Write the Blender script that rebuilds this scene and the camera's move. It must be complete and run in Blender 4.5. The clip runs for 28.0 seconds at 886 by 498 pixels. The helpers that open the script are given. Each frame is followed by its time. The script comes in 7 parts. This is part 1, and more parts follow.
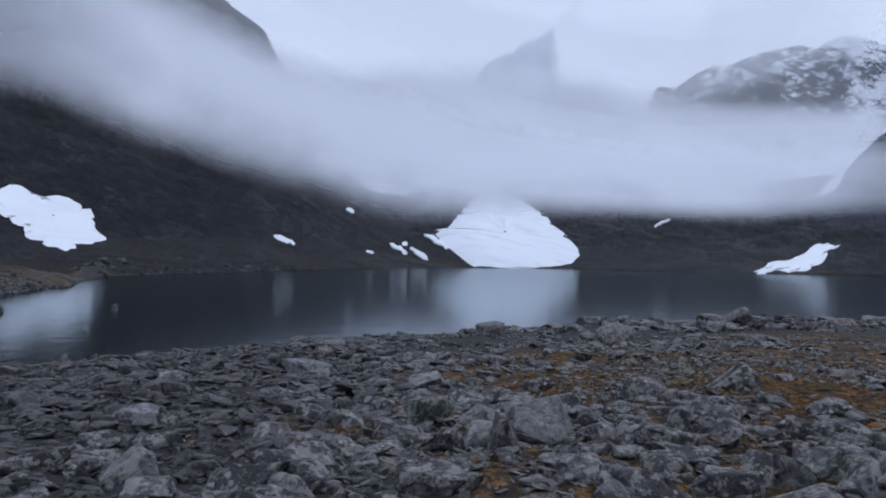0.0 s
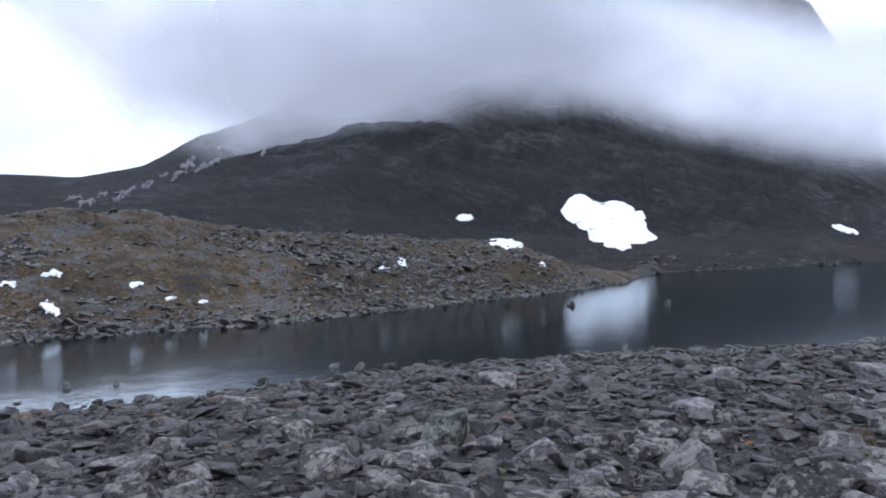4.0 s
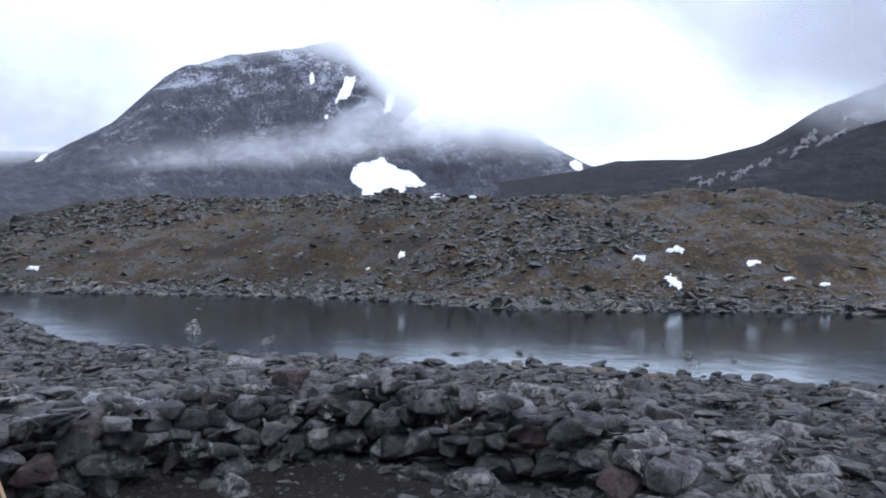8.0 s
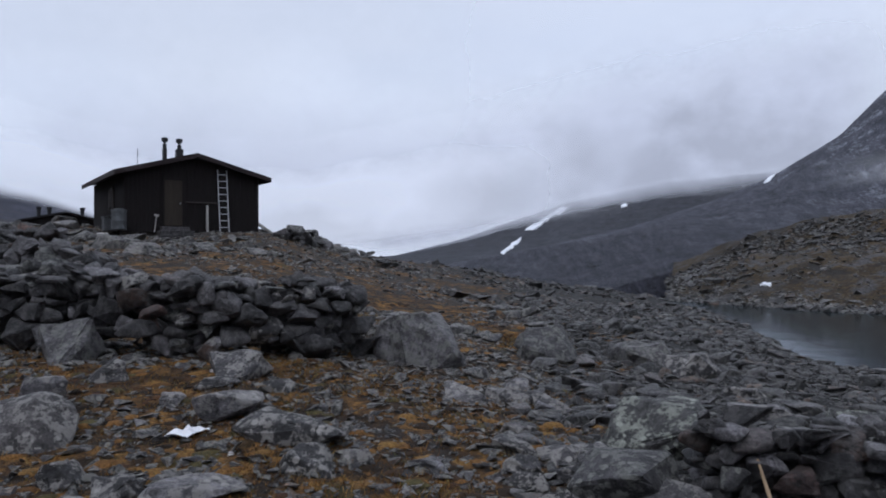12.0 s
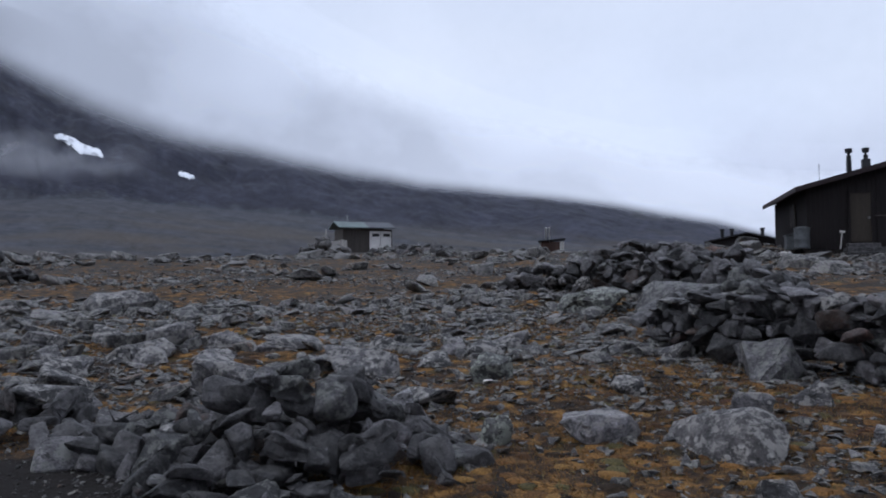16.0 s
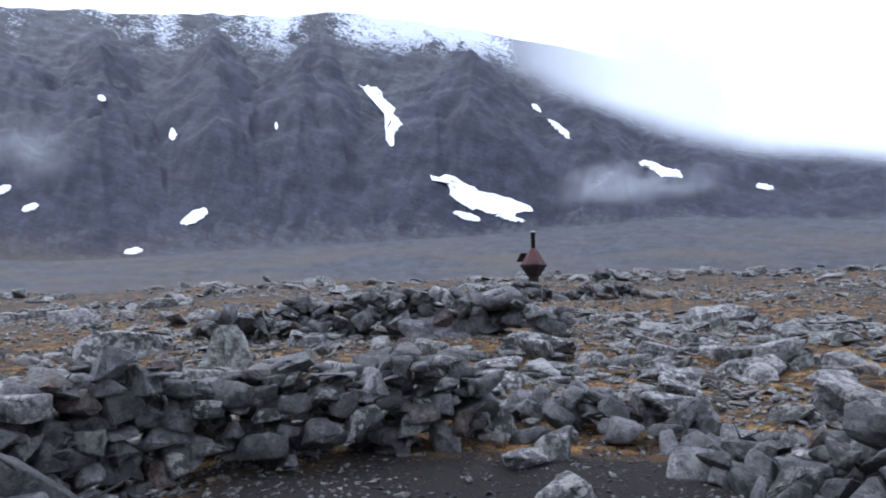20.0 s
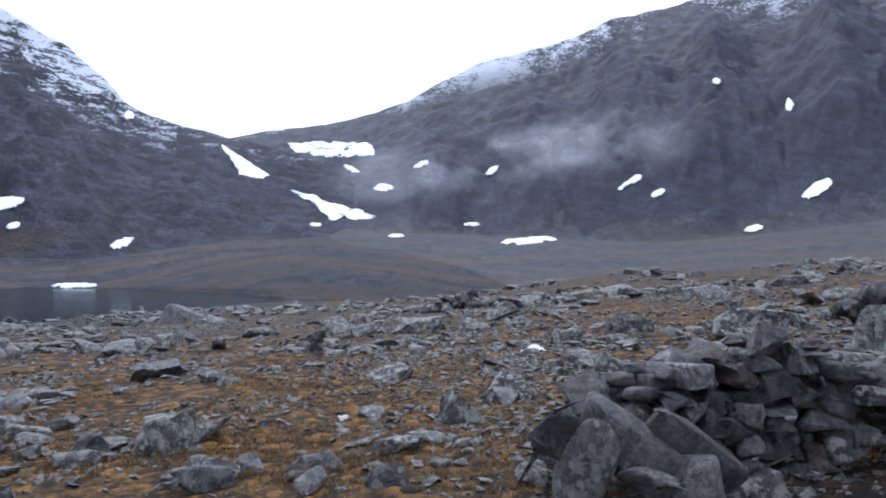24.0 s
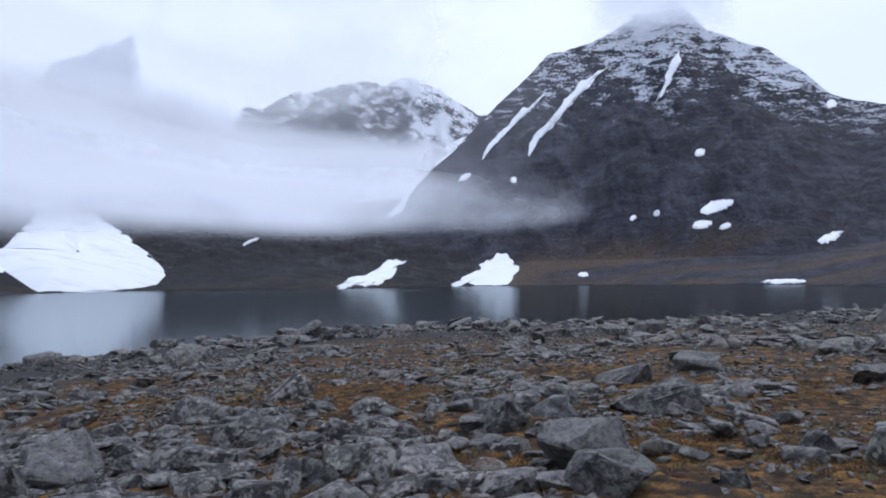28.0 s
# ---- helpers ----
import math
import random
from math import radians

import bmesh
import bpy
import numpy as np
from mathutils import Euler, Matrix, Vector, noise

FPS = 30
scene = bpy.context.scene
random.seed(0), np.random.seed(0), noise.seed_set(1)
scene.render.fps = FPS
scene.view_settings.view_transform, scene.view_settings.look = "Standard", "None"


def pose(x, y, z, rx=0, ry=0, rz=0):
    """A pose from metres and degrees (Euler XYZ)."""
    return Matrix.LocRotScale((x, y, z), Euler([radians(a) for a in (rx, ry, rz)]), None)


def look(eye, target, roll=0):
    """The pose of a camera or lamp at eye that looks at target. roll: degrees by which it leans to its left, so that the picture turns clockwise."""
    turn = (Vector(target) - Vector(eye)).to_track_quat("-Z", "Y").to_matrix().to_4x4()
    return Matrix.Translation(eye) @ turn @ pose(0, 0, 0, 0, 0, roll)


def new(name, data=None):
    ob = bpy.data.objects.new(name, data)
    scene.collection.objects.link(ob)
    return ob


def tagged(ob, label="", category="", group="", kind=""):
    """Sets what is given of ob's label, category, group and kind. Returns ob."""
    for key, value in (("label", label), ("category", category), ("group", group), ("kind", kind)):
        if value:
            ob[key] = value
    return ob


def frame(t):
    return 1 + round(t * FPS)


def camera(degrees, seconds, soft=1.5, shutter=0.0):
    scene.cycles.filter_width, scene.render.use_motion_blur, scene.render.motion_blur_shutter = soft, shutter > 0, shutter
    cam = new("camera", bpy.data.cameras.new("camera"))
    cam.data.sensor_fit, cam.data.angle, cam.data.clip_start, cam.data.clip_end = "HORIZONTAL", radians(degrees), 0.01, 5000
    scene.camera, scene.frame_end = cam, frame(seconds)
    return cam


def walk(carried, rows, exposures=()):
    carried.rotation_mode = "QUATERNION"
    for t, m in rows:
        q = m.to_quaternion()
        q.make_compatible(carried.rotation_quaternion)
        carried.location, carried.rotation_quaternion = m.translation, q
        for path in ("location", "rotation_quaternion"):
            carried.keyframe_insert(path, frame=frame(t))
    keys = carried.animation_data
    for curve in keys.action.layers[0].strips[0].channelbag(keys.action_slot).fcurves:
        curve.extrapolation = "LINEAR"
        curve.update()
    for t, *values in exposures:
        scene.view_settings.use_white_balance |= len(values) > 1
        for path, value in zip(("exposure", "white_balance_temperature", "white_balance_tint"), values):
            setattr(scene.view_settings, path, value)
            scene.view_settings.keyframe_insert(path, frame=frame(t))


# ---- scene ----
from mathutils.bvhtree import BVHTree

EYE = 1.55           # height of the lens over the bare floor of the stone shelters
WATER = -0.75        # level of the lake

cam = camera(62.16, 28.0, soft=1.85, shutter=0.15)


def bearing(az, r=1.0, z=0.0):
    """A place by compass bearing in degrees (0 is +y, clockwise) and distance from the middle of the turn."""
    a = radians(az)
    return Vector((r * math.sin(a), r * math.cos(a), z))


def turned(x, y, z, az, tilt, lean):
    eye = Vector((x, y, z + EYE))
    ahead = bearing(az, math.cos(radians(tilt)), math.sin(radians(tilt)))
    return look(eye, eye + ahead, lean)


# seconds, eye x, y, z about the middle of the turn, bearing, tilt, lean
PATH = [
    (0.0, -0.167, 0.045, 0.034, -0.000, 1.051, 1.167),
    (0.5, -0.180, 0.054, 0.035, -3.873, 0.944, 1.022),
    (1.0, -0.193, 0.094, 0.027, -8.023, 0.895, 0.782),
    (1.5, -0.205, 0.122, 0.023, -11.812, 0.848, 0.503),
    (2.0, -0.221, 0.133, 0.019, -16.448, 0.831, -0.043),
    (2.5, -0.212, 0.114, 0.018, -22.319, 0.761, -0.497),
    (3.0, -0.200, 0.122, 0.018, -28.763, 0.567, -0.647),
    (3.5, -0.196, 0.126, 0.020, -34.882, 0.527, -0.732),
    (5.5, -0.228, 0.141, 0.007, -59.424, 0.687, -0.461),
    (6.0, -0.242, 0.124, 0.005, -65.617, 0.439, -0.249),
    (6.5, -0.255, 0.133, 0.003, -70.951, 0.272, -0.123),
    (7.0, -0.322, 0.133, -0.012, -76.572, -0.044, 0.117),
    (7.5, -0.315, 0.115, -0.007, -81.374, -0.489, 0.396),
    (8.0, -0.315, 0.106, -0.006, -86.360, -0.825, 0.309),
    (8.5, -0.316, 0.103, -0.002, -91.290, -1.089, -0.059),
    (9.0, -0.335, 0.100, -0.018, -100.063, -0.841, -0.412),
    (9.5, -0.347, 0.102, -0.022, -107.854, -0.594, -0.478),
    (10.0, -0.330, 0.101, -0.017, -115.642, -0.263, -0.612),
    (10.5, -0.296, 0.083, -0.015, -121.370, -0.005, -0.630),
    (11.0, -0.280, 0.016, -0.013, -127.497, 0.233, -0.563),
    (11.5, -0.267, -0.025, -0.015, -133.439, 0.410, -0.536),
    (13.5, -0.140, -0.135, 0.005, -155.129, 0.383, 0.552),
    (14.0, -0.126, -0.143, 0.006, -161.528, 0.519, 0.204),
    (14.5, -0.130, -0.126, 0.001, -170.014, 1.023, -0.417),
    (15.0, -0.158, -0.074, 0.016, -177.453, 1.530, -0.687),
    (15.5, -0.154, -0.069, 0.012, -182.857, 1.945, -0.645),
    (16.0, -0.055, -0.141, 0.002, -188.422, 2.282, -0.455),
    (16.5, 0.033, -0.165, 0.003, -193.709, 2.461, -0.443),
    (17.0, 0.109, -0.229, -0.009, -199.495, 2.588, -0.348),
    (17.5, 0.158, -0.240, -0.009, -204.855, 2.804, -0.220),
    (18.0, 0.218, -0.238, -0.010, -210.468, 3.021, 0.155),
    (18.5, 0.244, -0.213, -0.009, -215.178, 3.231, 0.395),
    (19.0, 0.288, -0.199, -0.009, -220.270, 3.520, 0.047),
    (19.5, 0.317, -0.205, -0.008, -224.961, 3.709, -0.206),
    (20.0, 0.317, -0.202, -0.009, -231.532, 3.791, -0.502),
    (20.5, 0.303, -0.220, -0.004, -238.665, 3.824, -0.598),
    (22.5, 0.305, -0.183, -0.003, -257.950, 3.440, -0.273),
    (23.0, 0.271, -0.142, -0.006, -264.780, 3.207, -0.241),
    (23.5, 0.310, -0.075, -0.009, -270.897, 2.839, -0.525),
    (24.0, 0.342, -0.006, -0.006, -277.377, 2.397, -0.401),
    (24.5, 0.370, 0.028, -0.006, -283.443, 2.004, -0.405),
    (25.0, 0.381, 0.027, -0.011, -289.755, 1.618, -0.710),
    (25.5, 0.391, 0.007, -0.005, -296.941, 1.389, -1.067),
    (26.0, 0.382, 0.013, -0.001, -304.305, 1.369, -1.212),
    (26.5, 0.380, 0.041, -0.001, -310.467, 1.701, -1.124),
    (27.0, 0.360, 0.052, -0.000, -316.833, 2.139, -1.147),
    (27.5, 0.347, 0.066, -0.005, -322.557, 2.459, -0.777),
    (28.0, 0.318, 0.085, -0.009, -328.799, 2.632, -0.722),
]
# seconds, stops, kelvin, tint of the lens's own exposure
EXPOSURES = [(0, -0.30, 5420, 13), (1.5, -0.20, 5480, 13), (2.2, -0.06, 5500, 13), (3, 0.32, 5620, 12), (5.5, 0.55, 5600, 12), (8, 0.54, 5550, 12), (10, 0.40, 5780, 12), (11, 0.06, 5850, 12), (13.5, -0.36, 5560, 12), (15, -0.27, 5600, 12),
             (16, -0.09, 5640, 12), (17, 0.16, 5640, 12), (18, 0.42, 5640, 12), (20, 1.14, 5520, 12), (23, 1.34, 5560, 12), (24, 0.78, 5540, 12), (25, 0.72, 5620, 12), (26, 0.65, 5500, 12), (27, 0.42, 5500, 12), (28, 0.1, 5600, 13)]
walk(cam, [(t, turned(*p)) for t, *p in PATH], EXPOSURES)

# ---------------------------------------------------------------- sky and sun
world = bpy.data.worlds.new("overcast_sky")
scene.world = world
world.use_nodes = True
wn, wl = world.node_tree.nodes, world.node_tree.links
wn.clear()
w_out = wn.new("ShaderNodeOutputWorld")
w_bg = wn.new("ShaderNodeBackground")
w_sky = wn.new("ShaderNodeTexSky")
w_sky.sky_type, w_sky.sun_disc = "NISHITA", False
w_sky.sun_elevation, w_sky.sun_rotation = radians(57), radians(75)
w_sky.air_density, w_sky.dust_density = 1.0, 4.0
w_dim = wn.new("ShaderNodeVectorMath")
w_dim.operation = "SCALE"
w_dim.inputs["Scale"].default_value = 0.10
w_co = wn.new("ShaderNodeTexCoord")
w_map = wn.new("ShaderNodeMapping")
w_map.inputs["Scale"].default_value = (1.0, 1.0, 3.2)
w_noise = wn.new("ShaderNodeTexNoise")
w_noise.inputs["Scale"].default_value, w_noise.inputs["Detail"].default_value, w_noise.inputs["Roughness"].default_value = 1.6, 6.0, 0.5
w_ramp = wn.new("ShaderNodeValToRGB")
w_ramp.color_ramp.elements[0].position, w_ramp.color_ramp.elements[0].color = 0.30, (0.83, 0.875, 0.97, 1)
w_ramp.color_ramp.elements[1].position, w_ramp.color_ramp.elements[1].color = 0.70, (1.0, 1.015, 1.05, 1)
w_mix = wn.new("ShaderNodeMix")
w_mix.data_type = "RGBA"
w_mix.inputs["Factor"].default_value = 0.88
wl.new(w_sky.outputs[0], w_dim.inputs[0])
wl.new(w_co.outputs["Generated"], w_map.inputs[0])
wl.new(w_map.outputs[0], w_noise.inputs["Vector"])
wl.new(w_noise.outputs["Fac"], w_ramp.inputs[0])
wl.new(w_dim.outputs[0], w_mix.inputs["A"])
wl.new(w_ramp.outputs[0], w_mix.inputs["B"])
wl.new(w_mix.outputs["Result"], w_bg.inputs["Color"])
w_bg.inputs["Strength"].default_value = 1.0
wl.new(w_bg.outputs[0], w_out.inputs[0])

sun = new("sun", bpy.data.lights.new("sun", "SUN"))
sun.data.energy, sun.data.angle, sun.data.color = 0.85, radians(30), (1.0, 0.97, 0.93)
sun.matrix_world = look(bearing(75, 35.7, 55), (0, 0, 0))


# ---------------------------------------------------------------- materials
def material(name):
    m = bpy.data.materials.new(name)
    m.use_nodes = True
    m.node_tree.nodes.clear()
    return m, m.node_tree.nodes, m.node_tree.links


def node(nodes, kind, **inputs):
    n = nodes.new(kind)
    for key, value in inputs.items():
        n.inputs[key.replace("_", " ")].default_value = value
    return n


def noise_tex(nodes, links, co, scale, detail=5.0, rough=0.6):
    n = node(nodes, "ShaderNodeTexNoise", Scale=scale, Detail=detail, Roughness=rough)
    links.new(co, n.inputs["Vector"])
    return n.outputs["Fac"]


def ramp(nodes, links, fac, *stops):
    n = nodes.new("ShaderNodeValToRGB")
    els = n.color_ramp.elements
    while len(els) < len(stops):
        els.new(0.5)
    for e, (p, c) in zip(els, stops):
        e.position, e.color = p, (*c, 1) if len(c) == 3 else c
    links.new(fac, n.inputs[0])
    return n.outputs[0]


def grey(v):
    return (v, v, v)


def blend(nodes, links, fac, a, b, mode="MIX"):
    n = nodes.new("ShaderNodeMix")
    n.data_type, n.blend_type = "RGBA", mode
    for sock, v in ((n.inputs["Factor"], fac), (n.inputs["A"], a), (n.inputs["B"], b)):
        if hasattr(v, "links"):
            links.new(v, sock)
        else:
            sock.default_value = (*v, 1) if isinstance(v, tuple) else v
    return n.outputs["Result"]


def maths(nodes, links, op, a, b=0.0, clamp=False):
    n = nodes.new("ShaderNodeMath")
    n.operation, n.use_clamp = op, clamp
    for sock, v in zip(n.inputs, (a, b)):
        if hasattr(v, "links"):
            links.new(v, sock)
        else:
            sock.default_value = v
    return n.outputs[0]


def finish(nodes, links, colour, rough=0.8, bump=None, strength=0.4, distance=0.02, metal=0.0, spec=0.35):
    b = node(nodes, "ShaderNodeBsdfPrincipled", Metallic=metal)
    b.inputs["Specular IOR Level"].default_value = spec
    for sock, v in ((b.inputs["Base Color"], colour), (b.inputs["Roughness"], rough)):
        if hasattr(v, "links"):
            links.new(v, sock)
        else:
            sock.default_value = (*v, 1) if isinstance(v, tuple) else v
    if bump is not None:
        n = node(nodes, "ShaderNodeBump", Strength=strength, Distance=distance)
        links.new(bump, n.inputs["Height"])
        links.new(n.outputs[0], b.inputs["Normal"])
    out = nodes.new("ShaderNodeOutputMaterial")
    links.new(b.outputs[0], out.inputs[0])


def rock_material(name, dark, light, lichen, lichen_amount=0.5, island=True, warm=(0.13, 0.095, 0.07)):
    """Weathered gneiss: grain, banding, pale and dark lichen, each stone in a tone of its own."""
    m, n, l = material(name)
    geo = n.new("ShaderNodeNewGeometry")
    if island:
        rnd = geo.outputs["Random Per Island"]
    else:
        rnd = n.new("ShaderNodeObjectInfo").outputs["Random"]
    pos = geo.outputs["Position"]
    jump = n.new("ShaderNodeVectorMath")
    jump.operation = "ADD"
    l.new(pos, jump.inputs[0])
    l.new(maths(n, l, "MULTIPLY", rnd, 37.0), jump.inputs[1])
    co = jump.outputs[0]
    tone = ramp(n, l, rnd, (0.0, dark), (0.45, tuple(a * 0.68 + b * 0.32 for a, b in zip(dark, light))), (0.80, tuple(b * 1.1 for b in light)), (0.93, tuple(b * 1.75 for b in light)), (0.97, warm), (1.0, warm))
    fine = noise_tex(n, l, co, 46.0, 6.0, 0.75)
    mid = noise_tex(n, l, co, 7.0, 7.0, 0.7)
    c = blend(n, l, 1.0, tone, ramp(n, l, fine, (0.33, grey(0.35)), (0.5, grey(1.0)), (0.68, grey(1.9))), "MULTIPLY")
    c = blend(n, l, 1.0, c, ramp(n, l, mid, (0.36, grey(0.36)), (0.5, grey(0.92)), (0.64, grey(2.0))), "MULTIPLY")
    patch = noise_tex(n, l, co, 8.0, 9.0, 0.78)
    lm = maths(n, l, "MULTIPLY", ramp(n, l, patch, (0.505, grey(0)), (0.53, grey(1))), lichen_amount)
    c = blend(n, l, lm, c, lichen)
    bent = n.new("ShaderNodeVectorMath")          # round crusts with frayed rims, in colonies
    bent.operation = "ADD"
    l.new(co, bent.inputs[0])
    l.new(maths(n, l, "MULTIPLY", fine, 0.05), bent.inputs[1])
    crust = node(n, "ShaderNodeTexVoronoi", Scale=11.0, Randomness=1.0)
    l.new(bent.outputs[0], crust.inputs["Vector"])
    colony = noise_tex(n, l, co, 2.6, 3.0, 0.6)
    cm = maths(n, l, "MULTIPLY", ramp(n, l, crust.outputs["Distance"], (0.27, grey(1)), (0.31, grey(0))), ramp(n, l, colony, (0.50, grey(0)), (0.55, grey(1))))
    c = blend(n, l, maths(n, l, "MULTIPLY", cm, min(1.0, lichen_amount * 1.1)), c, tuple(v * 1.25 for v in lichen))
    spots = noise_tex(n, l, co, 10.0, 6.0, 0.68)
    c = blend(n, l, ramp(n, l, spots, (0.58, grey(0)), (0.63, grey(0.85))), c, (0.022, 0.022, 0.022))
    c = blend(n, l, 1.0, c, (0.70, 0.652, 0.65), "MULTIPLY")
    bump = maths(n, l, "ADD", maths(n, l, "MULTIPLY", mid, 0.8), maths(n, l, "MULTIPLY", fine, 0.35))
    finish(n, l, c, 0.62, bump, 1.0, 0.05, spec=0.45)
    return m


STONE = rock_material("shore_stone", (0.020, 0.0205, 0.021), (0.080, 0.081, 0.082), (0.165, 0.172, 0.158), 0.6)
HEATH_STONE = rock_material("heath_stone", (0.040, 0.040, 0.042), (0.102, 0.102, 0.103), (0.30, 0.31, 0.275), 0.8)
FLOOR_GRAVEL = rock_material("trodden_gravel", (0.014, 0.013, 0.012), (0.050, 0.048, 0.046), (0.08, 0.08, 0.075), 0.3)
BOULDER = rock_material("boulder_stone", (0.036, 0.036, 0.037), (0.112, 0.113, 0.117), (0.40, 0.405, 0.375), 0.8, island=False, warm=(0.098, 0.096, 0.094))
WALL_STONE = rock_material("wall_stone", (0.018, 0.018, 0.019), (0.100, 0.100, 0.104), (0.175, 0.177, 0.170), 0.4, island=False, warm=(0.061, 0.040, 0.030))
RED_STONE = rock_material("rusty_stone", (0.045, 0.028, 0.025), (0.075, 0.045, 0.038), (0.15, 0.14, 0.13), 0.4, island=False)
WHITE_STONE = rock_material("quartz_stone", (0.6, 0.6, 0.58), (0.75, 0.75, 0.73), (0.5, 0.5, 0.45), 0.2, island=False, warm=(0.7, 0.7, 0.68))


def ground_material():
    m, n, l = material("stony_heath")
    geo = n.new("ShaderNodeNewGeometry")
    co = geo.outputs["Position"]
    moss = n.new("ShaderNodeAttribute")
    moss.attribute_name = "moss"
    bare = n.new("ShaderNodeAttribute")
    bare.attribute_name = "bare"
    a = noise_tex(n, l, co, 0.55, 6.0, 0.65)
    b = noise_tex(n, l, co, 4.0, 6.0, 0.7)
    c = noise_tex(n, l, co, 45.0, 5.0, 0.75)
    gravel = ramp(n, l, c, (0.25, (0.010, 0.0095, 0.009)), (0.5, (0.030, 0.029, 0.028)), (0.78, (0.10, 0.099, 0.097)))
    heath = ramp(n, l, b, (0.30, (0.010, 0.007, 0.005)), (0.44, (0.024, 0.015, 0.009)), (0.52, (0.080, 0.043, 0.016)), (0.64, (0.225, 0.118, 0.033)), (0.85, (0.13, 0.098, 0.032)))
    heath = blend(n, l, 1.0, heath, ramp(n, l, c, (0.32, grey(0.35)), (0.5, grey(1.0)), (0.68, grey(2.0))), "MULTIPLY")
    d = noise_tex(n, l, co, 1.7, 5.0, 0.66)
    heath = blend(n, l, ramp(n, l, d, (0.58, grey(0)), (0.68, grey(0.7))), heath, blend(n, l, 1.0, (0.055, 0.052, 0.018), ramp(n, l, c, (0.3, grey(0.5)), (0.7, grey(1.5))), "MULTIPLY"))
    heath = blend(n, l, ramp(n, l, d, (0.40, grey(0.85)), (0.49, grey(0))), heath, ramp(n, l, c, (0.3, (0.008, 0.006, 0.005)), (0.55, (0.026, 0.020, 0.015)), (0.72, (0.10, 0.09, 0.078))))
    f = maths(n, l, "ADD", maths(n, l, "ADD", moss.outputs["Fac"], maths(n, l, "MULTIPLY", a, 1.1)), maths(n, l, "MULTIPLY", b, 0.8))
    f = maths(n, l, "ADD", f, maths(n, l, "MULTIPLY", c, 0.45))
    f = ramp(n, l, maths(n, l, "SUBTRACT", f, 1.26), (0.28, grey(0)), (0.46, grey(1)))
    olive = n.new("ShaderNodeAttribute")
    olive.attribute_name = "olive"
    grassy = ramp(n, l, b, (0.30, (0.014, 0.012, 0.010)), (0.46, (0.046, 0.032, 0.018)), (0.58, (0.072, 0.051, 0.025)), (0.72, (0.070, 0.060, 0.029)))
    grassy = blend(n, l, 1.0, grassy, ramp(n, l, c, (0.3, grey(0.5)), (0.7, grey(1.5))), "MULTIPLY")
    grassy = blend(n, l, ramp(n, l, a, (0.36, grey(0.9)), (0.48, grey(0))), grassy, (0.016, 0.014, 0.012))
    grassy = blend(n, l, ramp(n, l, a, (0.56, grey(0)), (0.66, grey(0.8))), grassy, (0.075, 0.043, 0.020))
    grassy = blend(n, l, ramp(n, l, maths(n, l, "ADD", maths(n, l, "MULTIPLY", a, 0.6), maths(n, l, "MULTIPLY", d, 0.4)), (0.50, grey(0)), (0.56, grey(0.9))), grassy, blend(n, l, 1.0, (0.062, 0.062, 0.064), ramp(n, l, c, (0.35, grey(0.4)), (0.65, grey(1.8))), "MULTIPLY"))
    tuft = noise_tex(n, l, co, 9.0, 4.0, 0.7)
    grassy = blend(n, l, 1.0, grassy, ramp(n, l, tuft, (0.36, grey(0.35)), (0.64, grey(1.7))), "MULTIPLY")
    wide = noise_tex(n, l, co, 0.045, 7.0, 0.65)
    grassy = blend(n, l, 1.0, grassy, ramp(n, l, wide, (0.35, grey(0.5)), (0.65, grey(1.45))), "MULTIPLY")
    heath = blend(n, l, olive.outputs["Fac"], heath, grassy)
    col = blend(n, l, f, gravel, heath)
    dirt = ramp(n, l, c, (0.3, (0.007, 0.0055, 0.0048)), (0.6, (0.017, 0.0138, 0.012)), (0.78, (0.040, 0.035, 0.032)))
    col = blend(n, l, bare.outputs["Fac"], col, dirt)
    bump = maths(n, l, "ADD", maths(n, l, "MULTIPLY", c, 0.5), b)
    finish(n, l, col, 0.92, bump, 0.8, 0.04, spec=0.2)
    return m


GROUND = ground_material()


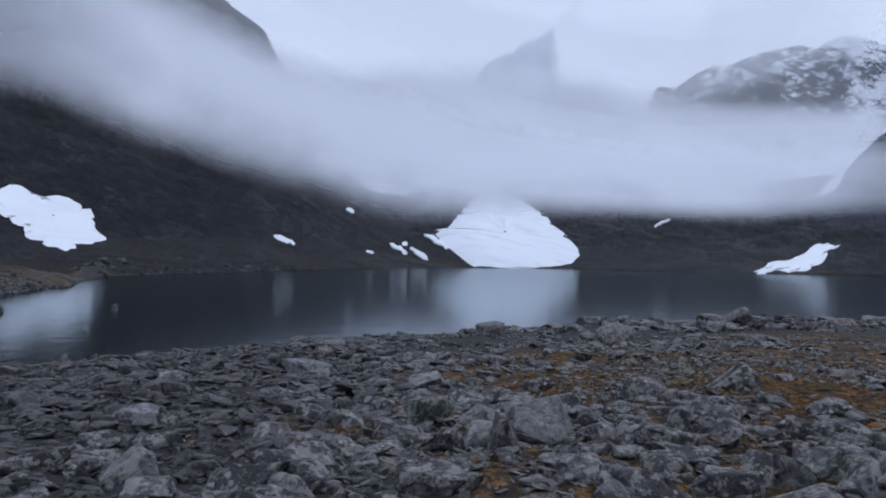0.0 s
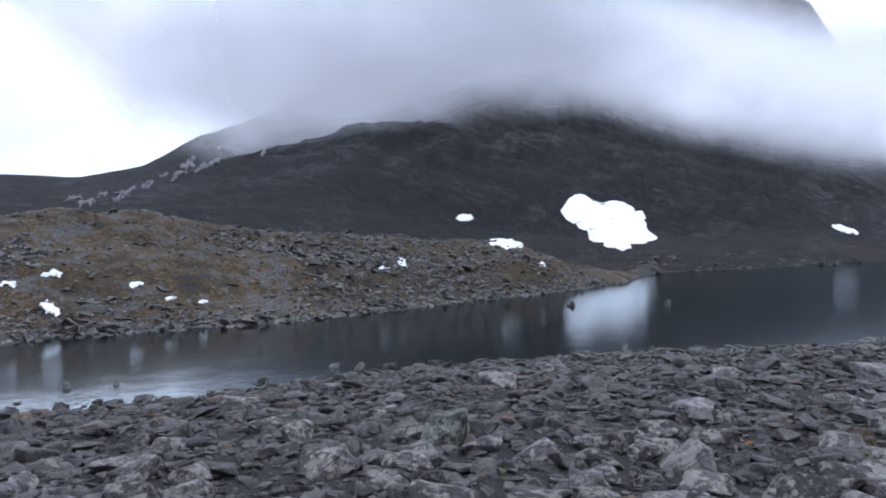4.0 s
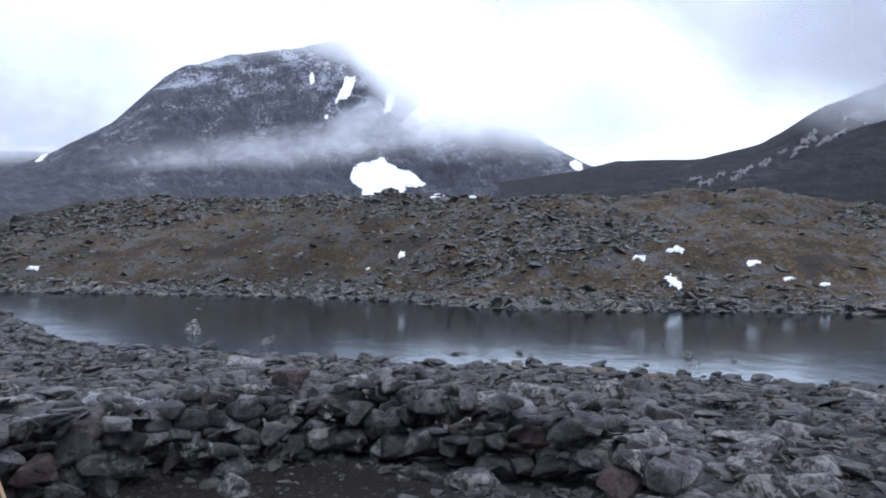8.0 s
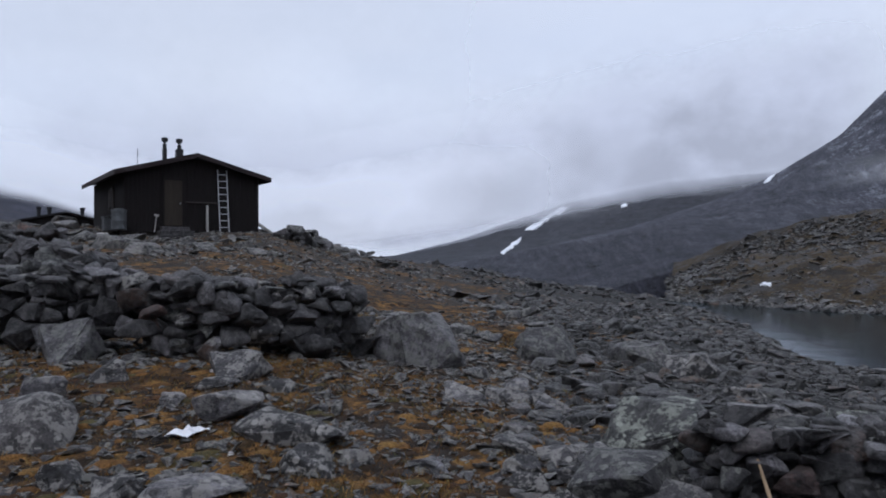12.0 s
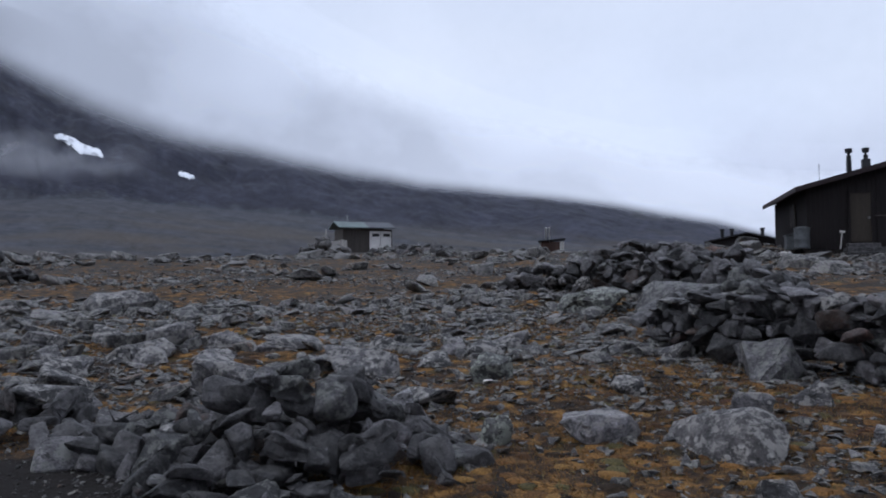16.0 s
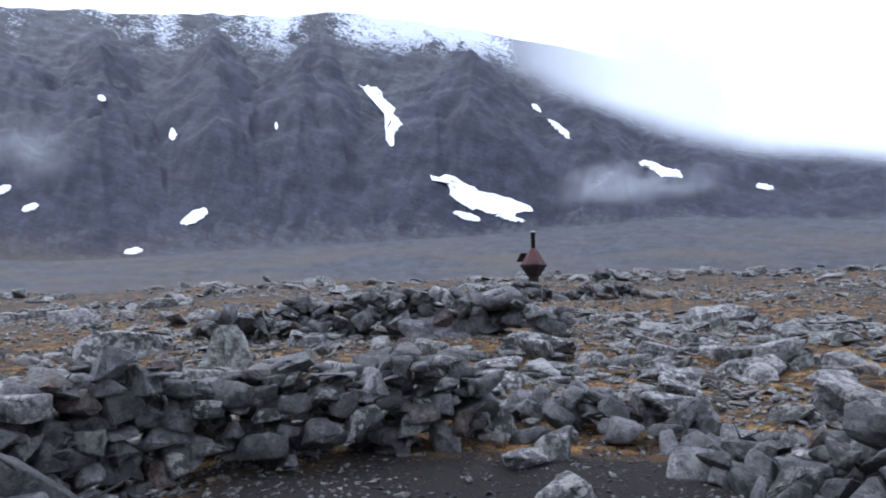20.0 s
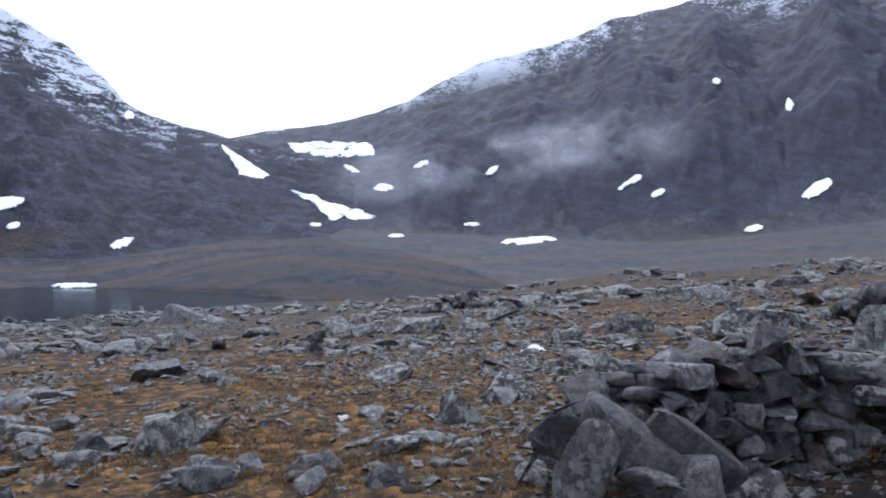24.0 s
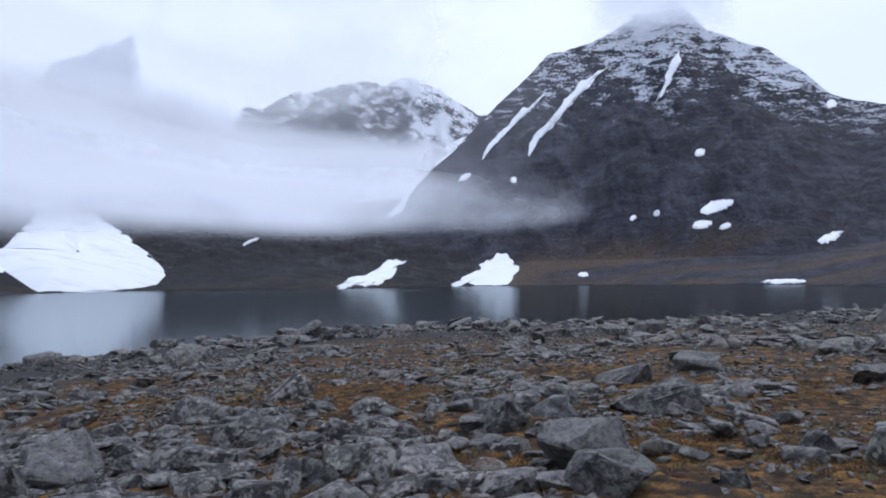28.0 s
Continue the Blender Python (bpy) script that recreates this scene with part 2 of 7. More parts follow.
def mountain_material(name, dark, mid, light, snow_from, snow_to, scree=(0.075, 0.073, 0.075), heath=0.0, rugged=1.0, strata=0.4, speckle=1.5, crags=1.3, drifted=0.9, dust=0.92, dip=0.0, grass=(0.048, 0.037, 0.027), edge=0.26, bare=0.0, white=(0.54, 0.57, 0.64)):
    """Dark wet rock on the spurs, scree between them, ledges across and new snow that thickens with height."""
    m, n, l = material(name)
    geo = n.new("ShaderNodeNewGeometry")
    co = geo.outputs["Position"]
    slope = n.new("ShaderNodeUVMap")
    tip = n.new("ShaderNodeMapping")          # the bedding dips along the slope
    tip.inputs["Rotation"].default_value = (0, 0, dip)
    l.new(slope.outputs[0], tip.inputs[0])
    spur = n.new("ShaderNodeAttribute")
    spur.attribute_name = "spur"
    hollow = n.new("ShaderNodeAttribute")
    hollow.attribute_name = "hollow"

    def along(u, v, detail=6.0, rough=0.62, twist=0.5):
        mp = n.new("ShaderNodeMapping")
        mp.inputs["Scale"].default_value = (u, v, 1.0)
        mp.inputs["Location"].default_value = (u * 7.3, v * 3.1, 0.0)
        l.new(tip.outputs[0], mp.inputs[0])
        t = node(n, "ShaderNodeTexNoise", Scale=1.0, Detail=detail, Roughness=rough, Distortion=twist)
        l.new(mp.outputs[0], t.inputs["Vector"])
        return t.outputs["Fac"]

    fan = along(0.15, 0.13, 7.0, 0.60, 0.8)      # rock against scree
    patch = along(0.50, 0.42, 9.0, 0.66, 0.7)    # crags
    ledge = along(0.6, 1.7, 9.0, 0.68, 0.3)    # benches across the slope
    runs = along(1.1, 0.8, 8.0, 0.64, 0.5)      # debris running down it
    c = along(4.0, 5.0, 6.0, 0.70, 0.2)        # blocks
    tone = maths(n, l, "ADD", maths(n, l, "MULTIPLY", patch, 0.6), maths(n, l, "MULTIPLY", ledge, 0.4))
    col = ramp(n, l, tone, (0.37, dark), (0.49, mid), (0.66, light))
    grain = ramp(n, l, c, (0.3, grey(1 - 0.55 * rugged)), (0.7, grey(1 + 0.65 * rugged)))
    col = blend(n, l, 1.0, col, grain, "MULTIPLY")
    talus = blend(n, l, 1.0, scree, ramp(n, l, runs, (0.32, grey(0.62)), (0.68, grey(1.38))), "MULTIPLY")
    talus = blend(n, l, 1.0, talus, ramp(n, l, c, (0.3, grey(1 - 0.3 * rugged)), (0.7, grey(1 + 0.35 * rugged))), "MULTIPLY")
    talus = blend(n, l, 1.0, talus, ramp(n, l, ledge, (0.38, grey(0.72)), (0.62, grey(1.28))), "MULTIPLY")
    loose = maths(n, l, "SUBTRACT", maths(n, l, "ADD", fan, maths(n, l, "MULTIPLY", maths(n, l, "SUBTRACT", patch, 0.5), 0.7)), maths(n, l, "MULTIPLY", maths(n, l, "SUBTRACT", spur.outputs["Fac"], bare), edge))
    col = blend(n, l, ramp(n, l, loose, (0.45, grey(0)), (0.53, grey(0.95))), col, talus)
    sep = n.new("ShaderNodeSeparateXYZ")
    l.new(co, sep.inputs[0])
    height = sep.outputs["Z"]
    if heath > 0:
        low = node(n, "ShaderNodeMapRange", From_Min=heath, From_Max=heath * 0.3)
        l.new(height, low.inputs[0])
        hm = maths(n, l, "MULTIPLY", low.outputs[0], ramp(n, l, noise_tex(n, l, co, 0.014, 7.0, 0.62), (0.42, grey(0)), (0.58, grey(0.8))))
        col = blend(n, l, hm, col, blend(n, l, 1.0, grass, grain, "MULTIPLY"))
    if snow_to > snow_from:
        hr = node(n, "ShaderNodeMapRange", From_Min=snow_from, From_Max=snow_to)
        l.new(height, hr.inputs[0])
        sm = hr.outputs[0]
        for tex, k in ((ledge, strata * 2.6), (patch, crags), (c, speckle)):
            sm = maths(n, l, "ADD", sm, maths(n, l, "MULTIPLY", maths(n, l, "SUBTRACT", tex, 0.5), k))
        sm = maths(n, l, "ADD", sm, maths(n, l, "MULTIPLY", maths(n, l, "SUBTRACT", hollow.outputs["Fac"], 0.5), drifted))
        sm = maths(n, l, "MULTIPLY", ramp(n, l, sm, (0.40, grey(0)), (0.80, grey(1))), ramp(n, l, hr.outputs[0], (0.0, grey(0)), (0.3, grey(1))))
        col = blend(n, l, maths(n, l, "MULTIPLY", sm, dust), col, white)
    bump = maths(n, l, "ADD", maths(n, l, "ADD", maths(n, l, "MULTIPLY", patch, 4.0), maths(n, l, "MULTIPLY", ledge, 2.0)), maths(n, l, "MULTIPLY", c, 1.2))
    finish(n, l, col, 0.85, bump, 0.7 * rugged, 2.0, spec=0.25)
    return m


# rock tones with a blue-violet cast painted in for the haze of distance
HAZY_ROCK = ((0.0095, 0.010, 0.0155), (0.022, 0.0235, 0.035), (0.062, 0.064, 0.090))


def snow_material(name, tint=(0.84, 0.86, 0.90), dirt=0.25):
    m, n, l = material(name)
    geo = n.new("ShaderNodeNewGeometry")
    co = geo.outputs["Position"]
    a = noise_tex(n, l, co, 0.05, 7.0, 0.6)
    b = noise_tex(n, l, co, 0.7, 6.0, 0.65)
    col = blend(n, l, maths(n, l, "MULTIPLY", ramp(n, l, a, (0.5, grey(0)), (0.75, grey(1))), dirt), tint, (0.55, 0.57, 0.60))
    finish(n, l, col, 0.7, maths(n, l, "ADD", a, maths(n, l, "MULTIPLY", b, 0.3)), 0.3, 0.3)
    return m


SNOW = snow_material("old_snow")
ICE = snow_material("glacier_snow", (0.80, 0.82, 0.87), 0.7)


def water_material():
    m, n, l = material("lake_water")
    geo = n.new("ShaderNodeNewGeometry")
    a = noise_tex(n, l, geo.outputs["Position"], 1.1, 4.0, 0.6)
    b = noise_tex(n, l, geo.outputs["Position"], 7.0, 3.0, 0.6)
    bump = node(n, "ShaderNodeBump", Strength=0.09, Distance=0.08)
    l.new(maths(n, l, "ADD", a, maths(n, l, "MULTIPLY", b, 0.25)), bump.inputs["Height"])
    gl = node(n, "ShaderNodeBsdfGlossy", Roughness=0.10)
    gl.inputs["Color"].default_value = (0.50, 0.54, 0.56, 1)
    clear = n.new("ShaderNodeBsdfTransparent")
    clear.inputs["Color"].default_value = (0.12, 0.24, 0.235, 1)
    milk = n.new("ShaderNodeBsdfDiffuse")      # fine glacial silt
    milk.inputs["Color"].default_value = (0.068, 0.155, 0.165, 1)
    tr = n.new("ShaderNodeMixShader")
    tr.inputs[0].default_value = 0.6
    l.new(clear.outputs[0], tr.inputs[1])
    l.new(milk.outputs[0], tr.inputs[2])
    fr = node(n, "ShaderNodeFresnel", IOR=1.22)
    mix = n.new("ShaderNodeMixShader")
    l.new(bump.outputs[0], gl.inputs["Normal"])
    l.new(bump.outputs[0], fr.inputs["Normal"])
    l.new(fr.outputs[0], mix.inputs[0])
    l.new(tr.outputs[0], mix.inputs[1])
    l.new(gl.outputs[0], mix.inputs[2])
    out = n.new("ShaderNodeOutputMaterial")
    l.new(mix.outputs[0], out.inputs[0])
    return m


LAKE = water_material()


def cloud_material(name, scale, gain, density=1.0, tint=(0.82, 0.83, 0.865), torn=0.0, frays=0.0, haze=0.0):
    """Stratus: white droplets lit from above, ragged and thin at its rims (u, v run along and up the bank)."""
    m, n, l = material(name)
    geo = n.new("ShaderNodeNewGeometry")
    mp = n.new("ShaderNodeMapping")
    mp.inputs["Scale"].default_value = (scale, scale, scale * 1.2)
    l.new(geo.outputs["Position"], mp.inputs[0])
    big = noise_tex(n, l, mp.outputs[0], 1.0, 7.0, 0.55)
    uv = n.new("ShaderNodeUVMap")
    sep = n.new("ShaderNodeSeparateXYZ")
    l.new(uv.outputs[0], sep.inputs[0])
    loose = maths(n, l, "MULTIPLY", maths(n, l, "SUBTRACT", 1.05, sep.outputs["Y"]), gain)
    body = maths(n, l, "ADD", sep.outputs["Y"], maths(n, l, "MULTIPLY", maths(n, l, "SUBTRACT", big, 0.5), loose))
    low = node(n, "ShaderNodeMapRange", From_Min=0.08, From_Max=0.95)
    low.interpolation_type = "SMOOTHERSTEP"
    l.new(body, low.inputs[0])
    alpha = maths(n, l, "MULTIPLY", low.outputs[0], density)
    if torn > 0:
        gap = noise_tex(n, l, mp.outputs[0], 0.55, 6.0, 0.6)
        alpha = maths(n, l, "MULTIPLY", alpha, ramp(n, l, gap, (0.52 - torn * 0.12, grey(0)), (0.52 + torn * 0.16, grey(1))))
    rim = node(n, "ShaderNodeMapRange", From_Min=0.02, From_Max=0.5)
    rim.interpolation_type = "SMOOTHSTEP"
    l.new(sep.outputs["Y"], rim.inputs[0])
    alpha = maths(n, l, "MULTIPLY", alpha, rim.outputs[0])
    if haze > 0:
        aloft = n.new("ShaderNodeAttribute")
        aloft.attribute_name = "aloft"
        alpha = maths(n, l, "MAXIMUM", alpha, maths(n, l, "MULTIPLY", aloft.outputs["Fac"], haze))
    ends = n.new("ShaderNodeMapRange")
    ends.inputs["From Min"].default_value, ends.inputs["From Max"].default_value = 0.06, 1.0
    ends.interpolation_type = "SMOOTHSTEP"
    frayed = maths(n, l, "MULTIPLY", maths(n, l, "SUBTRACT", big, 0.5), maths(n, l, "MULTIPLY", maths(n, l, "SUBTRACT", 1.0, sep.outputs["X"]), frays))
    frayed = maths(n, l, "MULTIPLY", frayed, maths(n, l, "MULTIPLY", sep.outputs["X"], 4.0, True))
    l.new(maths(n, l, "ADD", sep.outputs["X"], frayed), ends.inputs[0])
    alpha = maths(n, l, "MULTIPLY", alpha, ends.outputs[0], True)
    df = n.new("ShaderNodeBsdfDiffuse")
    df.inputs["Color"].default_value = (*tint, 1)
    # the roll of the bank: its foot faces outwards and down, its crown upwards
    lift = n.new("ShaderNodeAttribute")
    lift.attribute_name = "lift"
    billow = noise_tex(n, l, mp.outputs[0], 0.7, 4.0, 0.5)
    crown = maths(n, l, "ADD", lift.outputs["Fac"], maths(n, l, "MULTIPLY", maths(n, l, "SUBTRACT", billow, 0.5), 1.2), True)
    up = node(n, "ShaderNodeCombineXYZ", Z=1.0)
    down = node(n, "ShaderNodeCombineXYZ", Z=-1.0)
    roll = n.new("ShaderNodeMix")
    roll.data_type = "VECTOR"
    l.new(crown, roll.inputs["Factor"])
    l.new(geo.outputs["Normal"], roll.inputs[4])
    l.new(up.outputs[0], roll.inputs[5])
    even = n.new("ShaderNodeVectorMath")
    even.operation = "NORMALIZE"
    l.new(roll.outputs[1], even.inputs[0])
    l.new(even.outputs[0], df.inputs["Normal"])
    tl = n.new("ShaderNodeBsdfTranslucent")
    tl.inputs["Color"].default_value = (*tint, 1)
    l.new(down.outputs[0], tl.inputs["Normal"])
    top = n.new("ShaderNodeAddShader")
    l.new(df.outputs[0], top.inputs[0])
    l.new(tl.outputs[0], top.inputs[1])
    both = n.new("ShaderNodeMixShader")        # little light comes through to the foot of the bank
    l.new(crown, both.inputs[0])
    l.new(df.outputs[0], both.inputs[1])
    l.new(top.outputs[0], both.inputs[2])
    clear = n.new("ShaderNodeBsdfTransparent")
    mix = n.new("ShaderNodeMixShader")
    l.new(alpha, mix.inputs[0])
    l.new(clear.outputs[0], mix.inputs[1])
    l.new(both.outputs[0], mix.inputs[2])
    out = n.new("ShaderNodeOutputMaterial")
    l.new(mix.outputs[0], out.inputs[0])
    return m


def plain_material(name, colour, rough=0.7, metal=0.0, grain=8.0, vary=0.35, stretch=(1, 1, 1), bump=0.3):
    m, n, l = material(name)
    co = n.new("ShaderNodeTexCoord")
    mp = n.new("ShaderNodeMapping")
    mp.inputs["Scale"].default_value = stretch
    l.new(co.outputs["Object"], mp.inputs[0])
    a = noise_tex(n, l, mp.outputs[0], grain, 6.0, 0.65)
    b = noise_tex(n, l, mp.outputs[0], grain * 0.15, 4.0, 0.6)
    c = blend(n, l, 1.0, colour, ramp(n, l, a, (0.25, grey(1 - vary)), (0.75, grey(1 + vary))), "MULTIPLY")
    c = blend(n, l, 1.0, c, ramp(n, l, b, (0.3, grey(1 - vary * 0.7)), (0.7, grey(1 + vary * 0.5))), "MULTIPLY")
    finish(n, l, c, rough, a, bump, 0.01, metal)
    return m


TARRED = plain_material("tarred_planks", (0.0085, 0.0055, 0.0052), 0.8, stretch=(6, 6, 0.6))
DOOR_WOOD = plain_material("worn_door", (0.035, 0.027, 0.019), 0.75, stretch=(6, 6, 0.6))
ROOF_FELT = plain_material("roof_felt", (0.030, 0.028, 0.030), 0.85)
FASCIA = plain_material("red_brown_fascia", (0.022, 0.013, 0.013), 0.7)
PALE_WOOD = plain_material("pale_wood", (0.42, 0.40, 0.37), 0.7, stretch=(5, 5, 0.5))
METAL = plain_material("dull_zinc", (0.30, 0.31, 0.32), 0.45, 0.7)
DARK_ZINC = plain_material("weathered_zinc", (0.10, 0.105, 0.11), 0.55, 0.3)
ALUMINIUM = plain_material("pale_aluminium", (0.55, 0.55, 0.56), 0.5, 0.1)
BLACK_METAL = plain_material("sooty_metal", (0.03, 0.03, 0.032), 0.55, 0.3)
RUST = plain_material("rusty_red_steel", (0.070, 0.028, 0.026), 0.65, 0.2, 5.0)
RUST_DARK = plain_material("sooty_rusty_steel", (0.022, 0.012, 0.011), 0.7, 0.2, 5.0)
GREEN_ROOF = plain_material("grey_green_sheet_roof", (0.13, 0.165, 0.16), 0.6, 0.05)
GREY_ROOF = plain_material("grey_sheet_roof", (0.075, 0.080, 0.09), 0.6, 0.05)
WHITE_PAINT = plain_material("weathered_white_paint", (0.62, 0.60, 0.58), 0.7, vary=0.15)
GREY_PLANKS = plain_material("grey_brown_planks", (0.060, 0.052, 0.046), 0.8, stretch=(6, 6, 0.6))
RED_PLANKS = plain_material("red_brown_planks", (0.065, 0.036, 0.028), 0.8, stretch=(6, 6, 0.6))
STICK_WOOD = plain_material("bare_stick", (0.36, 0.25, 0.15), 0.7, stretch=(4, 4, 0.5))
PAPER = plain_material("crumpled_white_plastic", (0.8, 0.8, 0.82), 0.5, vary=0.08)


# ---------------------------------------------------------------- mesh helpers
def mesh_from(name, verts, faces, mat, smooth=False, crease=0):
    """A mesh out of arrays of places and of triangles or quads."""
    verts, faces = np.asarray(verts, np.float32), np.asarray(faces, np.int32)
    me = bpy.data.meshes.new(name)
    k = faces.shape[1]
    me.vertices.add(len(verts))
    me.vertices.foreach_set("co", verts.ravel())
    me.loops.add(faces.size)
    me.loops.foreach_set("vertex_index", faces.ravel())
    me.polygons.add(len(faces))
    me.polygons.foreach_set("loop_start", np.arange(0, faces.size, k, dtype=np.int32))
    me.polygons.foreach_set("use_smooth", np.full(len(faces), smooth))
    me.materials.append(mat)
    me.update(calc_edges=True)
    me.validate()
    if crease:
        me.set_sharp_from_angle(angle=radians(crease))
    return me


def grid_faces(nu, nv, wrap=False):
    """Quads of a grid of nu x nv places (u runs slowest)."""
    i, j = np.meshgrid(np.arange(nu if wrap else nu - 1), np.arange(nv - 1), indexing="ij")
    i2 = (i + 1) % nu
    return np.stack([i * nv + j, i2 * nv + j, i2 * nv + j + 1, i * nv + j + 1], -1).reshape(-1, 4)


def part(name, bm, mat, parent, label="", smooth=False):
    me = bpy.data.meshes.new(name)
    bm.to_mesh(me)
    bm.free()
    me.materials.append(mat)
    if smooth:
        me.polygons.foreach_set("use_smooth", np.ones(len(me.polygons), bool))
    ob = new(name, me)
    ob.parent = parent
    return tagged(ob, label)


def thing(name, m, label, category, group="", kind=""):
    ob = new(name)
    ob.matrix_world = m
    ob.empty_display_size = 0.2
    return tagged(ob, label, category, group, kind)


def box(x0, y0, z0, x1, y1, z1, bevel=0.0, bm=None):
    own = bm or bmesh.new()
    made = bmesh.ops.create_cube(own, size=1.0)["verts"]
    bmesh.ops.scale(own, vec=(x1 - x0, y1 - y0, z1 - z0), verts=made)
    bmesh.ops.translate(own, vec=((x0 + x1) / 2, (y0 + y1) / 2, (z0 + z1) / 2), verts=made)
    if bevel:
        edges = list({e for v in made for e in v.link_edges})
        bmesh.ops.bevel(own, geom=edges, offset=bevel, segments=1, affect="EDGES", profile=0.5)
    return own


def prism(outline, y0, y1):
    """An outline in x and z, drawn out from y0 to y1."""
    bm = bmesh.new()
    a = [bm.verts.new((x, y0, z)) for x, z in outline]
    b = [bm.verts.new((x, y1, z)) for x, z in outline]
    bm.faces.new(a)
    bm.faces.new(b[::-1])
    for i in range(len(a)):
        j = (i + 1) % len(a)
        bm.faces.new((a[j], a[i], b[i], b[j]))
    bmesh.ops.recalc_face_normals(bm, faces=bm.faces)
    return bm


def lathe(profile, seg=20, z=0.0):
    """A turned body from (radius, height) pairs."""
    bm = bmesh.new()
    rings = []
    for r, h in profile:
        rings.append([bm.verts.new((r * math.cos(2 * math.pi * i / seg), r * math.sin(2 * math.pi * i / seg), z + h)) for i in range(seg)])
    for a, b in zip(rings, rings[1:]):
        for i in range(seg):
            j = (i + 1) % seg
            bm.faces.new((a[i], a[j], b[j], b[i]))
    bm.faces.new(rings[0][::-1])
    bm.faces.new(rings[-1])
    return bm


def table(az, *rows):
    """Values by bearing, drawn smoothly between the rows (bearing, values...)."""
    rows = np.array(rows, float)
    return [np.interp(az, rows[:, 0], rows[:, k]) for k in range(1, rows.shape[1])]


def fbm(x, y, z=0.0, octaves=5, gain=0.5):
    """Cheap layered value noise on arrays, about -1 to 1."""
    x, y, z = np.broadcast_arrays(np.asarray(x, float), np.asarray(y, float), np.asarray(z, float))
    total, amp, norm = np.zeros(x.shape), 1.0, 0.0
    for o in range(octaves):
        px, py, pz = x * 2 ** o + 17.3 * o, y * 2 ** o - 9.1 * o, z * 2 ** o + 5.7 * o
        ix, iy, iz = np.floor(px), np.floor(py), np.floor(pz)
        fx, fy, fz = px - ix, py - iy, pz - iz
        fx, fy, fz = (f * f * (3 - 2 * f) for f in (fx, fy, fz))
        v = 0.0
        for cx in (0, 1):
            for cy in (0, 1):
                for cz in (0, 1):
                    h = ((ix + cx).astype(np.int64) * 374761393 + (iy + cy).astype(np.int64) * 668265263 + (iz + cz).astype(np.int64) * 2147483647 + o * 1013) & 0xFFFFFFFF
                    h = ((h ^ (h >> 13)) * 1274126177) & 0xFFFFFFFF
                    h = ((h ^ (h >> 16)) & 0xFFFF) / 32767.5 - 1
                    v = v + h * (fx if cx else 1 - fx) * (fy if cy else 1 - fy) * (fz if cz else 1 - fz)
        total += v * amp
        norm += amp
        amp *= gain
    return total / norm * 1.6


# ---------------------------------------------------------------- the lie of the land
# near end of the open ground by bearing: distance and height (the shore, or the brow of the heath)
NEAR = ((0, 24, WATER), (14, 31, WATER), (22, 37.5, WATER), (40, 41, WATER), (53, 48, WATER), (62, 60, WATER), (71, 88, WATER),
        (76, 78, -0.7), (84, 62, 0.4), (94, 52, 1.7), (112, 42, 2.3), (129, 40, 2.5), (146, 42, 2.75), (162, 50, 3.2), (170, 55, 3.4),
        (184, 44, 3.15), (196, 36, 2.85), (207, 34, 2.7), (211, 34, 2.15), (216, 36, 1.5), (222, 38, 0.9), (230, 40, 0.0), (236, 40, -0.6),
        (240, 34, WATER), (243.5, 24.5, WATER), (247, 17.8, WATER), (259, 15, WATER), (270, 13.5, WATER), (291, 13.0, WATER), (305, 13.6, WATER),
        (315, 15, WATER), (328, 16.8, WATER), (336, 18.4, WATER), (347, 20.5, WATER), (360, 24, WATER))
# far shore, and the brow of what lies behind it: distance and height
FAR = ((0, 300, 420, 0.0), (3, 340, 440, 0.0), (10, 430, 520, 0.0), (20, 330, 440, 0.0), (31, 430, 520, 0.0), (40, 430, 520, 0.0), (57, 292, 400, 0.0), (66, 146, 330, 0.0), (71, 92, 220, -0.3),
       (76, 79, 200, -0.5), (234, 41, 80, -0.6), (238, 38.5, 76, -0.2), (241, 36.5, 70, 1.2), (244, 35, 65, 2.6), (248, 33.5, 61, 3.7), (253, 32, 58, 4.2), (266, 28.6, 52, 4.3), (278, 24.6, 48, 4.1), (288, 25, 47, 4.05),
       (296, 26, 49, 4.2), (303, 27, 50, 3.9), (310, 29, 50, 3.6), (315, 32, 52, 3.4), (320, 37, 54, 2.7), (327, 45, 62, 1.5), (333, 60, 72, 0.0),
       (335.5, 92, 130, 1.0), (345, 131, 180, 2.0), (352, 188, 250, 2.0), (360, 300, 420, 0.0))


def smooth(t):
    t = np.clip(t, 0, 1)
    return t * t * (3 - 2 * t)


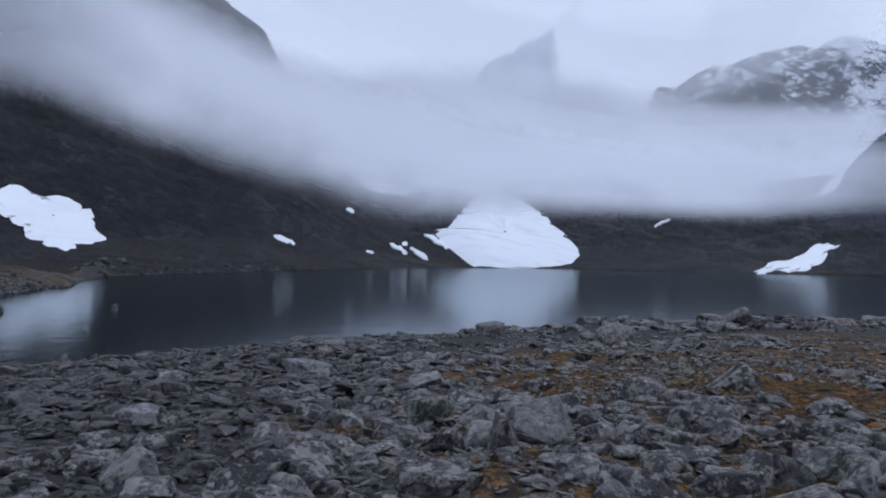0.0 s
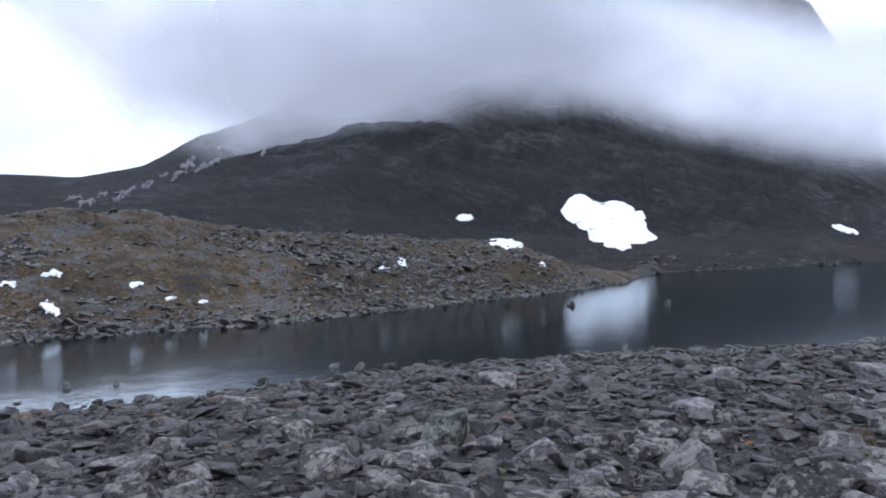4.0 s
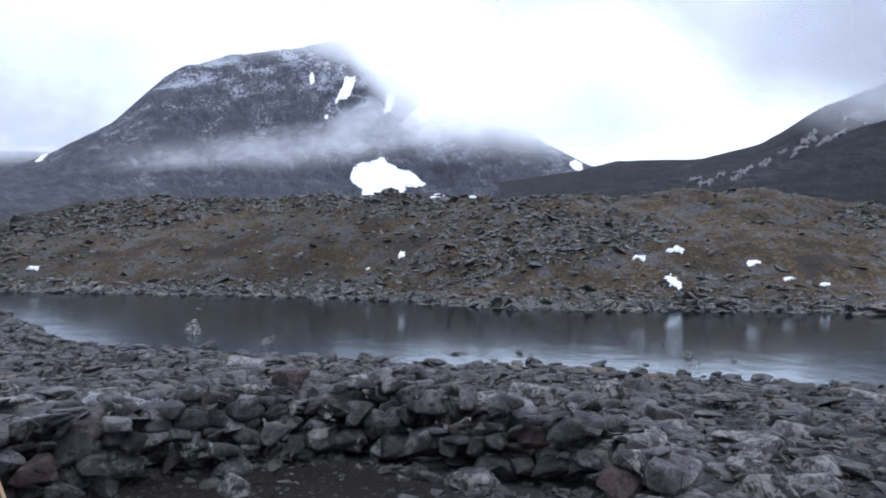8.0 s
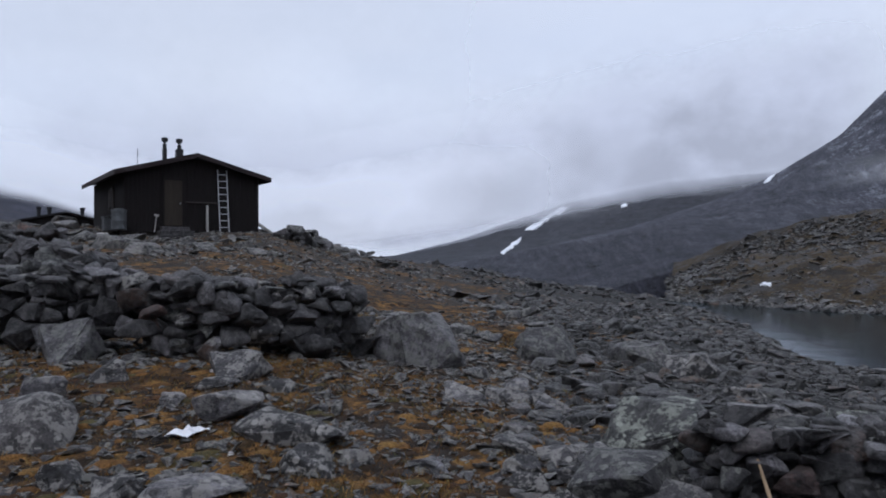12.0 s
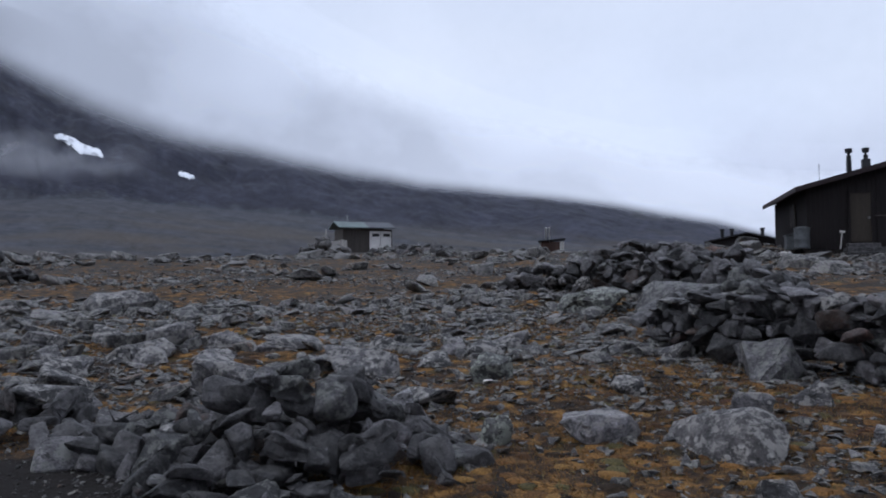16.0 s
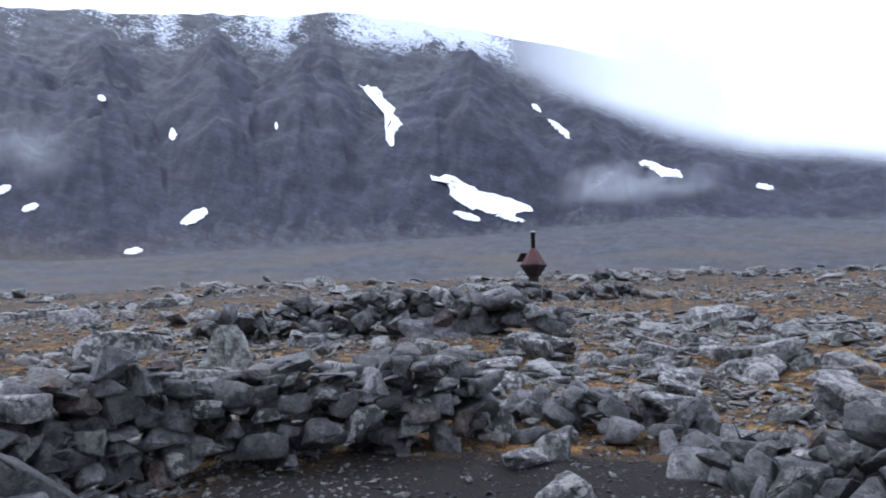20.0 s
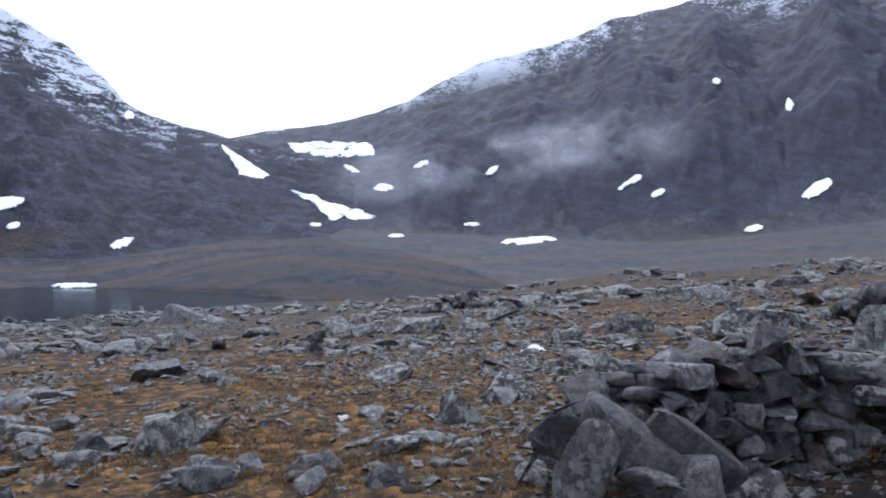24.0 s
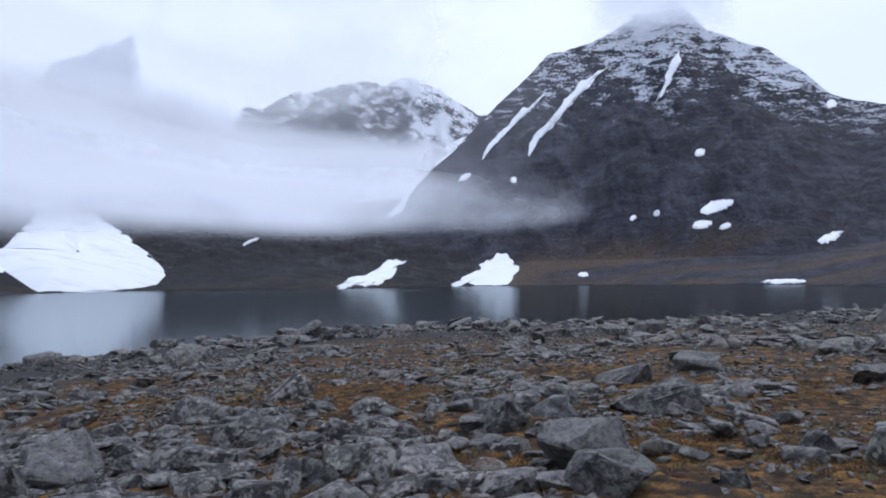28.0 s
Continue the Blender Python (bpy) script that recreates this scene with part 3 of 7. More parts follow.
def land(az, r):
    """Height of the ground by bearing and distance."""
    az, r = np.broadcast_arrays(np.asarray(az, float) % 360, np.asarray(r, float))
    e, ze = table(az, *NEAR)
    s, b, zb = table(az, *FAR)
    x, y = r * np.sin(np.radians(az)), r * np.cos(np.radians(az))
    wet = (az < 73.5) | (az > 238)
    t = np.clip((r - 4) / (e - 4), 0, 1)
    near = ze * np.where(wet, t ** 1.25, t)
    bumps = 0.10 * fbm(x * 0.22, y * 0.22, 0, 3) + 0.05 * fbm(x * 0.9, y * 0.9, 4, 3)
    near = near + bumps * np.clip((r - 2) / 6, 0, 1) * np.where(wet, np.clip((e - r) / 4, 0.25, 1), 1)
    depth = np.minimum(np.minimum(0.09 * np.maximum(r - e, 0), 0.10 * np.maximum(s - r, 0)), 3.0)
    bed = WATER - depth + 0.04 * fbm(x * 0.6, y * 0.6, 2, 3)
    t2 = np.clip((r - s) / (b - s), 0, 1)
    shape = np.where((az > 236) & (az < 334), 0.55 * smooth(t2 * 1.9) + 0.45 * smooth(t2 * 1.9 - 0.9), smooth(t2))
    bank = WATER + (zb - WATER) * shape
    rough = np.where((az > 236) & (az < 334), 1.0, 0.3)
    bank = bank + rough * np.minimum((r - s) / 6, 1) * (0.62 * fbm(x * 0.09, y * 0.09, 7, 3) + 0.34 * fbm(x * 0.42, y * 0.42, 9, 4, 0.6))
    bank = bank - np.clip((r - b) / (b * 1.2), 0, 1) * (bank + 3.0)
    out = np.where(r < e, near, np.where(r < s, bed, bank))
    back = ze - np.clip((r - e) / (1.6 * e), 0, 1) ** 0.9 * (ze + 7.0)
    dry = np.where(r < e, near, back + bumps)
    return np.where(wet, out, dry)


def land_at(x, y):
    return float(land(math.degrees(math.atan2(x, y)), math.hypot(x, y)))


def floors(x, y):
    """How far the trodden dirt of the two stone shelters reaches, 0 to 1."""
    wob = 0.35 * fbm(x * 0.8, y * 0.8, 3, 3)
    a = bearing(261, 4.9)
    az, r = np.degrees(np.arctan2(x, y)) % 360, np.hypot(x, y)
    d1 = np.hypot((x - a.x) / 0.75, (y - a.y) / 1.25)
    d2 = np.hypot((az - 133) / 25, (r - 5.5) / 1.3)
    d3 = np.hypot(x / 0.9, y / 0.9)
    return np.clip(np.maximum.reduce([1.15 - d1, 1.15 - d2, 1.2 - d3]) * 3 + wob * 2, 0, 1)


def mossy(az, r):
    """Share of moss and dry sedge, 0 to 1."""
    (m,) = table(np.asarray(az) % 360, (0, 0.50), (15, 0.62), (35, 0.68), (60, 0.70), (90, 0.70), (130, 0.70), (160, 0.70), (185, 0.70), (212, 0.68), (228, 0.52), (238, 0.22), (246, 0.05), (325, 0.10), (345, 0.26), (360, 0.46))
    e, _ = table(np.asarray(az) % 360, *NEAR)
    s, b, _ = table(np.asarray(az) % 360, *FAR)
    wet = (np.asarray(az) % 360 < 73.5) | (np.asarray(az) % 360 > 238)
    m = m * (1 - 0.38 * np.clip((r - 10) / 20, 0, 1))
    m = m * np.where(wet, np.clip((e * 0.72 - r) / 6 + 0.4, 0, 1), 1)
    far = np.where((np.asarray(az) % 360 > 236) & (np.asarray(az) % 360 < 334), 0.58 * np.clip((r - s - 0.2) / 1.5, 0, 1), 0.3)
    return np.where((r > s) & wet, far, m)


SOLIDS = {}


def build_ground():
    radii = np.concatenate([[0.05, 1.0, 2.0], np.linspace(3, 18, 90), 18 * (70 / 18) ** (np.arange(1, 110) / 109), 70 * (4600 / 70) ** (np.arange(1, 60) / 59)])
    azs = np.arange(0, 360, 0.5)
    A, R = np.meshgrid(azs, radii, indexing="ij")
    Z = land(A, R)
    X, Y = R * np.sin(np.radians(A)), R * np.cos(np.radians(A))
    me = mesh_from("ground", np.stack([X, Y, Z], -1).reshape(-1, 3), grid_faces(len(azs), len(radii), True)[:, ::-1], GROUND, True)
    for name, values in (("moss", mossy(A, R)), ("bare", floors(X, Y)), ("olive", ((R > table(A, *FAR)[0]) & ((A > 236) | (A < 75))).astype(float))):
        layer = me.attributes.new(name, "FLOAT", "POINT")
        layer.data.foreach_set("value", values.ravel().astype(np.float32))
    i0, i1, j0, j1 = 470, 672, int(np.searchsorted(radii, 20)), int(np.searchsorted(radii, 85))
    V = np.stack([X, Y, Z], -1)[i0:i1, j0:j1]
    SOLIDS["bank"] = BVHTree.FromPolygons(V.reshape(-1, 3).tolist(), grid_faces(*V.shape[:2]).tolist())
    tagged(new("ground", me), "stony heath with rust-brown moss, gravel shore and lake bed", "ground", kind="structure")


build_ground()


def build_lake():
    azs = np.concatenate([np.arange(238, 360, 1.0), np.arange(0, 76, 1.0)])
    e, _ = table(azs, *NEAR)
    s, b, _ = table(azs, *FAR)
    steps = np.linspace(0, 1, 9)
    inner, outer = e - 2.5, s + np.minimum(8, 0.3 * (s - e) + 1)
    R = inner[:, None] * (outer / inner)[:, None] ** steps[None, :]
    A = azs[:, None] + 0 * R
    V = np.stack([R * np.sin(np.radians(A)), R * np.cos(np.radians(A)), np.full_like(R, WATER)], -1)
    me = mesh_from("water", V.reshape(-1, 3), grid_faces(len(azs), 9)[:, ::-1], LAKE, True)
    tagged(new("water", me), "still grey-green mountain lake with faint ripples", "water", kind="structure")


build_lake()


# ---------------------------------------------------------------- mountains
def mountain(name, span, step, foot, knee, crest, mat, label, rough=0.05, gully=0.05, rows=90, seed=0.0, power=1.15, group="mountains round the lake", spurs=(), snowy=()):
    """A mountain side by bearing: foot (bearing, distance, height), knee and crest (bearing, distance, angle of sight)."""
    az = np.arange(span[0], span[1] + step / 2, step)
    rf, zf = table(az, *foot)
    rk, ek = table(az, *knee)
    rc, ec = table(az, *crest)
    zk, zc = EYE + rk * np.tan(np.radians(ek)), EYE + rc * np.tan(np.radians(ec))
    jag = fbm(az * 0.45, seed, 1.0, 5, 0.55) * (zc - zk) * rough * 0.5
    zc = zc + jag
    k1, k2 = rows // 3, rows - rows // 3
    s1, s2, s3 = np.linspace(0, 1, k1)[None, :-1], np.linspace(0, 1, k2)[None, :], np.linspace(0, 1, 9)[None, 1:]
    col = lambda v: v[:, None]
    R = np.concatenate([col(rf) + col(rk - rf) * s1, col(rk) + col(rc - rk) * s2, col(rc) * (1 + 0.35 * s3)], 1)
    Z = np.concatenate([col(zf) + col(zk - zf) * s1 ** 1.1, col(zk) + col(zc - zk) * s2 ** power, col(zc) - (col(zc) + 20) * s3], 1)
    up = np.concatenate([0.06 * s1 + 0 * col(rf), np.sin(np.pi * np.clip(s2, 0, 1)) ** 0.6 * 0.94 + 0.06 + 0 * col(rf), 0.3 * (1 - s3) + 0 * col(rf)], 1)
    A = col(az) + 0 * R
    X, Y = R * np.sin(np.radians(A)), R * np.cos(np.radians(A))
    big = col(zc - zf)
    unit = 1 / max(0.8 * float(big.max()), 30.0)
    # gullies run down the slope, crags break across it
    skew = A + 2.2 * fbm(A * 0.11, Z * unit * 2.5, seed + 9, 2)
    g = 1 - 2.2 * np.abs(fbm(skew * 0.13, Z * unit * 0.8, seed + 3, 3, 0.5))
    g = g + 0.35 * (1 - 2 * np.abs(fbm(skew * 0.55, Z * unit * 3, seed + 5, 3, 0.5)))
    crag = fbm(X * unit * 7, Y * unit * 7, Z * unit * 5 + seed, 6, 0.58)
    Z = Z + up * big * (gully * g + rough * crag)
    # spurs: wedges of rock, each with its apex high up and widening down to the scree (bearing, apex, half width, jut)
    share = np.concatenate([0 * s1 + 0 * col(rf), s2 + 0 * col(rf), 1 + 0 * s3 + 0 * col(rf)], 1)
    wave = 1.5 * fbm(A * 0.10, share * 2.0, seed + 2, 3) + 0.7 * fbm(A * 0.6, share * 5, seed + 4, 5, 0.6)
    rock, ribs, lift = 0 * Z, 0 * Z, 0 * Z
    for c, apex, half, jut in spurs:
        reach = half * np.clip(apex - share, 0, 1) / apex + 0.05
        off = np.abs(A + wave - c)
        wedge = np.clip(1 - off / reach, 0, 1) * smooth((apex - share) * 2.6) * np.clip(share * 5, 0, 1)
        # ledges and side gullies run outwards and down from the crest of the spur
        down, cross = off / 6 + share * 3.2, off / 6 - share * 3.2
        rib = 1 - 2.2 * np.abs(fbm(down * 2.6 + c, cross * 0.8, seed + 6, 5, 0.58))
        lift = np.maximum(lift, jut * wedge * (0.3 + 0.7 * reach / half) + 0.008 * rib * smooth(wedge * 2.5))
        ribs = np.where(wedge > rock * 0.3, rib, ribs)
        rock = np.maximum(rock, smooth(wedge * 3.0 + 0.35 * rib * (wedge > 0)))
    Z = Z + big * lift
    Z[:, 0] -= 2.0
    V = np.stack([X, Y, Z], -1).reshape(-1, 3)
    F = grid_faces(len(az), R.shape[1])[:, ::-1]
    me = mesh_from(name, V, F, mat, True)
    where = np.stack([A, np.degrees(np.arctan2(Z, R)) + 8 * np.log(R)], -1).reshape(-1, 2)      # along the slope, and up it
    layer = me.uv_layers.new(name="UVMap")
    index = np.empty(len(me.loops), np.int32)
    me.loops.foreach_get("vertex_index", index)
    layer.data.foreach_set("uv", where[index].astype(np.float32).ravel())
    rock = np.clip(rock, 0, 1)
    hollow = np.clip(0.60 - 0.30 * g - 0.30 * rock - 0.35 * ribs * rock, 0, 1)
    for c, half, much in snowy:          # where new snow has been blown against the crest
        hollow = hollow + much * np.exp(-((A - c) / half) ** 2) * smooth((share - 0.62) * 4)
    for key, values in (("spur", rock), ("hollow", hollow)):
        share_layer = me.attributes.new(key, "FLOAT", "POINT")
        share_layer.data.foreach_set("value", values.ravel().astype(np.float32))
    SOLIDS[len(SOLIDS)] = BVHTree.FromPolygons(V.tolist(), F.tolist())
    return tagged(new(name, me), label, "mountain", group)


M_SLOPE = mountain_material("dark_wet_slope", (0.006, 0.0064, 0.008), (0.0135, 0.014, 0.0165), (0.085, 0.084, 0.09), 0, 0, scree=(0.0125, 0.0125, 0.0150), heath=6, rugged=1.3, dip=0.42)
# pyramid, range, dome, fell: distance haze put into the blued rock and scree colours
M_PYRAMID = mountain_material("snow_dusted_rock", *HAZY_ROCK, 120, 400, scree=(0.029, 0.0300, 0.044), heath=42, grass=(0.078, 0.052, 0.030), strata=1.3, speckle=2.4, crags=1.6)
M_RANGE = mountain_material("hazy_range_rock", (0.0125, 0.0135, 0.0215), (0.0215, 0.023, 0.0365), (0.044, 0.046, 0.068), 390, 800, scree=(0.040, 0.042, 0.052), strata=0.5, speckle=2.2, crags=1.7, drifted=1.1, dust=0.8, dip=0.35, heath=62, grass=(0.066, 0.054, 0.041), rugged=0.5, edge=0.5, bare=0.3)
M_DOME = mountain_material("grey_crag", (0.022, 0.023, 0.031), (0.048, 0.050, 0.065), (0.13, 0.132, 0.16), -60, 560, scree=(0.050, 0.051, 0.066), strata=0.15, speckle=1.7, crags=2.2, drifted=0.5, dust=0.55, dip=1.35)
M_HIGH = mountain_material("high_snowy_rock", (0.03, 0.032, 0.042), (0.075, 0.08, 0.095), (0.19, 0.20, 0.22), 220, 900, strata=1.0, speckle=2.0, crags=3.0, drifted=1.2, dip=0.5, white=(0.80, 0.82, 0.88))
M_PEAK = mountain_material("snowy_crag", (0.10, 0.103, 0.12), (0.38, 0.39, 0.42), (0.80, 0.82, 0.87), 300, 760, scree=(0.78, 0.80, 0.86), strata=0.6, speckle=2.4, crags=3.4, drifted=1.2, white=(0.84, 0.86, 0.92))
M_FAR = mountain_material("far_fell", (0.020, 0.021, 0.027), (0.032, 0.034, 0.042), (0.055, 0.057, 0.068), 0, 0, scree=(0.028, 0.029, 0.036))

mountain("mountain", (278, 362), 0.14,
         ((278, 95, -1), (300, 80, -1), (320, 85, 0), (333, 90, WATER), (336, 94, WATER), (345, 132, WATER), (352, 189, WATER), (358, 268, WATER), (362, 330, WATER)),
         ((278, 150, 2.0), (290, 150, 3.4), (305, 150, 4.0), (312, 150, 3.6), (322, 180, 2.0), (333, 200, 1.2), (345, 240, 1.6), (352, 300, 1.2), (358, 380, 0.3), (362, 400, -0.3)),
         ((278, 480, 4.4), (284, 480, 5.2), (287, 480, 5.9), (293, 480, 5.9), (297, 500, 6.9), (301, 520, 9.2), (306, 560, 11.0), (312, 640, 14.4), (320, 760, 18.2), (330, 800, 19.6), (338, 800, 19.2), (343, 800, 18.5), (346, 760, 16.8), (348.7, 700, 12.0), (351.5, 640, 7.8), (354.5, 560, 5.1), (357.7, 470, 1.9), (361, 420, -0.2), (362, 420, -0.6)),
         M_SLOPE, "dark rocky mountain side running down to the lake", rough=0.026, gully=0.007, seed=1.0)
mountain("slope", (-8, 36), 0.12,
         ((-8, 340, -2), (0, 335, WATER), (3, 345, WATER), (10, 434, WATER), (20, 336, WATER), (31, 434, WATER), (36, 434, WATER)),
         ((-8, 480, 2.0), (0, 480, 2.2), (10, 560, 1.2), (20, 480, 1.4), (36, 560, 1.3)),
         ((-8, 900, 5.5), (-3, 900, 5.2), (2, 900, 6.5), (8, 900, 6.0), (20, 900, 5.8), (28, 900, 6.5), (36, 900, 9.0)),
         M_SLOPE, "dark scree slope behind the lake under low cloud", rough=0.05, gully=0.03, rows=60, seed=2.0)
mountain("mountain", (11, 37), 0.1,
         ((11, 1900, 60), (37, 1900, 60)), ((11, 2000, 4.0), (37, 2000, 5.0)),
         ((11, 2600, 8.0), (14.6, 2600, 10.6), (16, 2600, 13.0), (19.5, 2600, 14.0), (22, 2600, 14.4), (25, 2600, 15.1), (31, 2600, 15.4), (34, 2600, 13.0), (37, 2600, 12.0)),
         M_HIGH, "high snow-dusted rock wall above the cloud", rough=0.11, gully=0.02, seed=3.0)
mountain("peak", (0, 18.5), 0.06,
         ((0, 2600, 300), (18.5, 2600, 300)), ((0, 2700, 9), (18.5, 2700, 9)),
         ((0, 3000, 11.4), (2.0, 3000, 12.4), (2.7, 3000, 14.4), (3.2, 3000, 15.7), (4.8, 3000, 16.2), (6.3, 3000, 16.5), (6.9, 3000, 16.8), (7.5, 3000, 17.3), (8.2, 3000, 17.2), (8.6, 3000, 15.6), (8.9, 3000, 13.2), (11, 3000, 11.4), (14, 3000, 10.2), (18.5, 3000, 9.2)),
         M_PEAK, "jagged snowy peak showing above the cloud", rough=0.18, gully=0.015, rows=60, seed=4.0)
mountain("mountain", (24, 99), 0.12,
         ((24, 434, WATER), (31, 434, WATER), (40, 434, WATER), (57, 290, WATER + 0.1), (62, 205, WATER + 0.15), (66, 148, WATER + 0.15), (70, 100, WATER + 0.15), (74, 92, -1.6), (84, 120, -4.5), (92, 140, -6.5), (99, 150, -10)),
         ((24, 560, 1.0), (40, 560, 1.6), (57, 480, 1.6), (66, 560, 3.0), (73, 600, 3.3), (80, 620, 2.7), (88, 620, 1.6), (94, 620, 0.5), (99, 620, -1.2)),
         ((24, 700, 2.0), (26.6, 700, 4.9), (31, 800, 9.3), (37.8, 900, 15.5), (39.6, 950, 17.1), (44.2, 1000, 18.2), (46.5, 1050, 19.7), (49.4, 1050, 20.2), (51.3, 1050, 18.1), (55.5, 1000, 16.2), (59.4, 960, 12.6), (62.4, 950, 11.5), (65.8, 950, 10.8), (68.4, 940, 10.4), (73.3, 900, 9.0), (77.6, 850, 6.2), (81, 800, 4.2), (86, 760, 2.9), (92, 720, 1.3), (99, 700, -1.2)),
         M_PYRAMID, "pyramid-shaped mountain streaked with snow above the lake", rough=0.028, gully=0.03, rows=110, seed=5.0,
         spurs=((36.5, 0.75, 6.0, 0.05), (44, 0.85, 8.0, 0.06), (53, 0.82, 10.0, 0.08), (63, 0.7, 8.0, 0.05)))
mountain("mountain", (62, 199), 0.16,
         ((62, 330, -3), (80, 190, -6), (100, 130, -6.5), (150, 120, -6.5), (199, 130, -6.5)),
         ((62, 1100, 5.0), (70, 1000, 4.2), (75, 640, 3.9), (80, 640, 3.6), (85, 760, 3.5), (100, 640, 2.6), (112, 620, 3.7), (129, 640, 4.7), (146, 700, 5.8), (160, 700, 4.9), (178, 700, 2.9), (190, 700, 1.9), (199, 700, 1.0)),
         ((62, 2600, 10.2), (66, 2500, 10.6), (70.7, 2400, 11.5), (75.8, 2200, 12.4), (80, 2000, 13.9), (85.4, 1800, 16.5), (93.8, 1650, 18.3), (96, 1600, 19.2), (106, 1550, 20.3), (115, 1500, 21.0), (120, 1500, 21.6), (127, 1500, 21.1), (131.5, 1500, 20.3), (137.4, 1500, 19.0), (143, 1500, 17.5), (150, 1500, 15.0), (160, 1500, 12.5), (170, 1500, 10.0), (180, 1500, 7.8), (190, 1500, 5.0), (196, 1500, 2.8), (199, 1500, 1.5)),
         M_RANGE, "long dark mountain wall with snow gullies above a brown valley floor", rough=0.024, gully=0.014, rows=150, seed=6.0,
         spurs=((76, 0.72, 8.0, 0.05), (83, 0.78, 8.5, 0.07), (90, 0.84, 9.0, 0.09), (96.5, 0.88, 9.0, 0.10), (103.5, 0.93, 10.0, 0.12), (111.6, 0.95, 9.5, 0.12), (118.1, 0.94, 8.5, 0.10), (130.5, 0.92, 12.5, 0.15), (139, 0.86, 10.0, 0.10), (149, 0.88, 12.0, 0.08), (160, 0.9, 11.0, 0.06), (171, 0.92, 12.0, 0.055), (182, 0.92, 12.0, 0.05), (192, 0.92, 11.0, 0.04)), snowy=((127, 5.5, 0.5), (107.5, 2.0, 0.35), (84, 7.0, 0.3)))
mountain("fell", (214, 250), 0.14,
         ((214, 400, -9), (250, 400, -9)), ((214, 900, -0.4), (230, 900, 0.3), (250, 900, 1.0)),
         ((214, 2600, -0.2), (217.3, 2600, 0.0), (222.3, 2600, 1.2), (226.6, 2600, 2.7), (230.6, 2600, 4.0), (237.7, 2600, 5.3), (244.5, 2600, 5.8), (250, 2600, 5.9)),
         M_FAR, "distant rounded fell with a long snow gully", rough=0.03, gully=0.03, rows=50, seed=7.0)
mountain("mountain", (219, 290), 0.13,
         ((219, 60, -5), (230, 58, -3), (240, 82, 0), (250, 90, 0), (260, 100, -2), (290, 110, -2)),
         ((219, 150, -1.6), (222, 150, -0.7), (229, 150, 0.6), (234, 150, 1.4), (238, 160, 1.9), (246, 260, 2.5), (256, 400, 2.7), (270, 420, 2.8), (290, 400, 2.6)),
         ((219, 900, -1.6), (222, 900, -0.6), (229, 1000, 0.7), (235, 1200, 2.0), (242, 1300, 4.1), (245.6, 1300, 5.7), (249.5, 1300, 8.1), (252.8, 1300, 11.3), (254.4, 1300, 12.4), (256.4, 1300, 13.0), (260.5, 1300, 13.9), (265.5, 1300, 14.8), (270, 1300, 15.2), (274.3, 1300, 14.3), (278, 1200, 11.5), (281.3, 1000, 7.4), (285, 900, 5.6), (290, 800, 4.8)),
         M_DOME, "broad grey craggy mountain half veiled by cloud", rough=0.026, gully=0.022, rows=110, seed=8.0)


def first_hit(az, el):
    """Where the line of sight at that bearing and angle meets the mountains."""
    way = bearing(az, math.cos(radians(el)), math.sin(radians(el)))
    best = None
    for tree in SOLIDS.values():
        place, normal, _, dist = tree.ray_cast(Vector((0, 0, EYE)), way)
        if place and (best is None or dist < best[2]):
            best = (place, normal, dist)
    return best


def snow_patch(outline, label, thick=0.0, mat=None, ragged=0.2, name="snow_patch", group="snow patches", seed=0):
    """A drift lying on the slope inside an outline of (bearing, angle of sight) corners."""
    pts = np.array(outline, float)
    mid = pts.mean(0)
    n = 84
    closed = np.vstack([pts, pts[:1]])
    seglen = np.concatenate([[0], np.cumsum(np.hypot(*np.diff(closed, axis=0).T))])
    at = np.linspace(0, seglen[-1], n, endpoint=False)
    rim = np.stack([np.interp(at, seglen, closed[:, k]) for k in (0, 1)], 1)
    size = math.sqrt(max(np.ptp(pts[:, 0]) * np.ptp(pts[:, 1]), 0.05))
    rim0 = rim.copy()
    wob = np.stack([fbm(rim[:, 0] * 3 / size, rim[:, 1] * 3 / size, seed + 11 * k, 4, 0.65) for k in (0, 1)], 1)
    fray = np.stack([fbm(rim[:, 0] * 14 / size, rim[:, 1] * 14 / size, seed + 5 * k, 2, 0.6) for k in (0, 1)], 1)
    rim = rim + wob * ragged * size * 0.5 + fray * min(0.06, 0.06 * size) * min(1, ragged * 4)
    verts, faces, k = [], [], 6
    for j in range(k + 1):
        f = 1 - j / k * 0.98
        calm = (rim0 if j > 1 else rim)
        for a, e in mid + (calm - mid) * f:
            h = first_hit(a, e)
            drop = 0.0
            while h is None and drop < 4:
                drop += 0.25
                h = first_hit(a, e - drop)
            if h is None:
                h = (bearing(a, 600, EYE + 600 * math.tan(radians(e))), Vector((0, 0, 1)), 600)
            place, normal, dist = h
            toward = (Vector((0, 0, EYE)) - place).normalized()
            lift = dist * 0.0028 + thick * min(1, j / k * 2.5)
            verts.append(place + toward * lift * 1.2 + Vector((0, 0, 0.4 * lift if j else -0.2 * lift)))
    for j in range(k):
        for i in range(n):
            i2 = (i + 1) % n
            faces.append((j * n + i, j * n + i2, (j + 1) * n + i2, (j + 1) * n + i))
    me = mesh_from(name, np.array([tuple(v) for v in verts]), np.array(faces)[:, ::-1], mat or SNOW, True)
    return tagged(new(name, me), label, "snow patch", group)


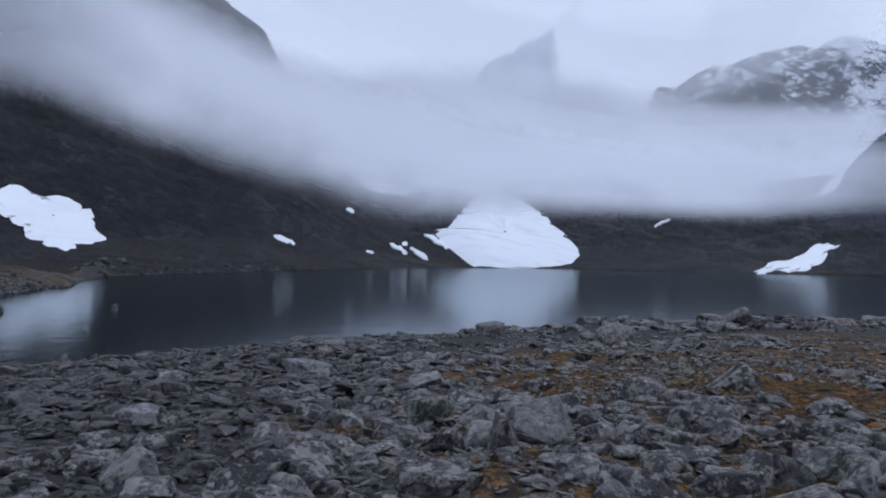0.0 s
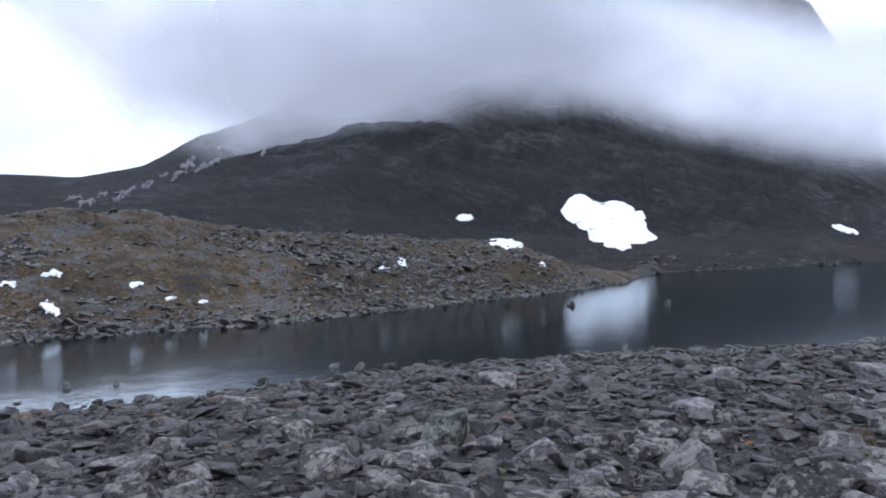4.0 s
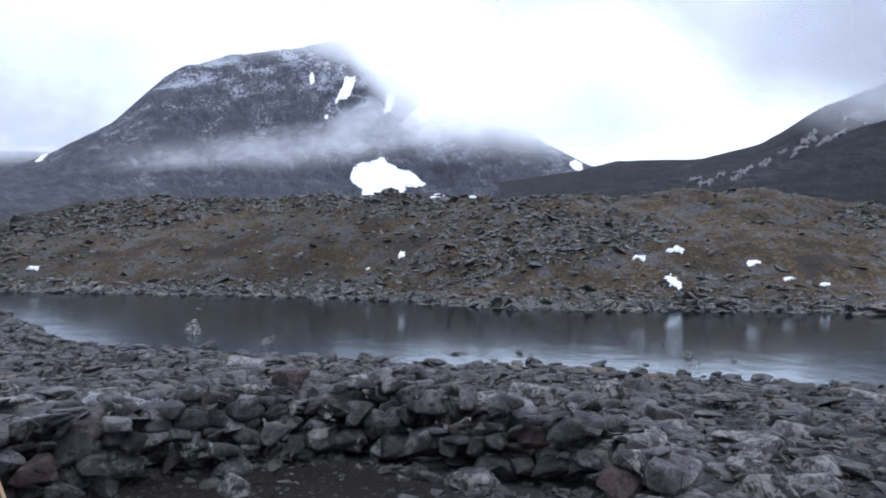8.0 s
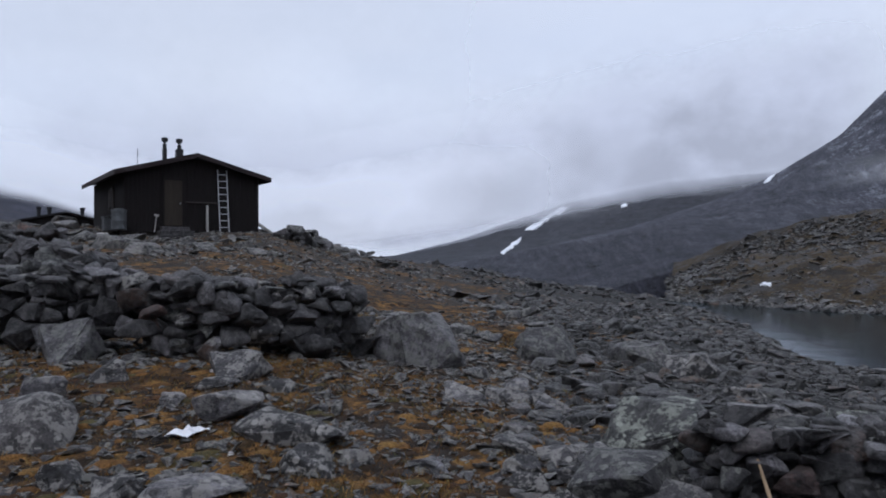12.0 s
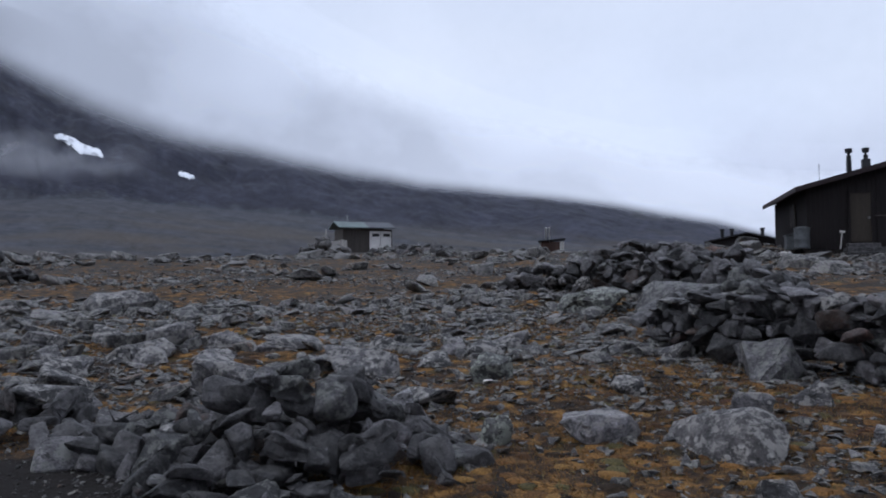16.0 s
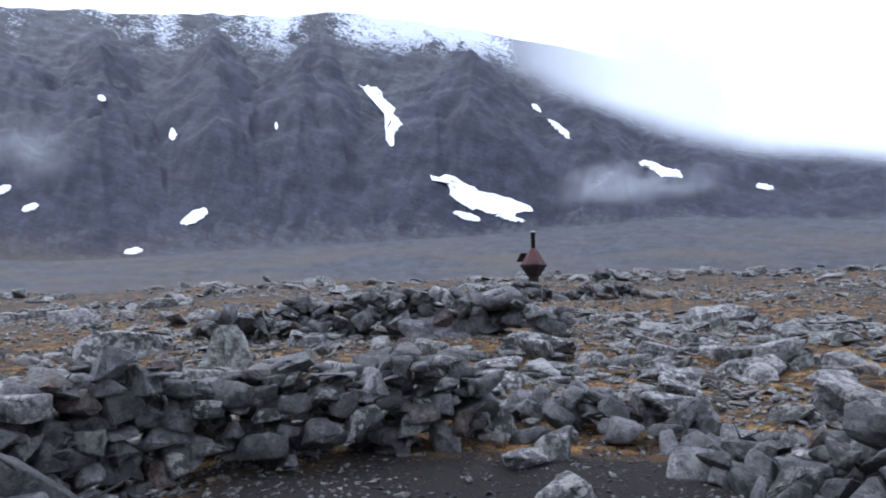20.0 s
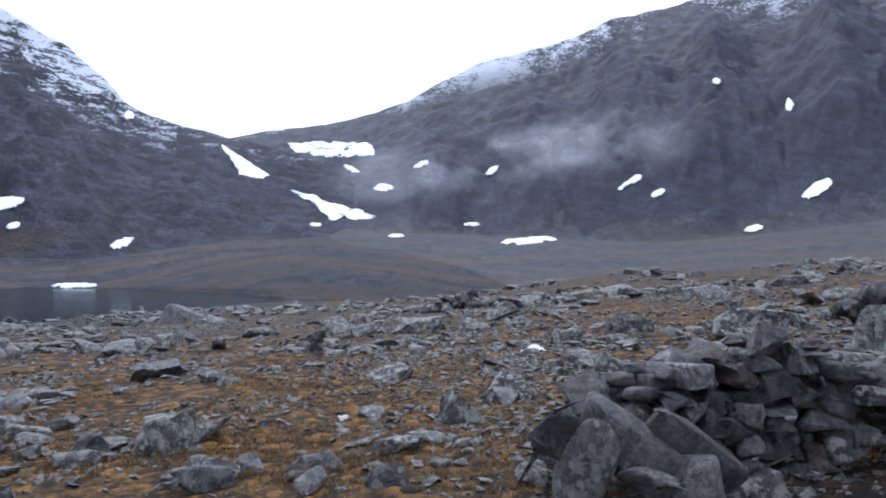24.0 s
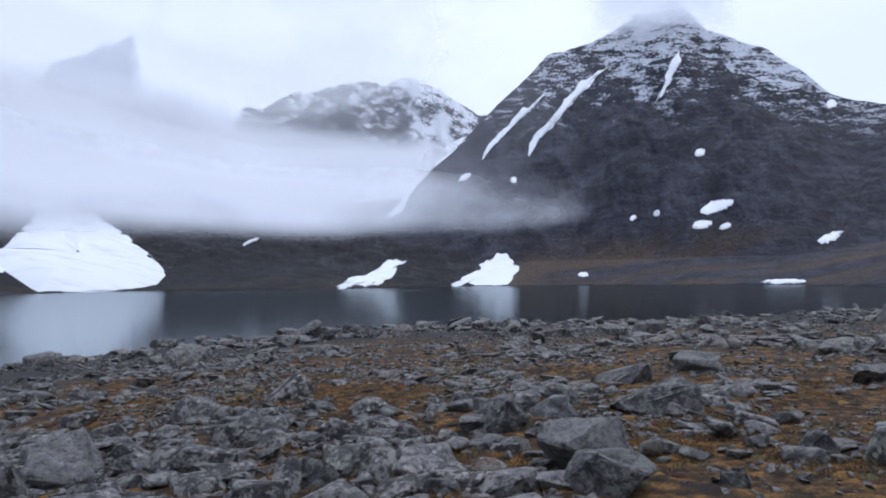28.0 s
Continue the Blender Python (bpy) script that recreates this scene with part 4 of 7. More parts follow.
def oval(az, el, w, h, lean=0.0, n=10):
    """An oval outline; lean: degrees by which its long axis tips."""
    c, s = math.cos(radians(lean)), math.sin(radians(lean))
    out = []
    for i in range(n):
        a = 2 * math.pi * i / n
        u, v = w / 2 * math.cos(a), h / 2 * math.sin(a)
        out.append((az + u * c - v * s, el + u * s + v * c))
    return out


def snowfields():
    """All the old snow that lies about, as outlines of bearing and angle of sight."""
    drift = "old white snow patch with ragged edges on the dark slope"
    gully = "narrow tongue of old snow lying in a gully"
    shore = "white avalanche snow fan lying down to the lake shore"
    large = (((327.9, 3.1), (329.3, 4.9), (330.7, 4.6), (333.1, 3.9), (334.4, 3.0), (334.2, 1.8), (335.3, 1.0), (332.8, 0.6), (330.2, 1.1)), drift)
    shapes = [large,
              (((22.7, -0.25), (24.9, 0.6), (27.1, 1.8), (28.4, 1.7), (27.5, 0.7), (26.2, -0.3)), shore),
              (((31.7, -0.3), (34.1, 1.0), (34.6, 1.7), (35.6, 2.4), (36.2, 2.3), (36.5, 1.5), (37.1, 0.8), (36.5, 0.2), (35.4, -0.3)), shore),
              (((65.8, 10.3), (67.1, 9.5), (69.5, 7.9), (67.0, 7.9), (66.8, 8.9)), gully),
              (((70.8, 7.1), (72.8, 6.4), (77.6, 4.8), (74.1, 4.8), (72.8, 5.6)), gully),
              (((121.7, 16.5), (123.3, 16.2), (124.6, 14.7), (125.3, 13.7), (124.8, 12.4), (124.4, 11.7), (124.0, 12.6), (124.4, 14.1), (123.0, 15.5)), gully),
              (((127.7, 9.7), (129.2, 9.4), (131.4, 8.2), (134.9, 7.5), (135.8, 6.7), (133.6, 6.5), (130.5, 7.0), (128.8, 8.2)), drift)]
    ridge = "snowfield lying along the ridge above the saddle"
    shapes.append((((70.6, 10.3), (72.0, 9.9), (74.0, 9.4), (76.0, 9.5), (77.4, 9.9), (77.2, 10.5), (75, 10.6), (72.5, 10.7)), ridge))
    for i, (outline, label) in enumerate(shapes):
        snow_patch(outline, label, seed=i * 3.1)
    more = [(((265.2, 10.2), (265.9, 12.1), (266.9, 12.4), (266.6, 11.5), (265.9, 10.4)), gully),
            (((269.1, 9.6), (269.3, 11.7), (269.4, 13.1), (270.1, 11.7), (269.7, 9.8)), gully),
            (((266.4, 5.5), (268.7, 6.4), (270.6, 5.3), (272.2, 4.0), (269.9, 3.4), (267.3, 3.3)), drift),
            (((44.3, 16.4), (42.6, 14.6), (40.4, 12.4), (37.8, 9.9), (38.0, 10.6), (40.2, 13.1), (42.2, 15.1)), gully),
            (((39.5, 14.2), (37.8, 12.8), (34.4, 9.6), (34.7, 10.4), (37.4, 13.0)), gully),
            (((49.5, 16.7), (49.1, 15.1), (47.6, 13.0), (48.3, 14.4), (48.9, 16.3)), gully),
            (((230.53, 3.75), (230.0, 3.6), (227.3, 1.75), (227.9, 1.72), (229.6, 2.9), (230.9, 3.75)), gully),
            (((227.2, 1.35), (226.2, 0.7), (225.4, 0.12), (225.7, 0.10), (226.8, 0.8)), gully),
            (((33.3, 11.0), (30.2, 8.8), (27.1, 4.9), (26.9, 5.4), (29.9, 8.9), (32.0, 10.9)), gully)]
    for i, (outline, label) in enumerate(more):
        snow_patch(outline, label, seed=40 + i * 3.1)
    # small drifts: bearing, angle of sight, width, height, lean of the long axis
    west = [(320.8, 3.05, 1.3, 0.5, 0), (323.9, 1.0, 3.0, 0.75, -8), (347.8, 1.5, 1.7, 0.35, -22), (352.7, 3.9, 0.7, 0.3, -20), (356.5, 1.0, 1.7, 0.35, -28),
            (358.1, 0.65, 1.7, 0.4, -32), (359.4, 1.7, 2.2, 0.45, -28), (357.0, 1.4, 0.5, 0.3, 0), (16.6, 3.3, 1.4, 0.18, 26), (354.3, 0.7, 0.7, 0.16, -15)]
    north = [(50.7, 9.3, 0.8, 0.55, 15), (51.8, 5.35, 2.5, 0.8, 18), (50.7, 4.05, 1.5, 0.6, 10), (52.3, 3.85, 0.8, 0.4, 20), (59.05, 2.85, 1.7, 0.5, 24),
             (56.0, -0.2, 3.0, 0.28, 0), (59.4, 11.9, 0.7, 0.5, 0), (36.8, 7.9, 0.45, 0.45, 0), (33.0, 8.2, 1.1, 0.35, 28), (45.8, 4.7, 0.5, 0.35, 30), (47.5, 5.0, 0.55, 0.4, 30), (42.0, 0.5, 0.8, 0.3, 0)]
    east = [(86.5, 8.45, 1.1, 0.4, 30), (97.0, 7.25, 2.0, 0.38, 28), (99.0, 6.4, 1.1, 0.4, 24), (89.3, 3.0, 4.4, 0.5, 2), (84.9, 4.3, 1.3, 0.18, 0), (79.0, 3.45, 1.3, 0.22, 0),
            (72.8, 4.3, 0.9, 0.2, 0), (78.0, 7.2, 1.6, 0.5, 0), (130.3, 6.35, 2.2, 0.42, -14), (133.7, 6.15, 2.4, 0.32, -12), (109.7, 6.2, 2.1, 0.75, 28), (105.6, 3.55, 1.3, 0.38, 12),
            (81.0, 9.0, 1.4, 0.3, 20), (75.5, 8.6, 1.4, 0.3, -20)]
    south = [(108.1, 12.1, 0.5, 0.85, 0), (103.3, 14.2, 0.6, 0.35, -15), (115.6, 13.1, 0.25, 0.5, 0), (135.9, 14.5, 1.0, 0.3, -38), (137.6, 12.9, 2.3, 0.4, -43),
             (145.2, 9.4, 3.5, 0.6, -24), (152.3, 7.7, 1.3, 0.3, -20), (97.5, 7.6, 0.9, 0.35, 15), (273.2, 3.25, 1.2, 0.4, 0), (263.5, 12.0, 0.35, 0.9, 0), (264.6, 9.2, 0.3, 0.3, 0),
             (283.9, 5.6, 1.2, 0.7, -40), (234.9, 3.7, 0.5, 0.22, 20), (245.1, 5.35, 1.2, 0.25, 40), (276.0, 3.2, 0.6, 0.15, 0)]
    bank = [(288.6, -1.35, 1.5, 0.45, -8), (291.0, -3.15, 1.7, 0.9, -28), (291.2, -0.75, 1.9, 0.4, 8), (296.5, -1.6, 0.9, 0.55, 0), (315.8, -0.35, 0.7, 1.4, 20), (314.5, -0.75, 1.2, 0.3, 0),
            (326.7, -0.7, 0.8, 0.35, -25), (270.6, -1.3, 1.0, 0.5, 20), (244.8, -2.2, 1.0, 0.3, 10), (298.8, -2.7, 1.1, 0.25, -5), (268.0, -2.4, 0.4, 0.2, 0), (301.0, -3.0, 0.8, 0.3, 0)]
    for j, group in enumerate((west, north, east, south, bank)):
        for i, (a, e, w, h, lean) in enumerate(group):
            lying = "small remnant of old snow among the stones of the bank" if group is bank else "small elongated patch of old snow on the slope"
            snow_patch(oval(a, e, *((w * 0.72, h * 0.6) if group is bank else (w, h)), lean), lying, ragged=0.22 if group is not bank else 1.0, seed=100 + 17 * j + i * 2.3)
    snow_patch(((-0.9, 2.5), (0.2, 2.5), (1.4, 4.0), (2.6, 6.0), (5.0, 6.0), (6.6, 4.6), (8.0, 3.7), (9.3, 2.6), (10.3, 1.35), (10.6, 0.7), (10.0, 0.0), (8.6, -0.3), (5.0, -0.3), (2.4, -0.3), (1.5, 0.4), (0.6, 1.2), (0.0, 1.75)),
               "domed white glacier tongue ending at the lake", thick=7.0, mat=ICE, ragged=0.05, name="glacier", group="", seed=5.0)["category"] = "glacier"


snowfields()

SLAB = rock_material("pale_slab_rock", (0.11, 0.11, 0.12), (0.16, 0.16, 0.175), (0.2, 0.2, 0.21), 0.3, island=False, warm=(0.14, 0.14, 0.15))
slab_rng = random.Random(12)
for i in range(16):
    f = (i + slab_rng.uniform(-0.4, 0.4)) / 15
    a, e = 292.5 + 13.0 * f, 4.5 + 5.6 * max(f, 0) ** 1.3 + slab_rng.uniform(-1.5, 0.2) * (0.35 + f)
    snow_patch(oval(a, e, slab_rng.uniform(0.6, 1.7), slab_rng.uniform(0.08, 0.20), 24 + 14 * f + slab_rng.uniform(-8, 8)), "pale bare rock slab on the mountain flank", ragged=0.9, mat=SLAB, name="rock_slab", group="pale rock slabs", seed=300 + i * 3.3)["category"] = "rock slab"

C_BANK = cloud_material("stratus", 0.020, 0.95, 0.985, tint=(0.76, 0.77, 0.81), frays=1.4, haze=0.27)
# darker copy of the stratus: shade under the bank is put into its tint
C_SHADE = cloud_material("shaded_stratus", 0.012, 0.6, 0.78, tint=(0.48, 0.49, 0.53))
C_PUFF = cloud_material("summit_puff", 0.020, 0.95, 0.95, frays=1.4)
C_FAR = cloud_material("far_stratus", 0.008, 0.5)
C_CAP = cloud_material("stratus_cap", 0.014, 0.85, tint=(0.86, 0.87, 0.90), frays=0.3, haze=0.28)
C_FELL = cloud_material("fell_stratus", 0.008, 0.5, tint=(0.62, 0.63, 0.68))
C_VEIL = cloud_material("thin_veil", 0.006, 1.0, 0.42, tint=(0.9, 0.91, 0.93), frays=1.2)
C_WISP = cloud_material("thin_mist", 0.022, 1.6, 0.46, torn=1.0)
C_THIN = cloud_material("faint_mist", 0.03, 1.6, 0.26, torn=1.0)
C_SUMMIT = cloud_material("summit_veil", 0.012, 1.2, 0.72, tint=(0.9, 0.91, 0.93), frays=1.0)


def cloud(mat, label, *rows, rise=0.5, fall=1.0, n=170, k=30, fade=(0.08, 0.08), light=1.3):
    """A bank of cloud by bearing: (bearing, angle of its foot, angle of its top, distance). It thickens up to the share
    rise of its height and thins out again from the share fall on."""
    az = np.linspace(rows[0][0], rows[-1][0], n)
    lo, hi, r = table(az, *rows)
    v = np.concatenate([np.linspace(0, 1, k), np.linspace(1, 2, 9)[1:]])      # clear air above its crown
    k = len(v)
    E = lo[:, None] + (hi - lo)[:, None] * np.minimum(v, 1)[None, :] + (58 - hi)[:, None] * np.clip(v - 1, 0, 1)[None, :]
    swell = 1 + 0.10 * np.minimum(v, 1)[None, :]          # it leans back a little
    R = r[:, None] * swell
    A = az[:, None] + 0 * E
    X, Y, Z = R * np.sin(np.radians(A)), R * np.cos(np.radians(A)), EYE + R * np.tan(np.radians(E))
    me = mesh_from("cloud", np.stack([X, Y, Z], -1).reshape(-1, 3), grid_faces(n, k)[:, ::-1], mat, True)
    t = np.linspace(0, 1, n)
    u = np.clip(np.minimum(t / fade[0] if fade[0] else 1 + 0 * t, (1 - t) / fade[1] if fade[1] else 1 + 0 * t), 0, 1)
    vv = np.where(v > 1, 0.0, np.minimum(v / rise, 1.0))
    if fall < 1:
        vv = np.clip(np.minimum(vv, (1 - v) / (1 - fall)), 0, 1)
    uv = np.stack([u[:, None] + 0 * E, vv[None, :] + 0 * E], -1).reshape(-1, 2)
    layer = me.uv_layers.new(name="UVMap")
    index = np.empty(len(me.loops), np.int32)
    me.loops.foreach_get("vertex_index", index)
    layer.data.foreach_set("uv", uv[index].astype(np.float32).ravel())
    height = me.attributes.new("lift", "FLOAT", "POINT")
    height.data.foreach_set("value", (smooth(v * light)[None, :] + 0 * E).ravel().astype(np.float32))
    above = me.attributes.new("aloft", "FLOAT", "POINT")
    above.data.foreach_set("value", (np.clip((v - rise) / max(min(fall, 0.99) - rise, 0.05), 0, 1)[None, :] + 0 * E).ravel().astype(np.float32))
    ob = new("cloud", me)
    ob.visible_shadow = False
    return tagged(ob, label, "cloud", "low clouds", "stuff")


cloud(C_FAR, "grey stratus filling the valley head behind the glacier",
      (344, 1.0, 17.0, 880), (352, 1.0, 16.5, 880), (360, 1.6, 16.6, 880), (367, 2.8, 16.4, 880), (372, 2.6, 15.4, 880), (376, 2.4, 13.8, 880), (382, 2.4, 13.0, 880), (388, 2.4, 12.4, 880), (394, 3.0, 12.0, 880),
      rise=0.22, fall=0.72, fade=(0.05, 0.1))
cloud(C_FAR, "pale cloud lapping round the foot of the snowy crag",
      (348, 7.0, 14.8, 2400), (354, 7.0, 15.2, 2400), (360, 7.4, 15.3, 2400), (366, 7.8, 15.3, 2400), (370, 7.8, 15.2, 2400), (374, 7.6, 14.6, 2400), (379, 7.0, 13.4, 2400), (385, 6.5, 12.0, 2400), rise=0.3, fall=0.66, fade=(0.1, 0.2))
cloud(C_VEIL, "pale cloud drifting before the high snowy peaks",
      (365.6, 12.0, 20, 2300), (371, 10.4, 20, 2300), (376, 10.0, 20, 2300), (381, 10.8, 20.5, 2300), (386, 12.4, 21, 2300), (395, 14.0, 22, 2300), rise=0.4, fall=0.6, fade=(0.3, 0.35))
cloud(C_BANK, "low grey stratus bank lying along the mountain side",
      (278, 24, 32, 315), (288, 15, 32, 315), (296, 6.8, 30, 315), (304, 4.8, 28, 315), (312, 5.2, 28, 315), (322, 8.6, 29, 315), (330, 8.4, 27, 315), (338, 5.8, 23, 315), (346, 4.4, 20, 315), (350, 3.6, 18.6, 315), (353, 2.6, 17.5, 315), (357, 1.9, 16.5, 315), (362, 2.1, 14, 315), (370, 2.5, 12, 315), (378, 2.6, 10.5, 315), (384, 2.7, 10.5, 315), (390, 2.9, 10.2, 315), (397, 3.2, 10, 315), (406, 4.4, 9.4, 315),
      rise=0.36, fall=0.52, fade=(0.05, 0.2), light=0.8)
cloud(C_SHADE, "dark grey underside of the cloud on the mountain side",
      (288, 16, 31, 300), (295, 9.0, 30, 300), (301, 6.4, 30, 300), (307, 6.0, 30, 300), (314, 7.2, 31, 300), (322, 10.0, 32, 300), (332, 11.0, 31, 300), (342, 9.0, 28, 300), rise=0.3, fall=0.42, fade=(0.5, 0.35), light=0.5)
cloud(C_WISP, "thin mist drifting across the craggy mountain",
      (246, 3.6, 6.6, 430), (252, 4.0, 7.6, 430), (258, 4.2, 8.8, 430), (264, 4.4, 10.0, 430), (270, 4.4, 12.0, 430), (276, 4.6, 15.0, 430), (284, 5.0, 18.0, 430), rise=0.5, fall=0.5, fade=(0.3, 0.2))
cloud(C_CAP, "cloud pouring over the shoulder of the craggy mountain",
      (262, 22, 30, 450), (266, 12.5, 28, 450), (269, 8.0, 28, 450), (272, 5.2, 28, 450), (276, 4.2, 28, 450), (282, 4.0, 28, 450), (288, 4.6, 28, 450), (296, 6.0, 28, 450), rise=0.25, fall=0.6, fade=(0.1, 0.3))
cloud(C_SUMMIT, "thin veil of cloud on the summit of the craggy mountain",
      (250, 10.5, 17, 430), (256, 11.4, 18.5, 430), (262, 12.0, 20, 430), (268, 10.6, 21, 430), (274, 7.5, 22, 430), (280, 5.5, 22, 430), rise=0.55, fall=0.6, fade=(0.3, 0.2))
cloud(C_CAP, "white cloud rising behind the saddle",
      (277, 5.0, 26, 620), (284, 5.4, 27, 620), (294, 5.8, 29, 620), (304, 7.0, 30, 620), rise=0.3, fall=0.7, fade=(0.2, 0.1))
cloud(C_CAP, "heavy grey cloud cap hanging over the long mountain wall",
      (127, 20, 34, 440), (131, 17.6, 34, 440), (137, 14.0, 33, 440), (140, 12.6, 32, 440), (146, 10.0, 30, 440), (151.4, 8.6, 27, 440), (157, 8.0, 23, 440), (162, 7.4, 20, 440), (170, 6.2, 16.5, 440), (175, 5.9, 14.5, 440), (180, 5.4, 13, 440), (186, 4.5, 11.5, 440), (191.6, 3.3, 10.5, 440), (195, 2.4, 9.5, 440), (202, 0.2, 9, 440), (210, -0.4, 9, 440), (220, 0.8, 11, 440), (230, 1.8, 12, 440), (240, 3, 13, 440),
      rise=0.21, fall=0.42, fade=(0.16, 0.25), light=0.6)
cloud(C_FELL, "grey cloud lying on the distant fell",
      (188, -0.8, 16, 1900), (214, -0.8, 16, 1900), (218, -1.2, 16, 1900), (222, -0.6, 16, 1900), (227, 0.9, 17, 1900), (231, 1.9, 18, 1900), (238, 3.0, 19, 1900), (246, 3.8, 20, 1900), (256, 5.0, 20, 1900), rise=0.2, fall=0.34, fade=(0.1, 0.12), light=0.75)
cloud(C_WISP, "shred of mist drifting in the side valley",
      (72, 4.6, 9.6, 480), (80, 5.2, 11.6, 480), (87, 6.2, 13.0, 480), (94, 7.0, 13.8, 480), (103, 7.4, 13.8, 480), rise=0.5, fall=0.5, fade=(0.3, 0.25))
cloud(C_THIN, "shred of mist against the scree",
      (136, 5.8, 9.8, 480), (141, 6.4, 11.0, 480), (146, 6.2, 11.2, 480), (151, 6.2, 10.6, 480), rise=0.5, fall=0.5, fade=(0.35, 0.35))
cloud(C_PUFF, "cloud puff on the summit of the pyramid mountain",
      (42, 16.4, 24, 900), (46, 16.8, 25, 900), (50, 16.8, 25, 900), (54, 16.0, 23, 900), rise=0.5, fall=0.7, fade=(0.25, 0.25))

# ---------------------------------------------------------------- stones
def rock_shapes(corners, count, seed, split=0, blocky=0.55, taper=0.35, worn=0.05, bedded=0.38):
    """Angular stones: the hull of a few scattered corners; the large ones are split further and roughened."""
    rng = np.random.default_rng(seed)
    shapes, faces = [], []
    for i in range(count):
        p = rng.uniform(-1, 1, (corners, 3))
        p = np.sign(p) * np.abs(p) ** blocky
        p *= (0.82 + 0.18 * rng.uniform(0, 1, (corners, 1)))
        p[:, :2] *= (1 - taper * np.clip(p[:, 2:], 0, 1) * rng.uniform(0.2, 1))
        axis = rng.normal(0, 1, 3) * (0.6, 0.6, 1.0)
        axis /= np.linalg.norm(axis)
        p -= np.outer(p @ axis, axis) * rng.uniform(0.0, bedded)      # split along a tilted bedding
        p /= np.maximum(1, np.linalg.norm(p, axis=1) / 1.25)[:, None]
        bm = bmesh.new()
        for q in p:
            bm.verts.new(q)
        hull = bmesh.ops.convex_hull(bm, input=bm.verts)
        bmesh.ops.delete(bm, geom=[v for v in bm.verts if not v.link_faces], context="VERTS")
        if split or worn > 0.06:
            bmesh.ops.bevel(bm, geom=bm.edges[:], offset=worn, segments=1 if worn < 0.12 else 2, affect="EDGES", profile=0.5)
            bmesh.ops.triangulate(bm, faces=bm.faces[:])
        if split:
            bmesh.ops.subdivide_edges(bm, edges=[e for e in bm.edges if e.calc_length() > 0.35], cuts=split, use_grid_fill=True)
        bmesh.ops.triangulate(bm, faces=bm.faces[:])
        bmesh.ops.recalc_face_normals(bm, faces=bm.faces[:])
        bm.verts.index_update()
        v = np.array([tuple(q.co) for q in bm.verts])
        f = np.array([[q.index for q in t.verts] for t in bm.faces])
        bm.free()
        if split:
            n = v / np.linalg.norm(v, axis=1)[:, None]
            lumps = fbm(v[:, 0] * 1.0 + i * 9, v[:, 1] * 1.0, v[:, 2] * 1.5, 2)
            clefts = 1 - 3.2 * np.abs(fbm(v[:, 0] * 1.3 - i * 5, v[:, 1] * 1.3, v[:, 2] * 2.6, 3, 0.55))
            grit = fbm(v[:, 0] * 4.0, v[:, 1] * 4.0 + i * 3, v[:, 2] * 6, 3, 0.6)
            v = v + n * (0.12 * lumps + 0.05 * clefts + 0.018 * grit)[:, None]
        v = v - (v.max(0) + v.min(0)) / 2
        shapes.append(v / np.ptp(v, axis=0))
        faces.append(f)
    return shapes, faces


CHIP, CHIP_F = rock_shapes(8, 16, 5)
ROUGH, ROUGH_F = rock_shapes(13, 26, 6, 0, 0.6, 0.3, 0.09, 0.3)
FINE, FINE_F = rock_shapes(16, 22, 7, 2, 0.72, 0.6)
ROUND, ROUND_F = rock_shapes(16, 22, 9, 0, 0.6, 0.25, 0.14, 0.15)


def stone_field(name, xs, ys, sizes, shapes, faces, mat, label, seed, sink=0.32, flat=(0.24, 0.52), lift=None):
    """Many loose stones joined into one mesh, lying on the ground."""
    rng = np.random.default_rng(seed)
    count = len(xs)
    pick = rng.integers(0, len(shapes), count)
    size = np.stack([sizes, sizes * rng.uniform(0.5, 0.95, count), sizes * rng.uniform(*flat, count)], 1)
    spin, tip = rng.uniform(0, 2 * np.pi, count), rng.normal(0, 0.17, count)
    ground = land(np.degrees(np.arctan2(xs, ys)), np.hypot(xs, ys))
    verts, tris, start = [], [], 0
    for k, (shape, face) in enumerate(zip(shapes, faces)):
        at = np.flatnonzero(pick == k)
        if not len(at):
            continue
        v = shape[None] * size[at][:, None, :]
        ct, st = np.cos(tip[at])[:, None], np.sin(tip[at])[:, None]
        v = np.stack([v[..., 0] * ct + v[..., 2] * st, v[..., 1], -v[..., 0] * st + v[..., 2] * ct], -1)
        cs, sn = np.cos(spin[at])[:, None], np.sin(spin[at])[:, None]
        low = v[..., 2].min(1)
        v = np.stack([v[..., 0] * cs - v[..., 1] * sn + xs[at][:, None], v[..., 0] * sn + v[..., 1] * cs + ys[at][:, None],
                      v[..., 2] + (ground[at] - low - sink * size[at][:, 2])[:, None]], -1)
        verts.append(v.reshape(-1, 3))
        tris.append((face[None] + (start + np.arange(len(at)) * len(shape))[:, None, None]).reshape(-1, 3))
        start += len(at) * len(shape)
    me = mesh_from(name, np.concatenate(verts), np.concatenate(tris), mat, True, 28)
    return tagged(new(name, me), label, "stones", kind="stuff")


